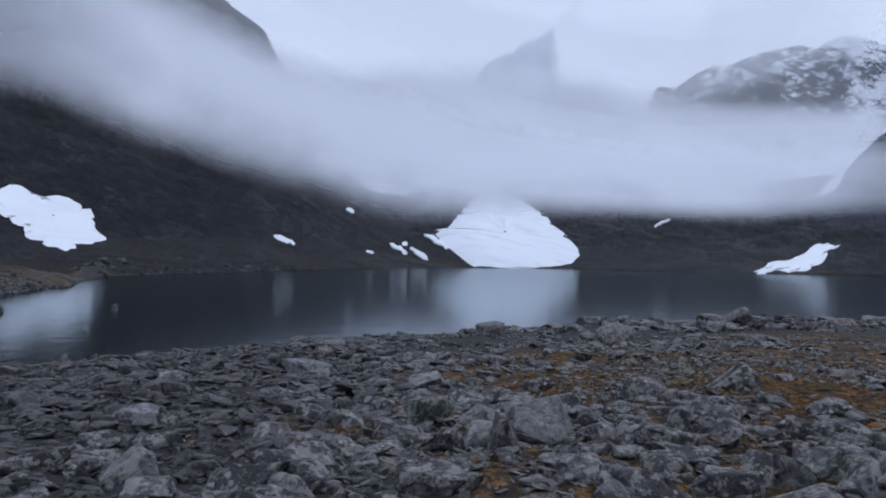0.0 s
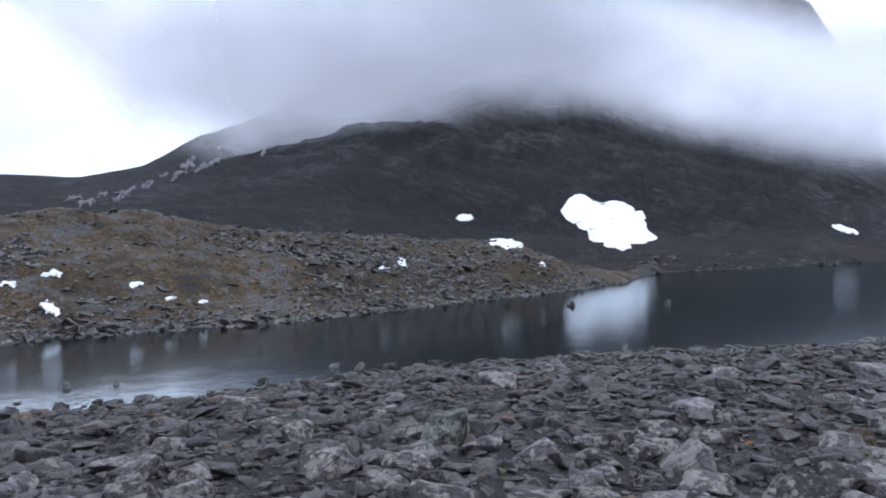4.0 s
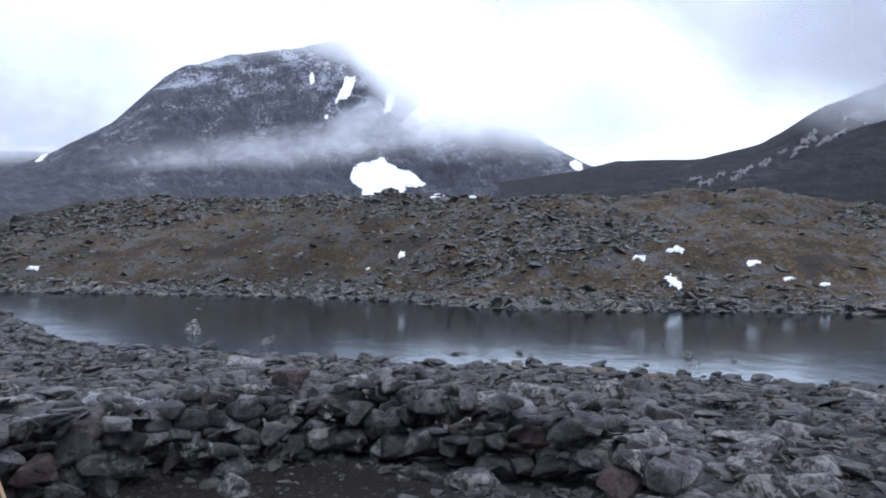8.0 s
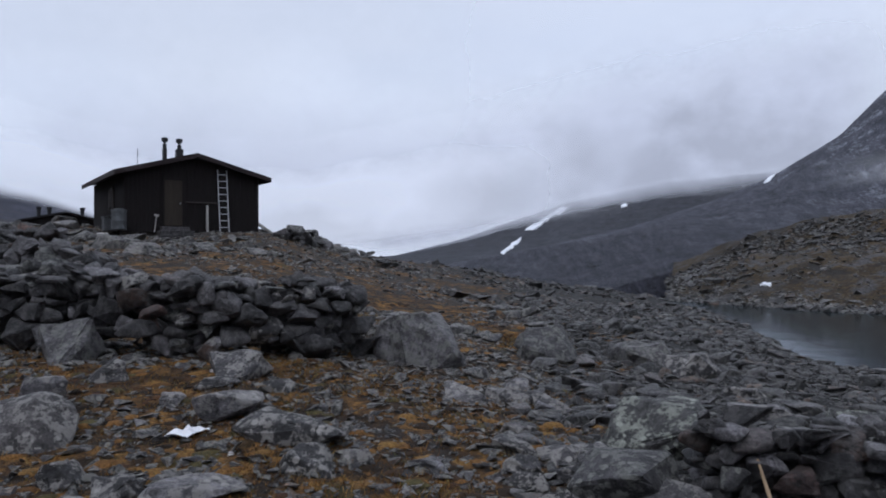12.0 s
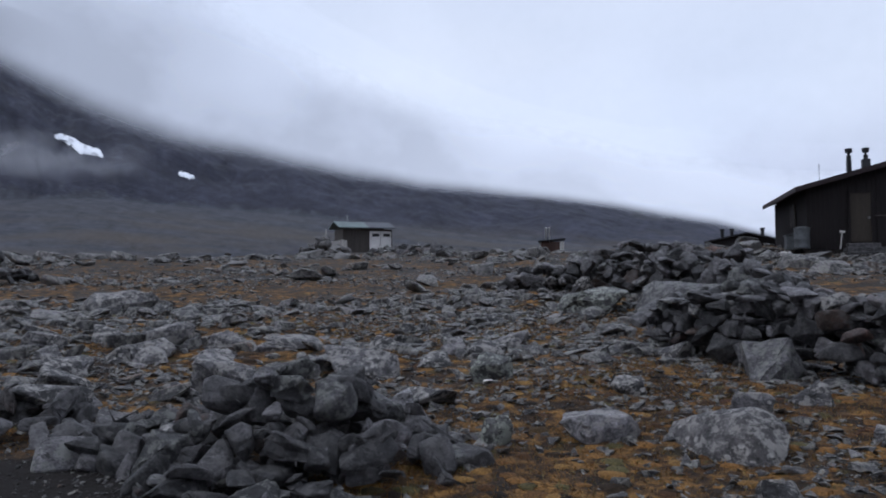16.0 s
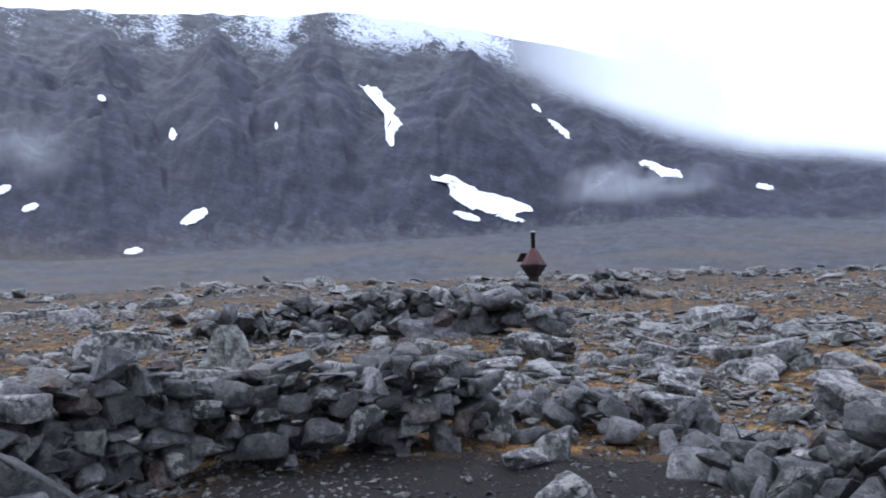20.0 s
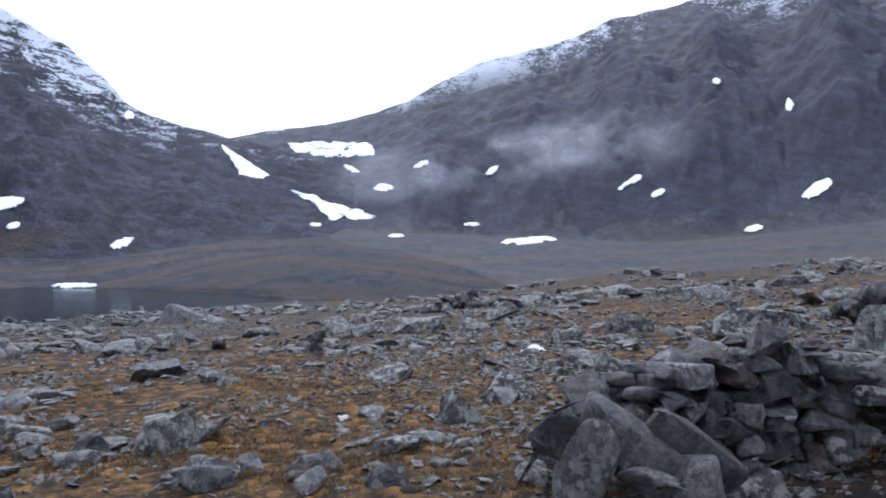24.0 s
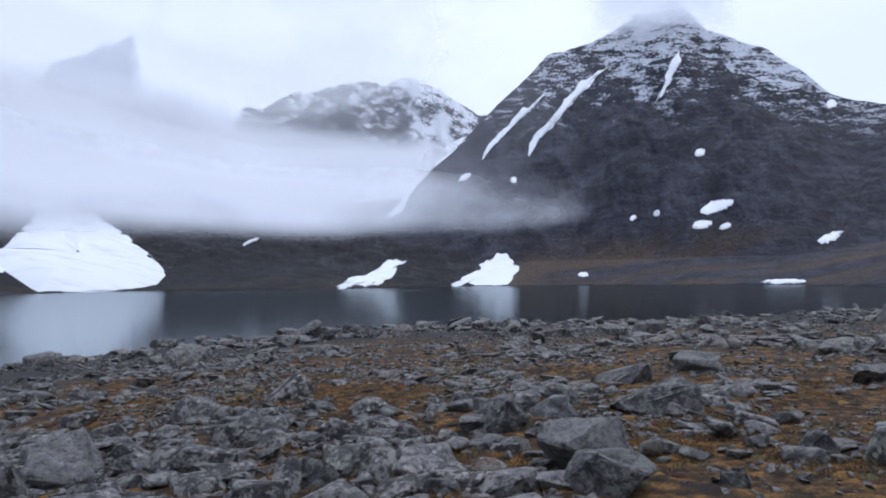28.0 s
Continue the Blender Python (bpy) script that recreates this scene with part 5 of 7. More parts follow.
def strew(seed, az0, az1, r0, r1, per_m2, smallest, largest, power=2.2, keep=None):
    """Random places and sizes over a sector of the plan; small stones are the most common."""
    rng = np.random.default_rng(seed)
    area = radians(az1 - az0) / 2 * (r1 ** 2 - r0 ** 2)
    n = int(area * per_m2)
    az, r = rng.uniform(az0, az1, n), np.sqrt(rng.uniform(r0 ** 2, r1 ** 2, n))
    u = rng.uniform(0, 1, n)
    a, b = smallest ** (1 - power), largest ** (1 - power)
    size = (a + u * (b - a)) ** (1 / (1 - power))
    x, y = r * np.sin(np.radians(az)), r * np.cos(np.radians(az))
    ok = (rng.uniform(0, 1, n) > floors(x, y) * 0.93) | (size < 0.05)
    ok &= (size < 0.12) | (np.hypot((az - 139) / 13, (r - 7.6) / 1.3) > 1)          # dark stones of the shelter lie here
    if keep is not None:
        ok &= keep(az, r, x, y, rng.uniform(0, 1, n))
    return x[ok], y[ok], size[ok]


def above_water(az, r, x, y, u):
    """On land, thinning out into the shallows."""
    e, _ = table(az % 360, *NEAR)
    gaps = np.clip((az - 342) / 14, 0, 1) * (0.02 - 0.9 * fbm(x * 0.35, y * 0.35, 6, 3)) * np.clip((e - 4 - r) / 4, 0, 1)
    return (r < e + 0.3 + 3.2 * u ** 6) & (1 - u > gaps)


def heath_gaps(az, r, x, y, u):
    """Stones lie in drifts, with moss between."""
    e, _ = table(az % 360, *NEAR)
    wet = (az % 360 < 73.5) | (az < 0)
    return (u < 0.40 - 0.15 * np.clip((r - 7) / 5, 0, 1) + 0.9 * fbm(x * 0.28, y * 0.28, 3, 3)) & (np.where(wet, r < e + 0.5, True))


def thick_gravel(az, r, x, y, u):
    e, _ = table(az % 360, *NEAR)
    return (u < 0.46 + 1.0 * fbm(x * 0.4, y * 0.4, 8, 3)) & np.where((az % 360 < 73.5) | (az < 0), r < e + 0.3, True)


def on_bank(az, r, x, y, u):
    s, b, _ = table(az % 360, *FAR)
    rim = np.exp(-((r - s - 0.8) / 2.2) ** 2)
    drifts = np.clip(fbm(x * 0.12, y * 0.12, 5, 4) * 1.3 + 0.22, 0, 1)
    return (r > s - 0.6) & (u < np.maximum(drifts, rim) + 0.06)


SHORE = "grey angular shore stones of many sizes"
HEATH = "grey lichen-spotted stones strewn over the mossy heath"
near_shore, near_heath = strew(11, 228, 358, 1.1, 26, 46, 0.085, 0.46, 2.65, above_water), strew(13, -12, 230, 1.1, 19, 27, 0.10, 0.62, 2.35, heath_gaps)


def split_large(field, count):
    """The largest stones close by, to be single things, and all the others."""
    x, y, size = field
    weight = size / (np.hypot(x, y) + 2) * (np.hypot(x, y) > 3.6)
    order = np.argsort(-weight)
    big, rest = order[:count], order[count:]
    return [(float(x[i]), float(y[i]), float(size[i]), float(size[i] * 0.34)) for i in big], (x[rest], y[rest], size[rest])


large_shore, near_shore = split_large(near_shore, 140)
large_heath, near_heath = split_large(near_heath, 140)
stone_field("shore_stones", *near_shore, ROUGH, ROUGH_F, STONE, SHORE, 21)
stone_field("shore_gravel", *strew(12, 240, 358, 0.9, 17, 80, 0.035, 0.13, 1.9, above_water), CHIP, CHIP_F, STONE, "grey gravel between the shore stones", 22)
stone_field("heath_stones", *near_heath, ROUGH, ROUGH_F, HEATH_STONE, HEATH, 23)
stone_field("heath_gravel", *strew(14, -10, 244, 0.9, 16, 170, 0.035, 0.17, 2.2, thick_gravel), CHIP, CHIP_F, HEATH_STONE, "small grey stones in the moss", 24)
stone_field("heath_pebbles", *strew(18, -4, 242, 15, 34, 22, 0.07, 0.22, 1.9, thick_gravel), CHIP, CHIP_F, HEATH_STONE, "small grey stones scattered over the heath", 28)
stone_field("far_heath_stones", *strew(15, -2, 214, 19, 62, 4.6, 0.18, 1.3, 2.25, heath_gaps), ROUGH, ROUGH_F, HEATH_STONE, HEATH, 25)
stone_field("river_stones", *strew(20, 214, 244, 19, 62, 6.0, 0.14, 0.8, 2.5, heath_gaps), CHIP, CHIP_F, STONE, "dark stones strewn over the gravel by the outlet", 44)
stone_field("bank_stones", *strew(16, 237, 334, 23, 60, 17.0, 0.09, 0.8, 2.4, on_bank), CHIP, CHIP_F, STONE, "loose dark stones strewn over the brown bank", 26)
stone_field("bank_scree", *strew(19, 237, 334, 23, 56, 24.0, 0.09, 0.42, 2.0, on_bank), CHIP, CHIP_F, HEATH_STONE, "pale stones of small scree runs on the brown bank", 29)
stone_field("far_shore_stones", *strew(17, 333, 352, 88, 175, 0.25, 0.4, 1.6, 2.2, lambda az, r, x, y, u: r > table(az % 360, *FAR)[0] - 1), CHIP, CHIP_F, STONE, "boulders along the far shore", 27)

stone_field("floor_gravel", *strew(30, 0, 360, 2.6, 8, 260, 0.014, 0.05, 1.6, lambda az, r, x, y, u: (floors(x, y) > 0.3) & (u < 0.7)), CHIP, CHIP_F, FLOOR_GRAVEL, "fine gravel trodden into the dirt floor", 45)

SHAPES = {}


def rock_mesh(i, mat, worn=False):
    key = (i, mat.name, worn)
    if key not in SHAPES:
        SHAPES[key] = mesh_from("stone", ROUND[i], ROUND_F[i], mat, True, 32) if worn else mesh_from("stone", FINE[i], FINE_F[i], mat, True, 24)
    return SHAPES[key]


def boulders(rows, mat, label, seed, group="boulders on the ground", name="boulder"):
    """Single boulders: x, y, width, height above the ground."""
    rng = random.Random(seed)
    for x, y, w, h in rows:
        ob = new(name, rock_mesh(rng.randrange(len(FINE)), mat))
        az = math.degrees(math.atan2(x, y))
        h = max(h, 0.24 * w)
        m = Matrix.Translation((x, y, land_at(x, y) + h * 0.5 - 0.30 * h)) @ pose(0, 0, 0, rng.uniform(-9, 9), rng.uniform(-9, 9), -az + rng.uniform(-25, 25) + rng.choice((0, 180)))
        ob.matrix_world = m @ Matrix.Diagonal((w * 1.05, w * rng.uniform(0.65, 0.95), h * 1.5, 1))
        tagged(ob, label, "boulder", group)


boulders(large_shore, BOULDER, "angular grey stone of the lake shore", 48, "large stones of the shore", "shore_stone")
boulders(large_heath, BOULDER, "grey lichen-spotted stone lying in the moss", 49, "large stones of the heath", "heath_stone")
DARK_BOULDER = rock_material("dark_boulder", (0.036, 0.037, 0.038), (0.098, 0.099, 0.103), (0.235, 0.250, 0.225), 0.75, island=False, warm=(0.07, 0.07, 0.07))
LICHEN = rock_material("lichen_boulder", (0.050, 0.052, 0.050), (0.100, 0.104, 0.100), (0.36, 0.40, 0.34), 0.9, island=False, warm=(0.117, 0.121, 0.113))
PALE = rock_material("pale_slab", (0.156, 0.160, 0.172), (0.218, 0.226, 0.238), (0.211, 0.226, 0.211), 0.4, island=False, warm=(0.203, 0.203, 0.203))
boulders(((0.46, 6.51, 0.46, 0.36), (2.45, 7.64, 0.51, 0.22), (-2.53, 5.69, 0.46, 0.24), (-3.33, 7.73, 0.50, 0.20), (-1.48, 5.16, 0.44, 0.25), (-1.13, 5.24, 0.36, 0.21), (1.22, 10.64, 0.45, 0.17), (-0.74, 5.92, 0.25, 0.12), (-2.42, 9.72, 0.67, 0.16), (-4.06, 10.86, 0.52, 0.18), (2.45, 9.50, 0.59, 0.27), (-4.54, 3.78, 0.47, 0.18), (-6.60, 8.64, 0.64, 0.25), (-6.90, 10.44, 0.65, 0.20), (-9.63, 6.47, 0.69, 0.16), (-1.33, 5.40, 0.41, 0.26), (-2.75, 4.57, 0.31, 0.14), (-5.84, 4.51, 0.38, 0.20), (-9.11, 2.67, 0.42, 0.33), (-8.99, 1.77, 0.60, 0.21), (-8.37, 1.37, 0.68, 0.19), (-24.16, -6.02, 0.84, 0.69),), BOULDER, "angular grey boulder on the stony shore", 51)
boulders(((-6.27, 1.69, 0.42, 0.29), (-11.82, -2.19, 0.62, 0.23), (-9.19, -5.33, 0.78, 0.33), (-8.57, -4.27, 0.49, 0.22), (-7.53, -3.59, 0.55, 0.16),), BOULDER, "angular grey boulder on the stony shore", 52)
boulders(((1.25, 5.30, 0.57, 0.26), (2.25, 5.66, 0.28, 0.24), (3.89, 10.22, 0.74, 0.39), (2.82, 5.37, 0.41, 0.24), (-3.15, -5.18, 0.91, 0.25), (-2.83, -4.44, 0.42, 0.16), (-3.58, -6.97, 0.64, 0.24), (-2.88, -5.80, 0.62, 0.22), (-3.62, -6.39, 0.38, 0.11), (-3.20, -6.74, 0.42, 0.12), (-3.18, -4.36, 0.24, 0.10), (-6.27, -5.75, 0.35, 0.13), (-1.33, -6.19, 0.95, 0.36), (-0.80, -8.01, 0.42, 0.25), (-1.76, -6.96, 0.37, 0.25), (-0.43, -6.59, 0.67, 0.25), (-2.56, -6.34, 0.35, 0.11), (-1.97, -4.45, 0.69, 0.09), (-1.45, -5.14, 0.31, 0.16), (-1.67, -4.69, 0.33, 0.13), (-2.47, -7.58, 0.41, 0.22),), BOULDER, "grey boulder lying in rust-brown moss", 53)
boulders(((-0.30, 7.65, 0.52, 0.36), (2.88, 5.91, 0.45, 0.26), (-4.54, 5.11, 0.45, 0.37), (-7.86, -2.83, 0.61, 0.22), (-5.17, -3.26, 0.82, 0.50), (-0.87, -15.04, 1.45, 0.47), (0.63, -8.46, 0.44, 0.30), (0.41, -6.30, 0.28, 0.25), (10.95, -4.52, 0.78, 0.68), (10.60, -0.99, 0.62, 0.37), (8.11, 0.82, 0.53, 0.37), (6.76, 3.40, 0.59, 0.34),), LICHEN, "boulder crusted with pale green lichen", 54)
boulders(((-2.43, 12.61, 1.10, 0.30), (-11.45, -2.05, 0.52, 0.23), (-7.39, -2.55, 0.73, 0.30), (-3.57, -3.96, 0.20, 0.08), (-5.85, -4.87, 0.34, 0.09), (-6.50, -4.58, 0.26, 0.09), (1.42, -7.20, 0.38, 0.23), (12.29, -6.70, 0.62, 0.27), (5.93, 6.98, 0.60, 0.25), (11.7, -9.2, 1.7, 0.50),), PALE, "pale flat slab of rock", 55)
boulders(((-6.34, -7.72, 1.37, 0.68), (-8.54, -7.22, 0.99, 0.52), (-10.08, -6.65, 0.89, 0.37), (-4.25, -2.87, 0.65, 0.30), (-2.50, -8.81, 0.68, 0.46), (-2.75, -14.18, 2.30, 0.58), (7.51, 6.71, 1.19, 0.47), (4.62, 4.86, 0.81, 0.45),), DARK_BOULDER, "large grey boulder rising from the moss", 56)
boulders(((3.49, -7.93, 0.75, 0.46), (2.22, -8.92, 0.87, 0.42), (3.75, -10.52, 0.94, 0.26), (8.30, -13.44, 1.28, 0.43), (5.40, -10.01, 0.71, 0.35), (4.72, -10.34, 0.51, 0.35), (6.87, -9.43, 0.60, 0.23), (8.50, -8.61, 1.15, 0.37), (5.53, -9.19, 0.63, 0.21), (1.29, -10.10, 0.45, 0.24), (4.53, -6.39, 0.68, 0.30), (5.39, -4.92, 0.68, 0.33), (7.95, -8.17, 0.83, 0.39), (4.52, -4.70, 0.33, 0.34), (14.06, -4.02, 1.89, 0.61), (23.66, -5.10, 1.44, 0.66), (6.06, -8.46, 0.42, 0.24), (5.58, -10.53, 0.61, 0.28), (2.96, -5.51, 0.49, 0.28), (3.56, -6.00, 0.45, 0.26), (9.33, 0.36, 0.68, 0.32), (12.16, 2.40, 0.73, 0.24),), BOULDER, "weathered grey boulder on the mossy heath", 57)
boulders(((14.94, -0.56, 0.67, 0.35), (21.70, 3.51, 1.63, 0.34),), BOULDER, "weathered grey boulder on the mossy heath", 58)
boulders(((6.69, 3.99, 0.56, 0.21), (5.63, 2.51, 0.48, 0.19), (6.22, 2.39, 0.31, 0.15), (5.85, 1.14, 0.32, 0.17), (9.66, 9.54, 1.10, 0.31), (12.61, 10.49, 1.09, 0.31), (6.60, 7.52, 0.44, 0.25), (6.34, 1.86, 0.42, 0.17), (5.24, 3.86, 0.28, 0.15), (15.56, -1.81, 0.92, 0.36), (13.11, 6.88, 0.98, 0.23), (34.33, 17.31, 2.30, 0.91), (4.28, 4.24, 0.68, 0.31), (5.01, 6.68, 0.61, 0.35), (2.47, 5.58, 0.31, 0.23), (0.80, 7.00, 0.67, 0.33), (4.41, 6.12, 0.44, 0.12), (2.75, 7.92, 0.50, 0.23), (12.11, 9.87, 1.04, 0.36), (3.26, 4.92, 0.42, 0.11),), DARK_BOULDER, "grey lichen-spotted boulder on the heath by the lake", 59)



def leaning_stones():
    """Long worn stones that lean against one another at the end of the shelter wall."""
    for i, (az, r, w, d, h, lean, mat) in enumerate(((90.8, 5.25, 0.40, 0.36, 0.80, 38, WALL_STONE), (93.2, 5.05, 0.34, 0.30, 0.66, 28, DARK_BOULDER), (96.2, 5.30, 0.42, 0.36, 0.86, -48, WALL_STONE), (97.6, 5.05, 0.46, 0.40, 0.38, 8, DARK_BOULDER),
                                                     (100.4, 5.35, 0.36, 0.32, 0.74, -52, WALL_STONE), (101.6, 5.15, 0.50, 0.42, 0.40, -6, DARK_BOULDER), (104.8, 5.65, 0.40, 0.36, 0.34, 5, WALL_STONE), (89.0, 5.0, 0.34, 0.30, 0.26, 4, WALL_STONE))):
        at = bearing(az, r)
        tilt = radians(abs(lean))
        rise = 0.5 * (h * math.cos(tilt) + w * math.sin(tilt))
        ob = new("stone", rock_mesh((i * 5 + 2) % len(ROUND), mat, True))
        ob.matrix_world = Matrix.Translation((at.x, at.y, land_at(at.x, at.y) + rise * 0.86)) @ pose(0, 0, 0, 0, 0, -az) @ pose(0, 0, 0, 8, lean, 0) @ Matrix.Diagonal((w, d, h, 1))
        tagged(ob, "big dark worn stone leaning at the end of a shelter wall", "stone", "stones at the wall's end")


leaning_stones()


def water_rock(az, r, w, h, label="dark wet rock standing in the shallows"):
    at = bearing(az, r)
    rng = random.Random(int(az * 100 + r))
    low = land_at(at.x, at.y) - 0.02
    tall = WATER + h - low
    ob = new("rock", rock_mesh(rng.randrange(len(FINE)), DARK_BOULDER if h < 0.3 else BOULDER))
    ob.matrix_world = Matrix.Translation((at.x, at.y, low + tall * 0.48)) @ pose(0, 0, 0, 0, 0, rng.uniform(0, 360)) @ Matrix.Diagonal((w, w * 0.8, tall * 1.04, 1))
    tagged(ob, label, "rock", "rocks in the shallows")


def pointed_rock(az, r, w, h, label):
    """A boulder that narrows to a blunt point."""
    at = bearing(az, r)
    low = land_at(at.x, at.y) - 0.05
    v = FINE[4].copy()
    v[:, :2] *= 1.15 - 0.85 * smooth(v[:, 2:] + 0.5)
    ob = new("rock", mesh_from("rock", v * (w, w * 0.8, WATER + h - low), FINE_F[4], BOULDER, False))
    ob.location = (at.x, at.y, (low + WATER + h) / 2)
    tagged(ob, label, "rock", "rocks in the shallows")


pointed_rock(255.4, 18.9, 0.95, 0.32, "pale grey boulder standing in the lake")
for a, r, w, h in ((264.3, 27.1, 0.33, 0.17), (279.9, 15.2, 0.21, 0.09), (281.0, 14.1, 0.43, 0.11), (291.9, 15.4, 0.26, 0.12), (295.2, 15.4, 0.21, 0.09), (288.2, 13.0, 0.26, 0.14), (291.7, 12.9, 0.30, 0.20), (289.2, 14.2, 0.15, 0.07), (290.2, 17.1, 0.16, 0.08), (294.0, 13.3, 0.20, 0.12), (283.1, 13.1, 0.22, 0.12), (260.7, 16.6, 0.38, 0.18), (275.7, 12.8, 0.14, 0.06), (335.8, 34.4, 0.40, 0.32), (328.7, 34.3, 0.47, 0.26), (318.2, 15.8, 0.32, 0.15)):
    water_rock(a, r, w, h)
for a, r, w, h in ((312.2, 15.6, 0.34, 0.17), (310.4, 16.0, 0.25, 0.10), (305.2, 14.6, 0.29, 0.11), (314.7, 15.9, 0.29, 0.10), (332.5, 18.2, 0.22, 0.14), (327.5, 16.9, 0.21, 0.10), (4.6, 25.7, 0.32, 0.20), (5.4, 26.3, 0.32, 0.16), (3.5, 24.7, 0.19, 0.11), (10.2, 30.9, 0.24, 0.12), (12.3, 33.6, 0.31, 0.15), (10.4, 38.4, 0.24, 0.09), (335.9, 35.7, 0.44, 0.27), (332.6, 18.7, 0.17, 0.11), (22.1, 39.2, 0.30, 0.18), (23.4, 40.0, 0.37, 0.18)):
    water_rock(a, r, w, h)



# ---------------------------------------------------------------- dry stone walls
def stone_part(parent, place, size, mat, rng, calm=12):
    ob = new("stone", rock_mesh(rng.randrange(len(FINE)), mat, rng.random() < 0.74))
    ob.parent = parent
    w, d, h = size
    turn = pose(0, 0, 0, rng.uniform(-calm, calm), rng.uniform(-calm, calm), rng.uniform(0, 360))
    ob.matrix_parent_inverse = Matrix.Identity(4)
    ob.matrix_basis = Matrix.Translation(place - parent.location) @ turn @ Matrix.Diagonal((w, d, h, 1))
    return ob


def stone_wall(path, label, seed, size=0.28, depth=2, batter=0.16, loose=0.0):
    """A dry stone wall along (bearing, distance, height) stations: each stone is laid in the lowest gap of its face."""
    rng = random.Random(seed)
    pts = [(bearing(a, r), h) for a, r, h in path]
    wall = thing("stone_shelter", Matrix.Translation((pts[0][0].x, pts[0][0].y, land_at(pts[0][0].x, pts[0][0].y))), label, "stone wall", "low stone shelters")
    legs = [(p[0], q[0], p[1], q[1], (q[0] - p[0]).length) for p, q in zip(pts, pts[1:])]
    total = sum(leg[4] for leg in legs)
    cells = int(total / 0.03) + 1

    def at(s):
        left = s
        for a, b, ha, hb, length in legs:
            if left <= length:
                break
            left -= length
        f = min(1, left / length)
        return a.lerp(b, f), (b - a).normalized(), ha + (hb - ha) * f

    ragged = np.array([at(i * 0.03)[2] for i in range(cells)]) * (1 + 0.16 * fbm(np.arange(cells) * 0.05, seed, 2, 3))
    for row in range(depth):
        built = np.zeros(cells)
        while True:
            gap = ragged - built
            k = int(np.argmax(gap + 0.05 * np.array([rng.random() for _ in range(cells)])))
            if gap[k] < size * 0.28:
                break
            low = built[k]
            w = size * rng.choice((0.6, 0.75, 0.9, 1.0, 1.15, 1.4)) * (1.2 if low < 0.06 else 1.0)
            tall = min(w * rng.uniform(0.52, 0.82), size * 0.95) if gap[k] > size * 0.75 else w * rng.uniform(0.30, 0.48)
            half = max(1, int(w * 0.44 / 0.03))
            i0, i1 = max(0, k - half), min(cells, k + half + 1)
            base = 0.65 * float(built[i0:i1].mean()) + 0.35 * float(built[i0:i1].max())
            p, along, _ = at((k + rng.uniform(-1, 1)) * 0.03)
            across = along.cross(Vector((0, 0, 1)))
            back = (row - (depth - 1) / 2) * size * 0.95
            p = p + across * (back * (1 - batter * base / max(0.3, size)) + rng.uniform(-0.04, 0.04))
            p.z = land_at(p.x, p.y) + base + tall * 0.46
            built[i0:i1] = np.maximum(built[i0:i1], base + tall * 0.80)
            pick = rng.random()
            mat = RED_STONE if pick < 0.012 else BOULDER if pick < 0.10 else DARK_BOULDER if pick < 0.24 else WALL_STONE
            yaw = math.degrees(math.atan2(along.y, along.x)) + rng.gauss(0, 10 + 40 * loose) + rng.choice((0, 180))
            tip = 7 + 16 * loose
            ob = new("stone", rock_mesh(rng.randrange(len(ROUND)), mat, rng.random() < 0.62))
            ob.parent = wall
            ob.matrix_parent_inverse = Matrix.Identity(4)
            ob.matrix_basis = Matrix.Translation(p - wall.location) @ pose(0, 0, 0, 0, 0, yaw) @ pose(0, 0, 0, rng.gauss(0, tip), rng.gauss(0, tip), 0) @ Matrix.Diagonal((w * 1.15, w * rng.uniform(0.95, 1.3), tall * 1.2, 1))
    return wall


def stone_heap(az, r, wide, high, label, seed, size=0.28, count=90, deep=0.8, pale=False):
    """A heap of loose stones, highest in the middle."""
    rng = random.Random(seed)
    mid = bearing(az, r)
    heap = thing("stone_heap", Matrix.Translation((mid.x, mid.y, land_at(mid.x, mid.y))), label, "stone heap", "low stone shelters")
    side, ahead = bearing(az + 90), bearing(az)
    for i in range(count):
        u, v = rng.uniform(-1, 1), rng.uniform(-1, 1)
        d = math.hypot(u, v)
        if d > 1:
            continue
        top = high * (1 - d ** 1.3) + 0.05
        p = mid + side * u * wide / 2 + ahead * v * wide / 2 * deep
        w = size * rng.uniform(0.6, 1.45)
        p.z = land_at(p.x, p.y) + rng.uniform(0.25, 1.0) * top * 0.95
        mat = BOULDER if pale else DARK_BOULDER if rng.random() < 0.2 else WALL_STONE
        stone_part(heap, p, (w * 1.15, w * rng.uniform(0.7, 1), w * rng.uniform(0.5, 0.85)), mat, rng, 35)
    return heap


stone_wall(((241, 5.2, 0.46), (248.5, 5.4, 0.50), (254, 5.6, 0.50), (260, 5.85, 0.53), (265.5, 5.95, 0.57), (271, 5.85, 0.52), (276, 5.5, 0.48), (282, 5.25, 0.38), (288, 5.1, 0.28), (292, 5.0, 0.15)),
           "low curved dry stone wall of dark stones by the shore", 31, 0.165, 3)
stone_wall(((91.5, 5.6, 0.30), (95, 5.75, 0.60), (99, 5.95, 0.74), (104, 6.4, 0.82), (110.5, 6.7, 0.80), (117, 6.85, 0.80), (123, 7.0, 0.80), (128, 7.1, 0.74), (131.5, 7.15, 0.35)),
           "dark dry stone wall round a trodden dirt floor", 32, 0.225, 3)
stone_wall(((188, 11.2, 0.45), (192.5, 10.1, 0.78), (198, 9.65, 0.80), (204, 9.0, 0.76), (210, 9.2, 0.80), (215, 10.0, 0.80)), "dark tumbled dry stone wall with a boulder at its end", 33, 0.26, 3, loose=0.4)
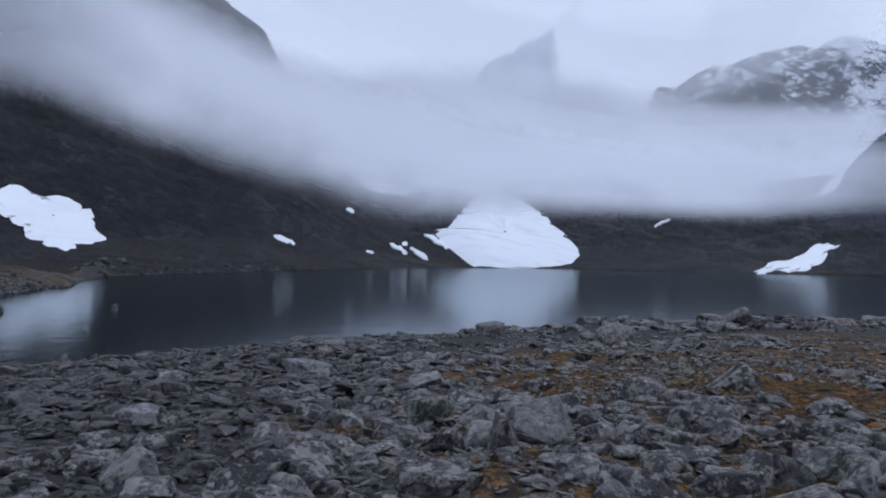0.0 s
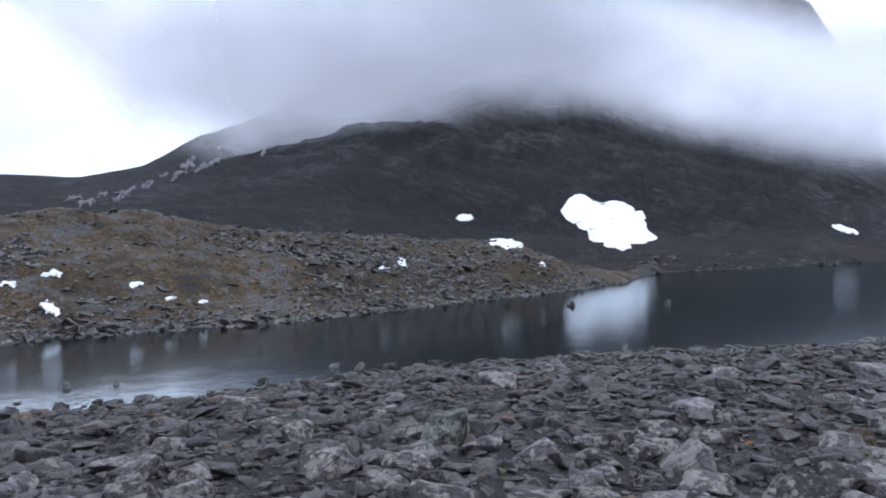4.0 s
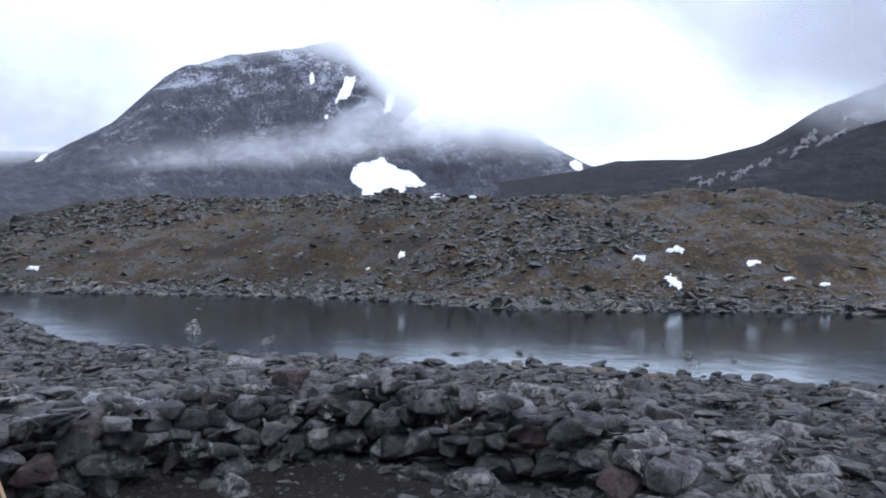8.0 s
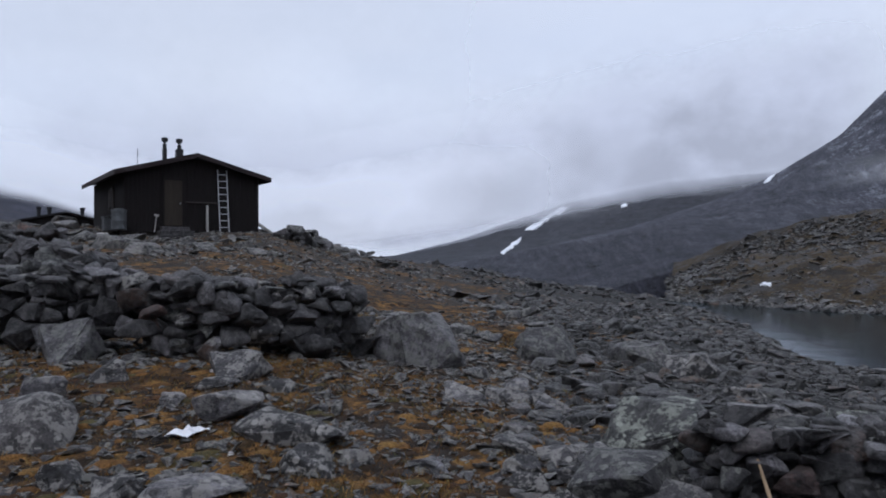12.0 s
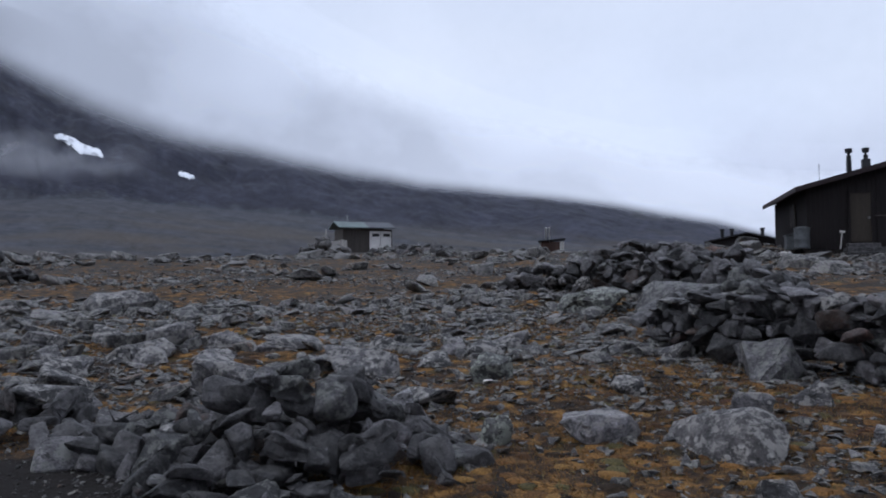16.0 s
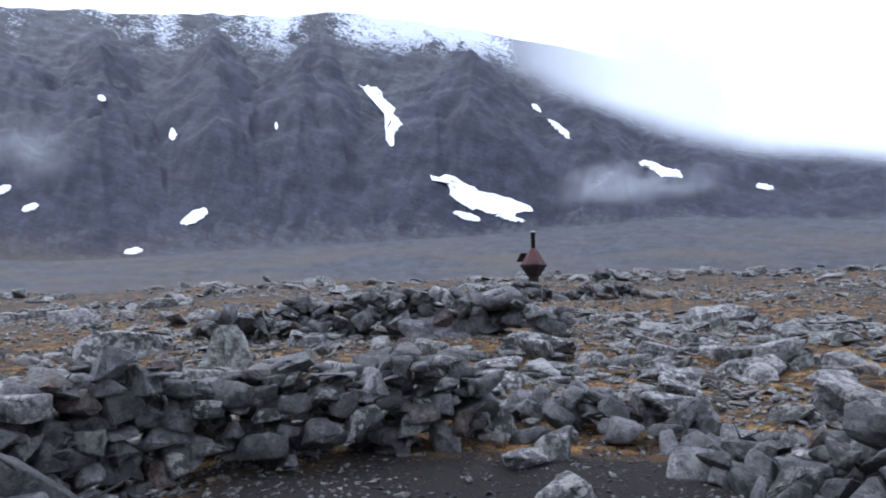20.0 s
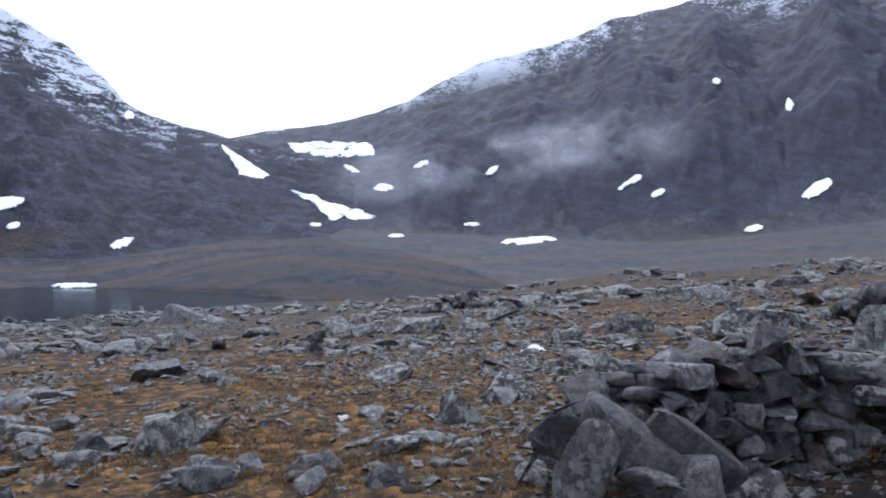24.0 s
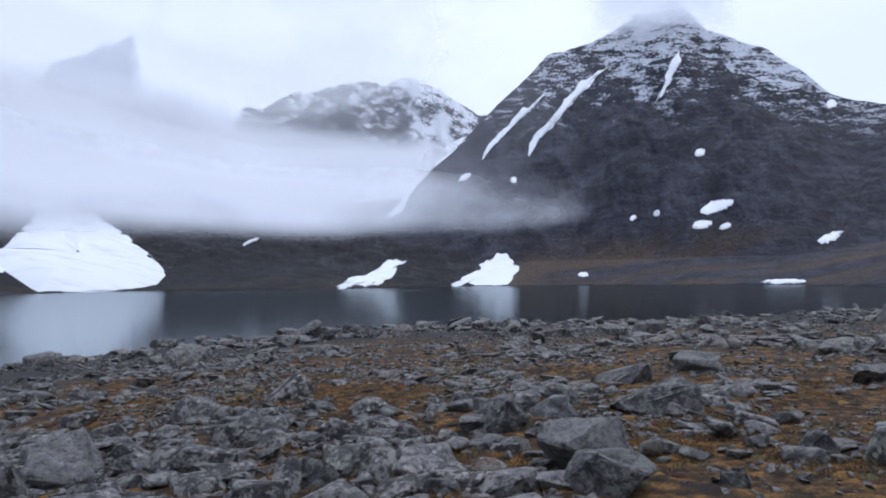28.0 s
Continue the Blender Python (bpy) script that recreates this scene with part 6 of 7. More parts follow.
stone_wall(((177, 20, 0.45), (182, 18.6, 0.65), (187, 17.2, 0.72), (192, 16.0, 0.75), (196, 14.0, 0.70), (197.5, 12.0, 0.55)), "dark tumbled stone wall on the rise below the hut", 34, 0.32, 3, loose=1.0)
stone_wall(((182, 26, 0.5), (186, 25, 0.75), (190, 24, 0.7), (194, 23, 0.5)), "dark stones piled along the brow below the hut", 44, 0.40, 2, loose=1.0)
stone_wall(((111, 14.8, 0.45), (115, 15.4, 0.62), (121, 15.4, 0.70), (126, 15.0, 0.78), (131, 15.0, 0.74), (137.5, 14.4, 0.48)), "low dark stone wall of a second shelter on the heath", 35, 0.31, 3, loose=0.7)
stone_heap(161.5, 5.75, 2.5, 0.80, "heap of dark angular stones at the end of a shelter wall", 36, 0.265, 260)
stone_heap(150.5, 6.6, 1.5, 0.35, "scatter of dark stones beside the dirt floor", 46, 0.26, 60)
stone_heap(139, 7.7, 2.6, 0.30, "scatter of dark stones between the wall and the heap", 50, 0.27, 90, 0.6)
stone_heap(134.6, 25.6, 3.4, 0.75, "grey stones in front of the rusty fireplace", 42, 0.4, 70, 0.5)
stone_heap(140.5, 26, 2.2, 0.95, "dark stone heap beside the rusty fireplace", 37, 0.34, 70)
stone_heap(84, 34, 4.0, 0.9, "dark stone heap on the brow of the heath", 38, 0.45, 80)
stone_heap(23.5, 27.5, 4.6, 0.28, "flat spread of dark wet stones by the water", 41, 0.34, 110, 0.5)
stone_heap(210.4, 31.5, 2.2, 0.55, "heap of pale and dark stones beside the hut", 39, 0.5, 60)
stone_heap(162.4, 50, 3.6, 1.2, "pale rocks heaped beside the small cabin", 40, 0.7, 60, pale=True)
stone_heap(169.6, 52, 6.6, 0.75, "dark stones piled along the brow before the cabin", 43, 0.6, 90, 0.4)


# ---------------------------------------------------------------- dry sedge
def heath_places(seed, count, reach, least):
    """Random places on the mossy ground."""
    rng = np.random.default_rng(seed)
    az, r = rng.uniform(-14, 240, count), np.sqrt(rng.uniform(0.9 ** 2, reach ** 2, count))
    x, y = r * np.sin(np.radians(az)), r * np.cos(np.radians(az))
    ok = (mossy(az % 360, r) + 0.6 * fbm(x * 0.55, y * 0.55, 0, 4) > least) & (floors(x, y) < 0.1)
    return rng, x[ok], y[ok]


def tuft_material(name, *stops):
    m, nn, l = material(name)
    geo = nn.new("ShaderNodeNewGeometry")
    speck = noise_tex(nn, l, geo.outputs["Position"], 60.0, 4.0, 0.7)
    tone = ramp(nn, l, geo.outputs["Random Per Island"], *stops)
    finish(nn, l, blend(nn, l, 1.0, tone, ramp(nn, l, speck, (0.35, grey(0.4)), (0.65, grey(1.7))), "MULTIPLY"), 0.9, speck, 0.8, 0.02, spec=0.2)
    return m


def sedge():
    rng, x, y = heath_places(77, 62000, 14, 0.54)
    x, y = np.repeat(x, 6), np.repeat(y, 6)
    x, y = x + rng.normal(0, 0.05, len(x)), y + rng.normal(0, 0.05, len(y))
    z = land(np.degrees(np.arctan2(x, y)), np.hypot(x, y)) - 0.01
    tall = 0.7 + 0.9 * np.clip(fbm(x * 0.7, y * 0.7, 5, 3), 0, 1)
    h, a = rng.uniform(0.02, 0.075, len(x)) * tall, rng.uniform(0, 2 * np.pi, len(x))
    lean = rng.normal(0, 0.6, (len(x), 2)) * h[:, None]
    wx, wy = np.cos(a) * 0.005, np.sin(a) * 0.005
    v = np.stack([np.stack([x - wx, y - wy, z], -1), np.stack([x + wx, y + wy, z], -1), np.stack([x + lean[:, 0], y + lean[:, 1], z + h], -1)], 1)
    m = tuft_material("dry_sedge", (0.0, (0.05, 0.024, 0.010)), (0.4, (0.17, 0.080, 0.022)), (0.7, (0.28, 0.16, 0.048)), (0.9, (0.10, 0.095, 0.030)), (1.0, (0.26, 0.19, 0.085)))
    me = mesh_from("sedge", v.reshape(-1, 3), np.arange(len(x) * 3).reshape(-1, 3), m)
    tagged(new("sedge", me), "short rust-brown sedge and moss tufts", "grass", kind="stuff")


def moss_cushions():
    rng, x, y = heath_places(78, 52000, 17, 0.46)
    n = len(x)
    w = 0.03 + 0.105 * rng.uniform(0, 1, n) ** 2.2
    h = w * rng.uniform(0.14, 0.36, n)
    z = land(np.degrees(np.arctan2(x, y)), np.hypot(x, y)) - 0.012
    turn = np.arange(6) * np.pi / 3 + rng.uniform(0, 1, (n, 1))
    verts = [np.stack([x, y, z + h], -1)[:, None]]
    for share, up in ((0.62, 0.72), (1.0, -0.1)):
        reach = w[:, None] * share * rng.uniform(0.72, 1.25, (n, 6))
        verts.append(np.stack([x[:, None] + reach * np.cos(turn), y[:, None] + reach * np.sin(turn) * 0.85, (z + h * up)[:, None] + 0 * reach], -1))
    v = np.concatenate(verts, 1)
    k = np.arange(6)
    k2 = (k + 1) % 6
    tris = np.concatenate([np.stack([0 * k, 1 + k, 1 + k2], -1), np.stack([1 + k, 7 + k, 7 + k2], -1), np.stack([1 + k, 7 + k2, 1 + k2], -1)])
    faces = (tris[None] + (np.arange(n) * 13)[:, None, None]).reshape(-1, 3)
    m = tuft_material("moss_cushion", (0.0, (0.012, 0.009, 0.007)), (0.25, (0.030, 0.019, 0.011)), (0.45, (0.062, 0.031, 0.013)), (0.62, (0.17, 0.085, 0.025)), (0.76, (0.20, 0.115, 0.035)), (0.84, (0.055, 0.024, 0.015)), (0.92, (0.055, 0.044, 0.018)), (1.0, (0.09, 0.078, 0.032)))
    tagged(new("moss_cushions", mesh_from("moss_cushions", v.reshape(-1, 3), faces, m, True)), "low cushions of brown, rust and olive moss", "moss", kind="stuff")


sedge()
moss_cushions()

# ---------------------------------------------------------------- the hut on the rise
def planks(x0, x1, z0, z1, y, count, thick=0.025, gap=0.006, top=None):
    """Upright boards between x0 and x1; top gives the height of the wall by x."""
    made = []
    step = (x1 - x0) / count
    for i in range(count):
        a, b = x0 + i * step + gap / 2, x0 + (i + 1) * step - gap / 2
        lift = 0.006 * (i % 2)
        ha, hb = (top(a), top(b)) if top else (z1, z1)
        made.append(prism(((a, z0), (b, z0), (b, hb), (a, ha)), y - thick - lift, y))
    return made


def hut():
    front_left = bearing(198.0, 29.8)
    side = bearing(198.0 + 90 - 11.5)          # along the gable
    angle = math.degrees(math.atan2(side.y, side.x))
    wide, deep, high, peak = 5.15, 6.6, 2.20, 0.69
    base = 2.52
    h = thing("hut", pose(front_left.x, front_left.y, base, 0, 0, angle), "dark tarred wooden mountain hut with a low gable roof", "hut")
    gable = lambda x: high + peak * (1 - abs(x - wide / 2) / (wide / 2))
    wall = part("wall", prism(((0.03, 0), (wide - 0.03, 0), (wide - 0.03, high - 0.02), (wide / 2, high + peak - 0.03), (0.03, high - 0.02)), 0.03, deep - 0.03), TARRED, h, "black-brown tarred plank walls")
    for bm in planks(0, wide, -0.05, 0, 0.03, 34, top=gable):
        part("plank", bm, TARRED, wall)
    for i, bm in enumerate(planks(0, deep, -0.05, high - 0.05, 0.0, 40)):
        bmesh.ops.transform(bm, matrix=Matrix.Rotation(radians(90), 4, "Z") @ Matrix.Identity(4), verts=bm.verts)
        bmesh.ops.translate(bm, vec=(0.03, 0, 0), verts=bm.verts)
        # boards of the long side, facing left
        part("plank", bm, TARRED, wall)
    part("footing", box(0.1, 0.1, -0.75, wide - 0.1, deep - 0.1, 0.0), GREY_PLANKS, h, "dark stone footing")
    over = 0.38
    drop = over * peak / (wide / 2)
    for sgn in (-1, 1):
        mid = wide / 2
        edge = mid + sgn * (wide / 2 + over)
        low = high - drop
        slab = prism(((mid, high + peak + 0.02), (edge, low + 0.02), (edge, low + 0.11), (mid, high + peak + 0.12)), -over, deep + over)
        roof = part("roof", slab, ROOF_FELT, h, "dark felt roof")
        part("fascia", prism(((mid, high + peak - 0.05), (edge, low - 0.06), (edge, low + 0.12), (mid, high + peak + 0.13)), -over - 0.03, -over - 0.002), FASCIA, roof, "red-brown board along the gable")
        part("fascia", box(min(edge, edge + sgn * 0.03), -over, low - 0.06, max(edge, edge + sgn * 0.03), deep + over, low + 0.12), FASCIA, roof)
    door = part("door", box(1.42, -0.06, 0.2, 2.08, -0.02, 1.95, 0.008), DOOR_WOOD, h, "brown plank door")
    for x0, z0, x1, z1 in ((1.34, 0.15, 1.42, 2.03), (2.08, 0.15, 2.16, 2.03), (1.34, 1.95, 2.16, 2.03)):
        part("door_frame", box(x0, -0.075, z0, x1, -0.015, z1, 0.005), TARRED, door)
    part("handle", box(1.98, -0.10, 1.02, 2.03, -0.06, 1.10, 0.006), METAL, door, "dull metal handle")
    for i in range(3):
        part("step", box(1.25 - 0.1 * i, -0.3 - 0.28 * i, -0.12 - 0.18 * i, 2.3 + 0.1 * i, -0.02, 0.16 - 0.16 * i, 0.02), WALL_STONE, h, "flat stone step")
    part("batten", box(2.2, -0.07, 1.10, 3.45, -0.03, 1.15, 0.005), GREY_PLANKS, h, "weathered rail along the wall")
    part("post", box(2.98, -0.16, -0.1, 3.06, -0.08, 1.02, 0.008), PALE_WOOD, h, "pale leaning post")
    window = part("window", box(-0.04, 2.0, 1.0, 0.0, 2.75, 1.75, 0.006), TARRED, h, "small dark window with a weathered frame")
    for y in (1.94, 2.75):
        part("window_frame", box(-0.05, y, 0.9, -0.005, y + 0.06, 1.82, 0.004), GREY_PLANKS, window)
    for x, y, w, hh in ((2.08, 2.6, 0.16, 1.25), (2.62, 2.4, 0.27, 1.0)):
        z = gable(x)
        flue = part("chimney", box(x - w / 2, y - w / 2, z - 0.1, x + w / 2, y + w / 2, z + hh * 0.62, 0.012), BLACK_METAL, h, "sooty chimney pipe")
        part("cowl", lathe(((0.08, 0), (0.085, 0.16), (0.045, 0.18), (0.045, 0.24), (0.12, 0.27), (0.135, 0.42), (0.06, 0.45))), BLACK_METAL, flue).matrix_basis = pose(x, y, z + hh * 0.62)
    part("antenna", lathe(((0.012, 0), (0.012, 0.9), (0.02, 0.92), (0.004, 1.0)), 8), BLACK_METAL, h, "thin aerial").matrix_basis = pose(1.1, 3.0, gable(1.1))
    # stair rail at the far gable corner
    for z in (0.15, 0.5):
        bm = box(0, -0.05, -0.055, 1.45, 0.05, 0.055, 0.008)
        rail = part("rail", bm, PALE_WOOD, h, "pale wooden stair rail")
        rail.matrix_basis = pose(wide + 0.02, 0.8, z + 0.05, 0, 33, 0)
    for x, z in ((wide + 0.12, 0.5), (wide + 0.85, 0.0)):
        part("rail_post", box(x - 0.03, 0.77, -0.7, x + 0.03, 0.83, z + 0.05, 0.006), PALE_WOOD, h)

    ladder = thing("ladder", h.matrix_world @ pose(3.46, -0.32, -0.02, -7, 0, 0), "pale aluminium ladder leaning against the hut", "ladder")
    for x in (0, 0.36):
        part("rail", box(x - 0.015, -0.03, 0, x + 0.015, 0.03, 2.5, 0.006), ALUMINIUM, ladder)
    for i in range(9):
        part("rung", box(0.016, -0.014, 0.17 + i * 0.265, 0.344, 0.014, 0.20 + i * 0.265, 0.005), ALUMINIUM, ladder)

    bin_at = h.matrix_world @ Vector((-0.24, -0.30, 0))
    drum = thing("barrel", pose(*bin_at), "grey metal barrel beside the hut corner", "barrel")
    part("body", lathe(((0.26, 0), (0.27, 0.04), (0.255, 0.08), (0.255, 0.3), (0.27, 0.33), (0.255, 0.36), (0.255, 0.62), (0.27, 0.66), (0.26, 0.7)), 22), DARK_ZINC, drum, smooth=True)
    part("lid", lathe(((0.28, 0.7), (0.28, 0.74), (0.1, 0.78), (0.02, 0.78)), 22), DARK_ZINC, drum, smooth=True)
    box_at = h.matrix_world @ Vector((-0.34, 1.0, 0))
    crate = thing("water_box", pose(box_at.x, box_at.y, box_at.z, 0, 0, angle), "grey storage box standing against the hut", "box")
    part("body", box(-0.22, -0.25, 0, 0.22, 0.25, 0.5, 0.02), DARK_ZINC, crate)
    part("lid", prism(((-0.25, 0.5), (0.25, 0.62), (0.25, 0.66), (-0.25, 0.54)), -0.28, 0.28), DARK_ZINC, crate)
    shovel_at = h.matrix_world @ Vector((0.95, -0.5, -0.05))
    shovel = thing("shovel", pose(shovel_at.x, shovel_at.y, shovel_at.z, -12, 10, angle), "pale shovel stuck in the ground by the door", "shovel")
    part("shaft", lathe(((0.018, 0), (0.018, 0.62)), 10), PALE_WOOD, shovel)
    part("grip", box(-0.09, -0.025, 0.6, 0.09, 0.025, 0.68, 0.015), PALE_WOOD, shovel)


hut()


def low_hut():
    a, b = bearing(191.2, 52), bearing(196.5, 52)
    side = (b - a).normalized()
    angle = math.degrees(math.atan2(side.y, side.x))
    base = land_at(*a.xy) - 0.9
    wide, deep, high = (b - a).length, 5.0, 2.3
    ridge = EYE + 52 * math.tan(radians(3.1)) - base
    h = thing("back_hut", pose(a.x, a.y, base, 0, 0, angle), "dark low hut behind the rise with a gable roof", "hut")
    part("wall", prism(((0.2, -0.6), (wide - 0.2, -0.6), (wide - 0.2, ridge - 0.55), (wide * 0.55, ridge - 0.1), (0.2, ridge - 0.55)), 0, deep), TARRED, h)
    for x0, x1 in ((0.0, wide * 0.55), (wide, wide * 0.55)):
        part("roof", prism(((x0, ridge - 0.62), (x1, ridge - 0.05), (x1, ridge + 0.03), (x0, ridge - 0.52)), -0.3, deep + 0.3), ROOF_FELT, h)
    for x in (1.1, 1.7, 3.6):
        part("chimney", lathe(((0.12, ridge - 0.5), (0.12, ridge + 0.25), (0.16, ridge + 0.28), (0.16, ridge + 0.38)), 10), BLACK_METAL, h).matrix_basis = pose(x, 1.5, 0)


low_hut()


def cabin():
    a, b = bearing(163.9, 61.5), bearing(167.7, 62.8)
    side = (b - a).normalized()
    angle = math.degrees(math.atan2(side.y, side.x))
    base = EYE + 62 * math.tan(radians(2.15))
    wide, deep = (b - a).length, 2.6
    top = EYE + 62 * math.tan(radians(3.85)) - base
    h = thing("cabin", pose(a.x, a.y, base, 0, 0, angle), "small weathered cabin with white doors and a grey-green roof", "cabin")
    body = part("wall", box(0, 0.03, -1.0, wide, deep, top), GREY_PLANKS, h, "grey-brown plank wall")
    for bm in planks(0, wide * 0.47, -0.5, top, 0.03, 16):
        part("plank", bm, GREY_PLANKS, body)
    for i in range(2):
        x0 = wide * 0.53 + i * wide * 0.225
        door = part("door", box(x0 + 0.02, -0.03, 0.0, x0 + wide * 0.225 - 0.02, 0.02, top - 0.15, 0.01), WHITE_PAINT, h, "white-painted door")
        part("pane", box(x0 + 0.25, -0.05, top - 0.62, x0 + 0.85, -0.025, top - 0.36, 0.006), BLACK_METAL, door, "small dark window opening")
    for x0, x1, mat, label in ((-0.45, wide * 0.5, GREEN_ROOF, "pale grey-green sheet roof"), (wide * 0.5, wide + 0.2, GREY_ROOF, "darker grey roof")):
        bm = prism(((-0.45, top + 0.05), (deep / 2, top + 0.62), (deep + 0.4, top + 0.1), (deep + 0.4, top + 0.18), (deep / 2, top + 0.7), (-0.45, top + 0.13)), x0, x1)
        bmesh.ops.transform(bm, matrix=Matrix(((0, 1, 0, 0), (1, 0, 0, 0), (0, 0, 1, 0), (0, 0, 0, 1))), verts=bm.verts)
        bmesh.ops.recalc_face_normals(bm, faces=bm.faces)
        part("roof", bm, mat, h, label)
    part("flue", lathe(((0.07, 0), (0.07, 0.5), (0.1, 0.52), (0.1, 0.62)), 10), METAL, h).matrix_basis = pose(0.75, deep / 2, top + 0.6)
    lean = thing("plank_screen", pose(*bearing(162.6, 61), 0, 0, angle), "pale board screen standing beside the cabin", "screen")
    lean.location.z = base - 0.3
    for i in range(7):
        part("board", box(i * 0.26, 0, -0.3, i * 0.26 + 0.24, 0.03, 1.25 - 0.06 * abs(i - 5), 0.004), PALE_WOOD, lean)
    part("post", box(0.0, 0.03, 0, 0.08, 0.1, 2.1, 0.006), PALE_WOOD, lean)


cabin()


def shed():
    a, b = bearing(179.15, 53), bearing(181.0, 53)
    side = (b - a).normalized()
    angle = math.degrees(math.atan2(side.y, side.x))
    base = EYE + 53 * math.tan(radians(1.5))
    wide, deep, top = (b - a).length, 1.6, 53 * (math.tan(radians(2.75)) - math.tan(radians(1.5)))
    h = thing("shed", pose(a.x, a.y, base, 0, 0, angle), "small red-brown plank shed with two pale vent pipes", "shed")
    part("wall", box(0.05, 0.04, -1.2, wide - 0.05, deep, top - 0.02), RED_PLANKS, h)
    for bm in planks(0.08, wide - 0.3, -0.8, top, 0.04, 9):
        part("plank", bm, RED_PLANKS, h)
    part("corner_board", box(wide - 0.3, -0.01, -0.8, wide, 0.04, top, 0.004), PALE_WOOD, h)
    part("corner_board", box(0, -0.01, -0.8, 0.08, 0.04, top, 0.004), PALE_WOOD, h)
    part("roof", prism(((-0.1, top), (wide + 0.1, top + 0.16), (wide + 0.1, top + 0.24), (-0.1, top + 0.08)), -0.15, deep + 0.15), ROOF_FELT, h)
    for x in (0.45, 0.68):
        part("vent_pipe", lathe(((0.055, 0), (0.055, 0.95), (0.07, 0.96), (0.07, 1.02)), 12), WHITE_PAINT, h, "pale vent pipe", True).matrix_basis = pose(x, 0.8, top + 0.05)


shed()


def fireplace():
    at = bearing(135.3, 27.3)
    base = 2.16
    h = thing("fireplace", pose(at.x, at.y, base, 0, 0, 40) @ Matrix.Scale(0.9, 4), "rusty red steel outdoor fireplace with a cone hood and chimney", "fireplace")
    part("bowl", lathe(((0.20, -0.35), (0.20, 0.1), (0.24, 0.14), (0.52, 0.55), (0.55, 0.56), (0.55, 0.60)), 6), RUST_DARK, h, "dark sooty bowl")
    hood = part("hood", lathe(((0.50, 0.60), (0.50, 0.63), (0.17, 1.22), (0.11, 1.27)), 6), RUST, h, "rusty red hood")
    part("chimney", lathe(((0.085, 1.22), (0.085, 1.86), (0.11, 1.87), (0.11, 1.90)), 14), RUST_DARK, h, "dark chimney pipe", True)
    part("cap", lathe(((0.115, 1.93), (0.13, 1.94), (0.02, 1.99)), 14), METAL, h, "pale chimney cap")
    flap = part("flap", box(-0.02, -0.24, -0.2, 0.02, 0.24, 0.22, 0.005), RUST_DARK, hood, "open hood door")
    flap.matrix_basis = pose(0.45, -0.30, 0.92, 0, -38, -40)
    for i in range(3):
        part("strut", box(-0.015, -0.015, 0, 0.015, 0.015, 0.06), RUST_DARK, h).matrix_basis = pose(0.09 * math.cos(i * 2.1), 0.09 * math.sin(i * 2.1), 1.88)


fireplace()


# ---------------------------------------------------------------- small things lying about
def scrap(at, wide, label, seed, mat=None, tall=0.25, name="plastic_scrap", category="litter"):
    """A crumpled sheet lying among the stones."""
    rng = np.random.default_rng(seed)
    n = 9
    g = np.linspace(-0.5, 0.5, n)
    U, V = np.meshgrid(g, g, indexing="ij")
    X = U * wide * (1 + 0.35 * fbm(U * 3, V * 3, seed, 3))
    Y = V * wide * 0.7 * (1 + 0.35 * fbm(U * 3, V * 3, seed + 5, 3))
    Z = tall * wide * (0.6 + fbm(U * 4, V * 4, seed + 9, 3)) * (1 - 2.2 * (U ** 2 + V ** 2))
    me = mesh_from(name, np.stack([X, Y, np.maximum(Z, -0.02)], -1).reshape(-1, 3), grid_faces(n, n), mat or PAPER, False)
    ob = new(name, me)
    ob.location = (at.x, at.y, land_at(at.x, at.y) + 0.03)
    ob.rotation_euler.z = rng.uniform(0, 6)
    return tagged(ob, label, category)


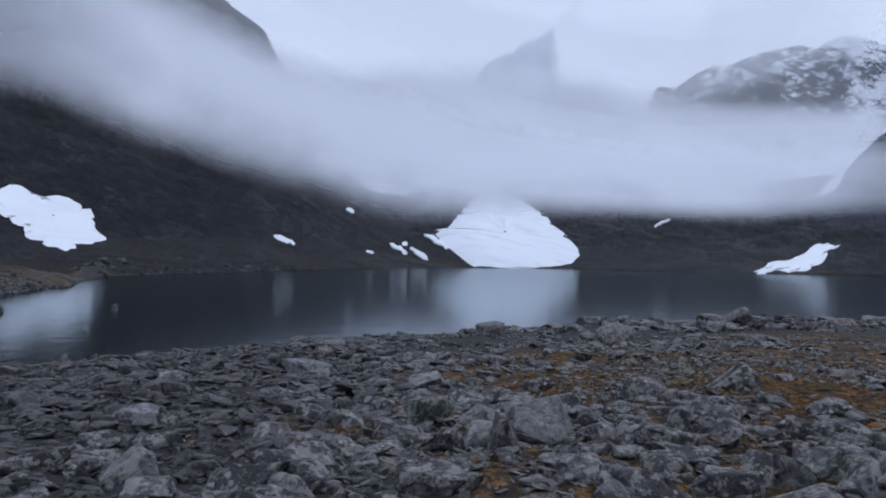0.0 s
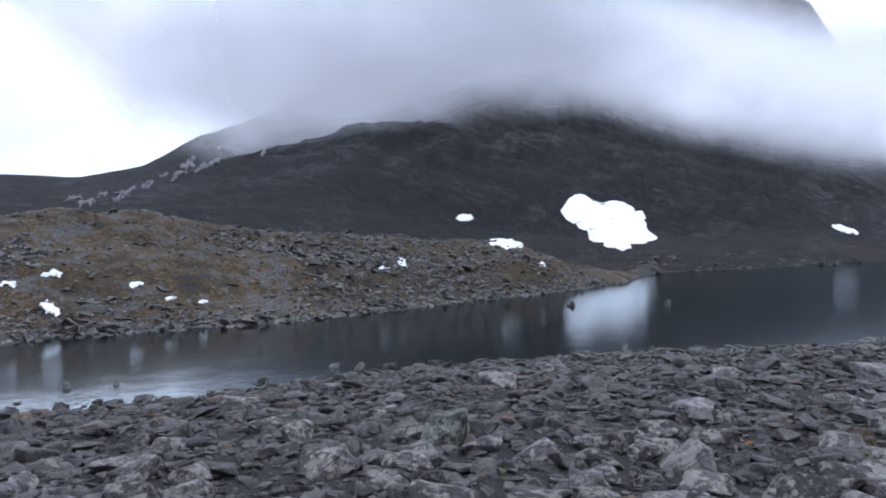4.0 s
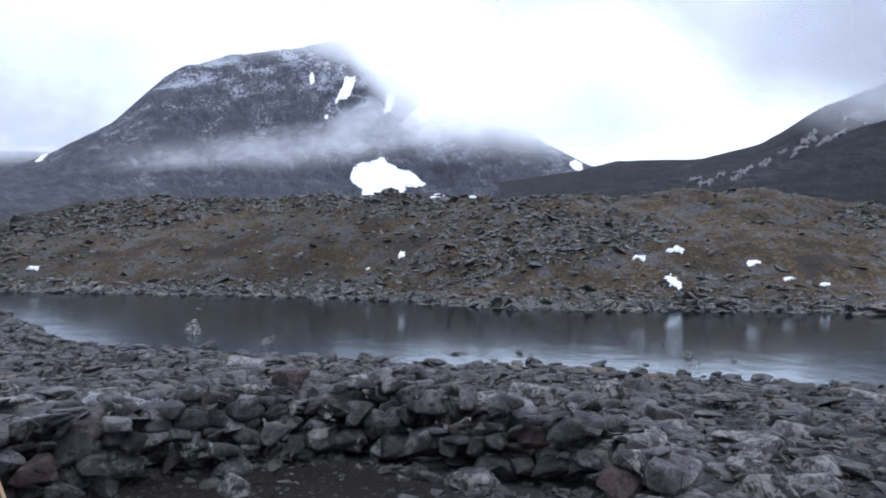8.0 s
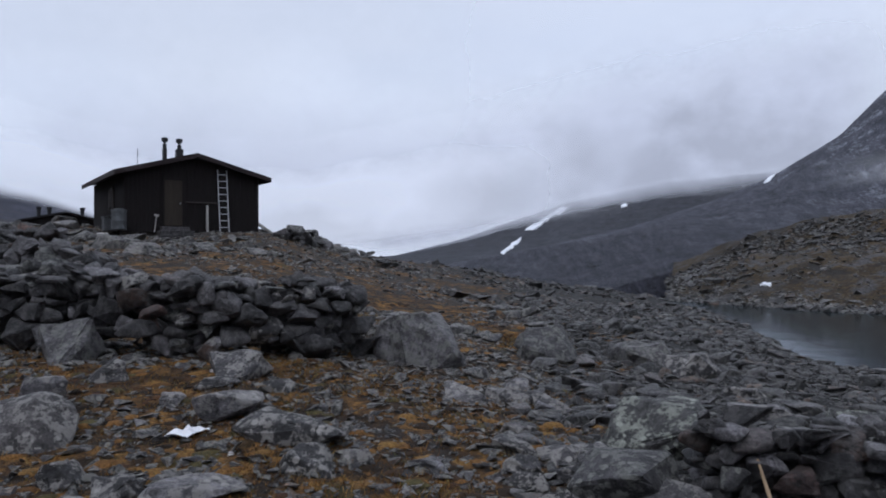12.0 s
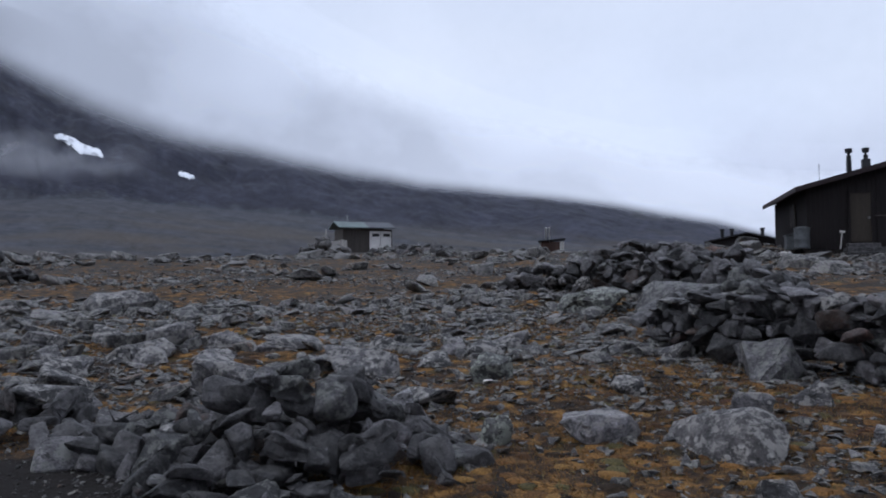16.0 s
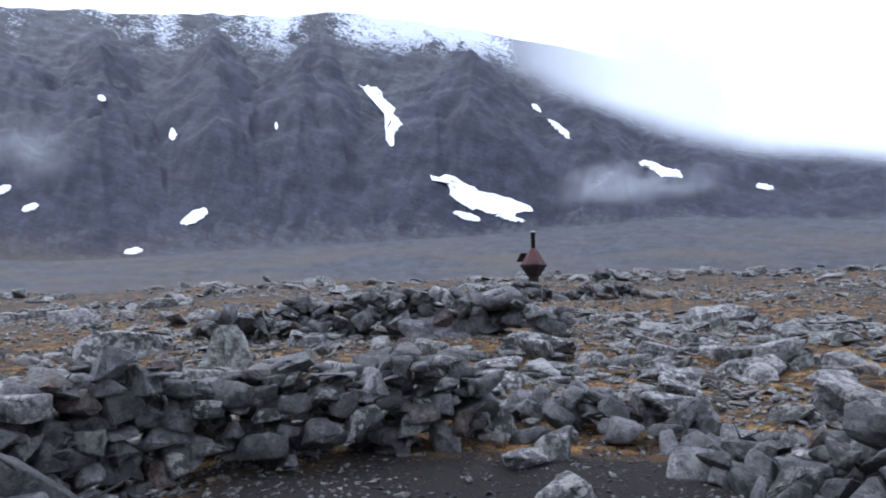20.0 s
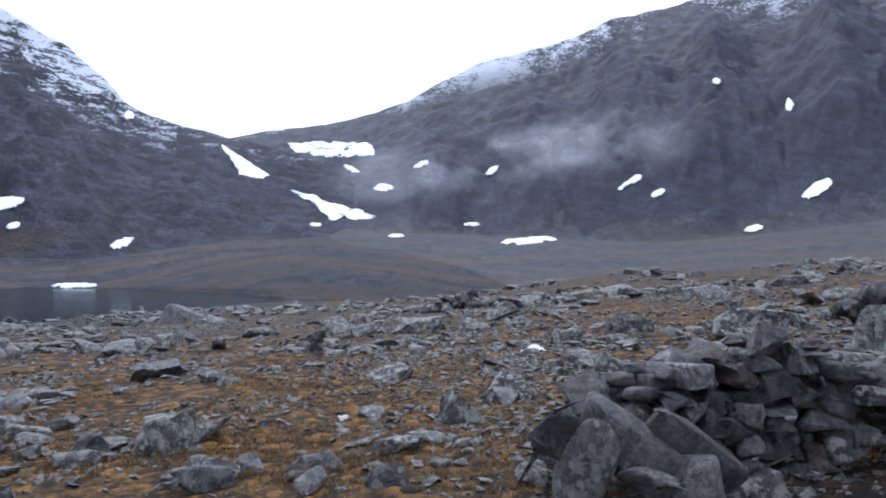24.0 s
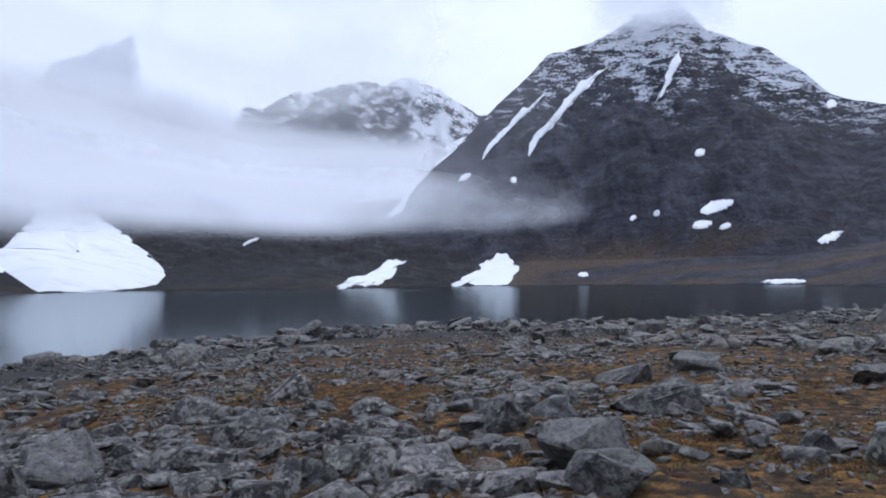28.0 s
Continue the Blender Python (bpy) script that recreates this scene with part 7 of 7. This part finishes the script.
def white_stone(az, r, wide, label="white quartz stone lying in the moss"):
    rng = random.Random(int(az * 10))
    ob = new("quartz_stone", rock_mesh(rng.randrange(len(FINE)), WHITE_STONE))
    at = bearing(az, r)
    ob.matrix_world = Matrix.Translation((at.x, at.y, land_at(at.x, at.y) + wide * 0.12)) @ pose(0, 0, 0, 0, 0, rng.uniform(0, 360)) @ Matrix.Diagonal((wide, wide * 0.7, wide * 0.4, 1))
    tagged(ob, label, "stone", "white stones")


scrap(Vector((-2.42, -5.47, 0)), 0.26, "crumpled white plastic scrap on the moss", 3, tall=0.16)
for az, r, wide in ((206.9, 5.5, 0.07), (38.6, 6.35, 0.10), (75.6, 8.9, 0.17), (175.4, 8.3, 0.20), (205.2, 7.9, 0.10), (187.8, 13.3, 0.28), (246.4, 10.8, 0.09), (250.0, 12.6, 0.09), (353.9, 10.6, 0.10)):
    white_stone(az, r, wide)
scrap(bearing(196.6, 29.6), 0.75, "pale grey tarpaulin heaped beside the hut", 21, PALE_WOOD, 0.22, "tarpaulin", "tarpaulin")
scrap(bearing(89.6, 14.1), 0.40, "white plastic scrap lying on the heath", 8, tall=0.3)
for az, r, wide, mat, label in ((287.6, 4.85, 0.30, RED_STONE, "pinkish stone in front of the wall"), (263.4, 5.9, 0.27, RED_STONE, "rust-red stone lying on the wall"), (108.6, 6.7, 0.24, RED_STONE, "dark red-brown stone standing on the wall")):
    ob = new("stone", rock_mesh(int(az) % len(FINE), mat))
    at = bearing(az, r)
    up = {287.6: 0.12, 263.4: 0.60, 108.6: 0.90}[az]
    ob.matrix_world = Matrix.Translation((at.x, at.y, land_at(at.x, at.y) + up)) @ pose(0, 0, 0, 8, 5, az * 3) @ Matrix.Diagonal((wide, wide * 0.8, wide * 0.7, 1))
    tagged(ob, label, "stone")



def stick():
    foot, tip = bearing(246.2, 4.75), bearing(244.7, 5.05)
    a = Vector((foot.x, foot.y, land_at(foot.x, foot.y) + 0.02))
    b = Vector((tip.x, tip.y, EYE - 1.25))
    d = (b - a)
    bm = lathe(((0.009, 0), (0.012, d.length * 0.3), (0.011, d.length * 0.7), (0.008, d.length)), 8)
    me = bpy.data.meshes.new("stick")
    bm.to_mesh(me)
    bm.free()
    me.materials.append(STICK_WOOD)
    ob = new("stick", me)
    ob.matrix_world = Matrix.Translation(a) @ d.to_track_quat("Z", "Y").to_matrix().to_4x4()
    tagged(ob, "bare light-brown stick leaning on the stone wall", "stick")


stick()
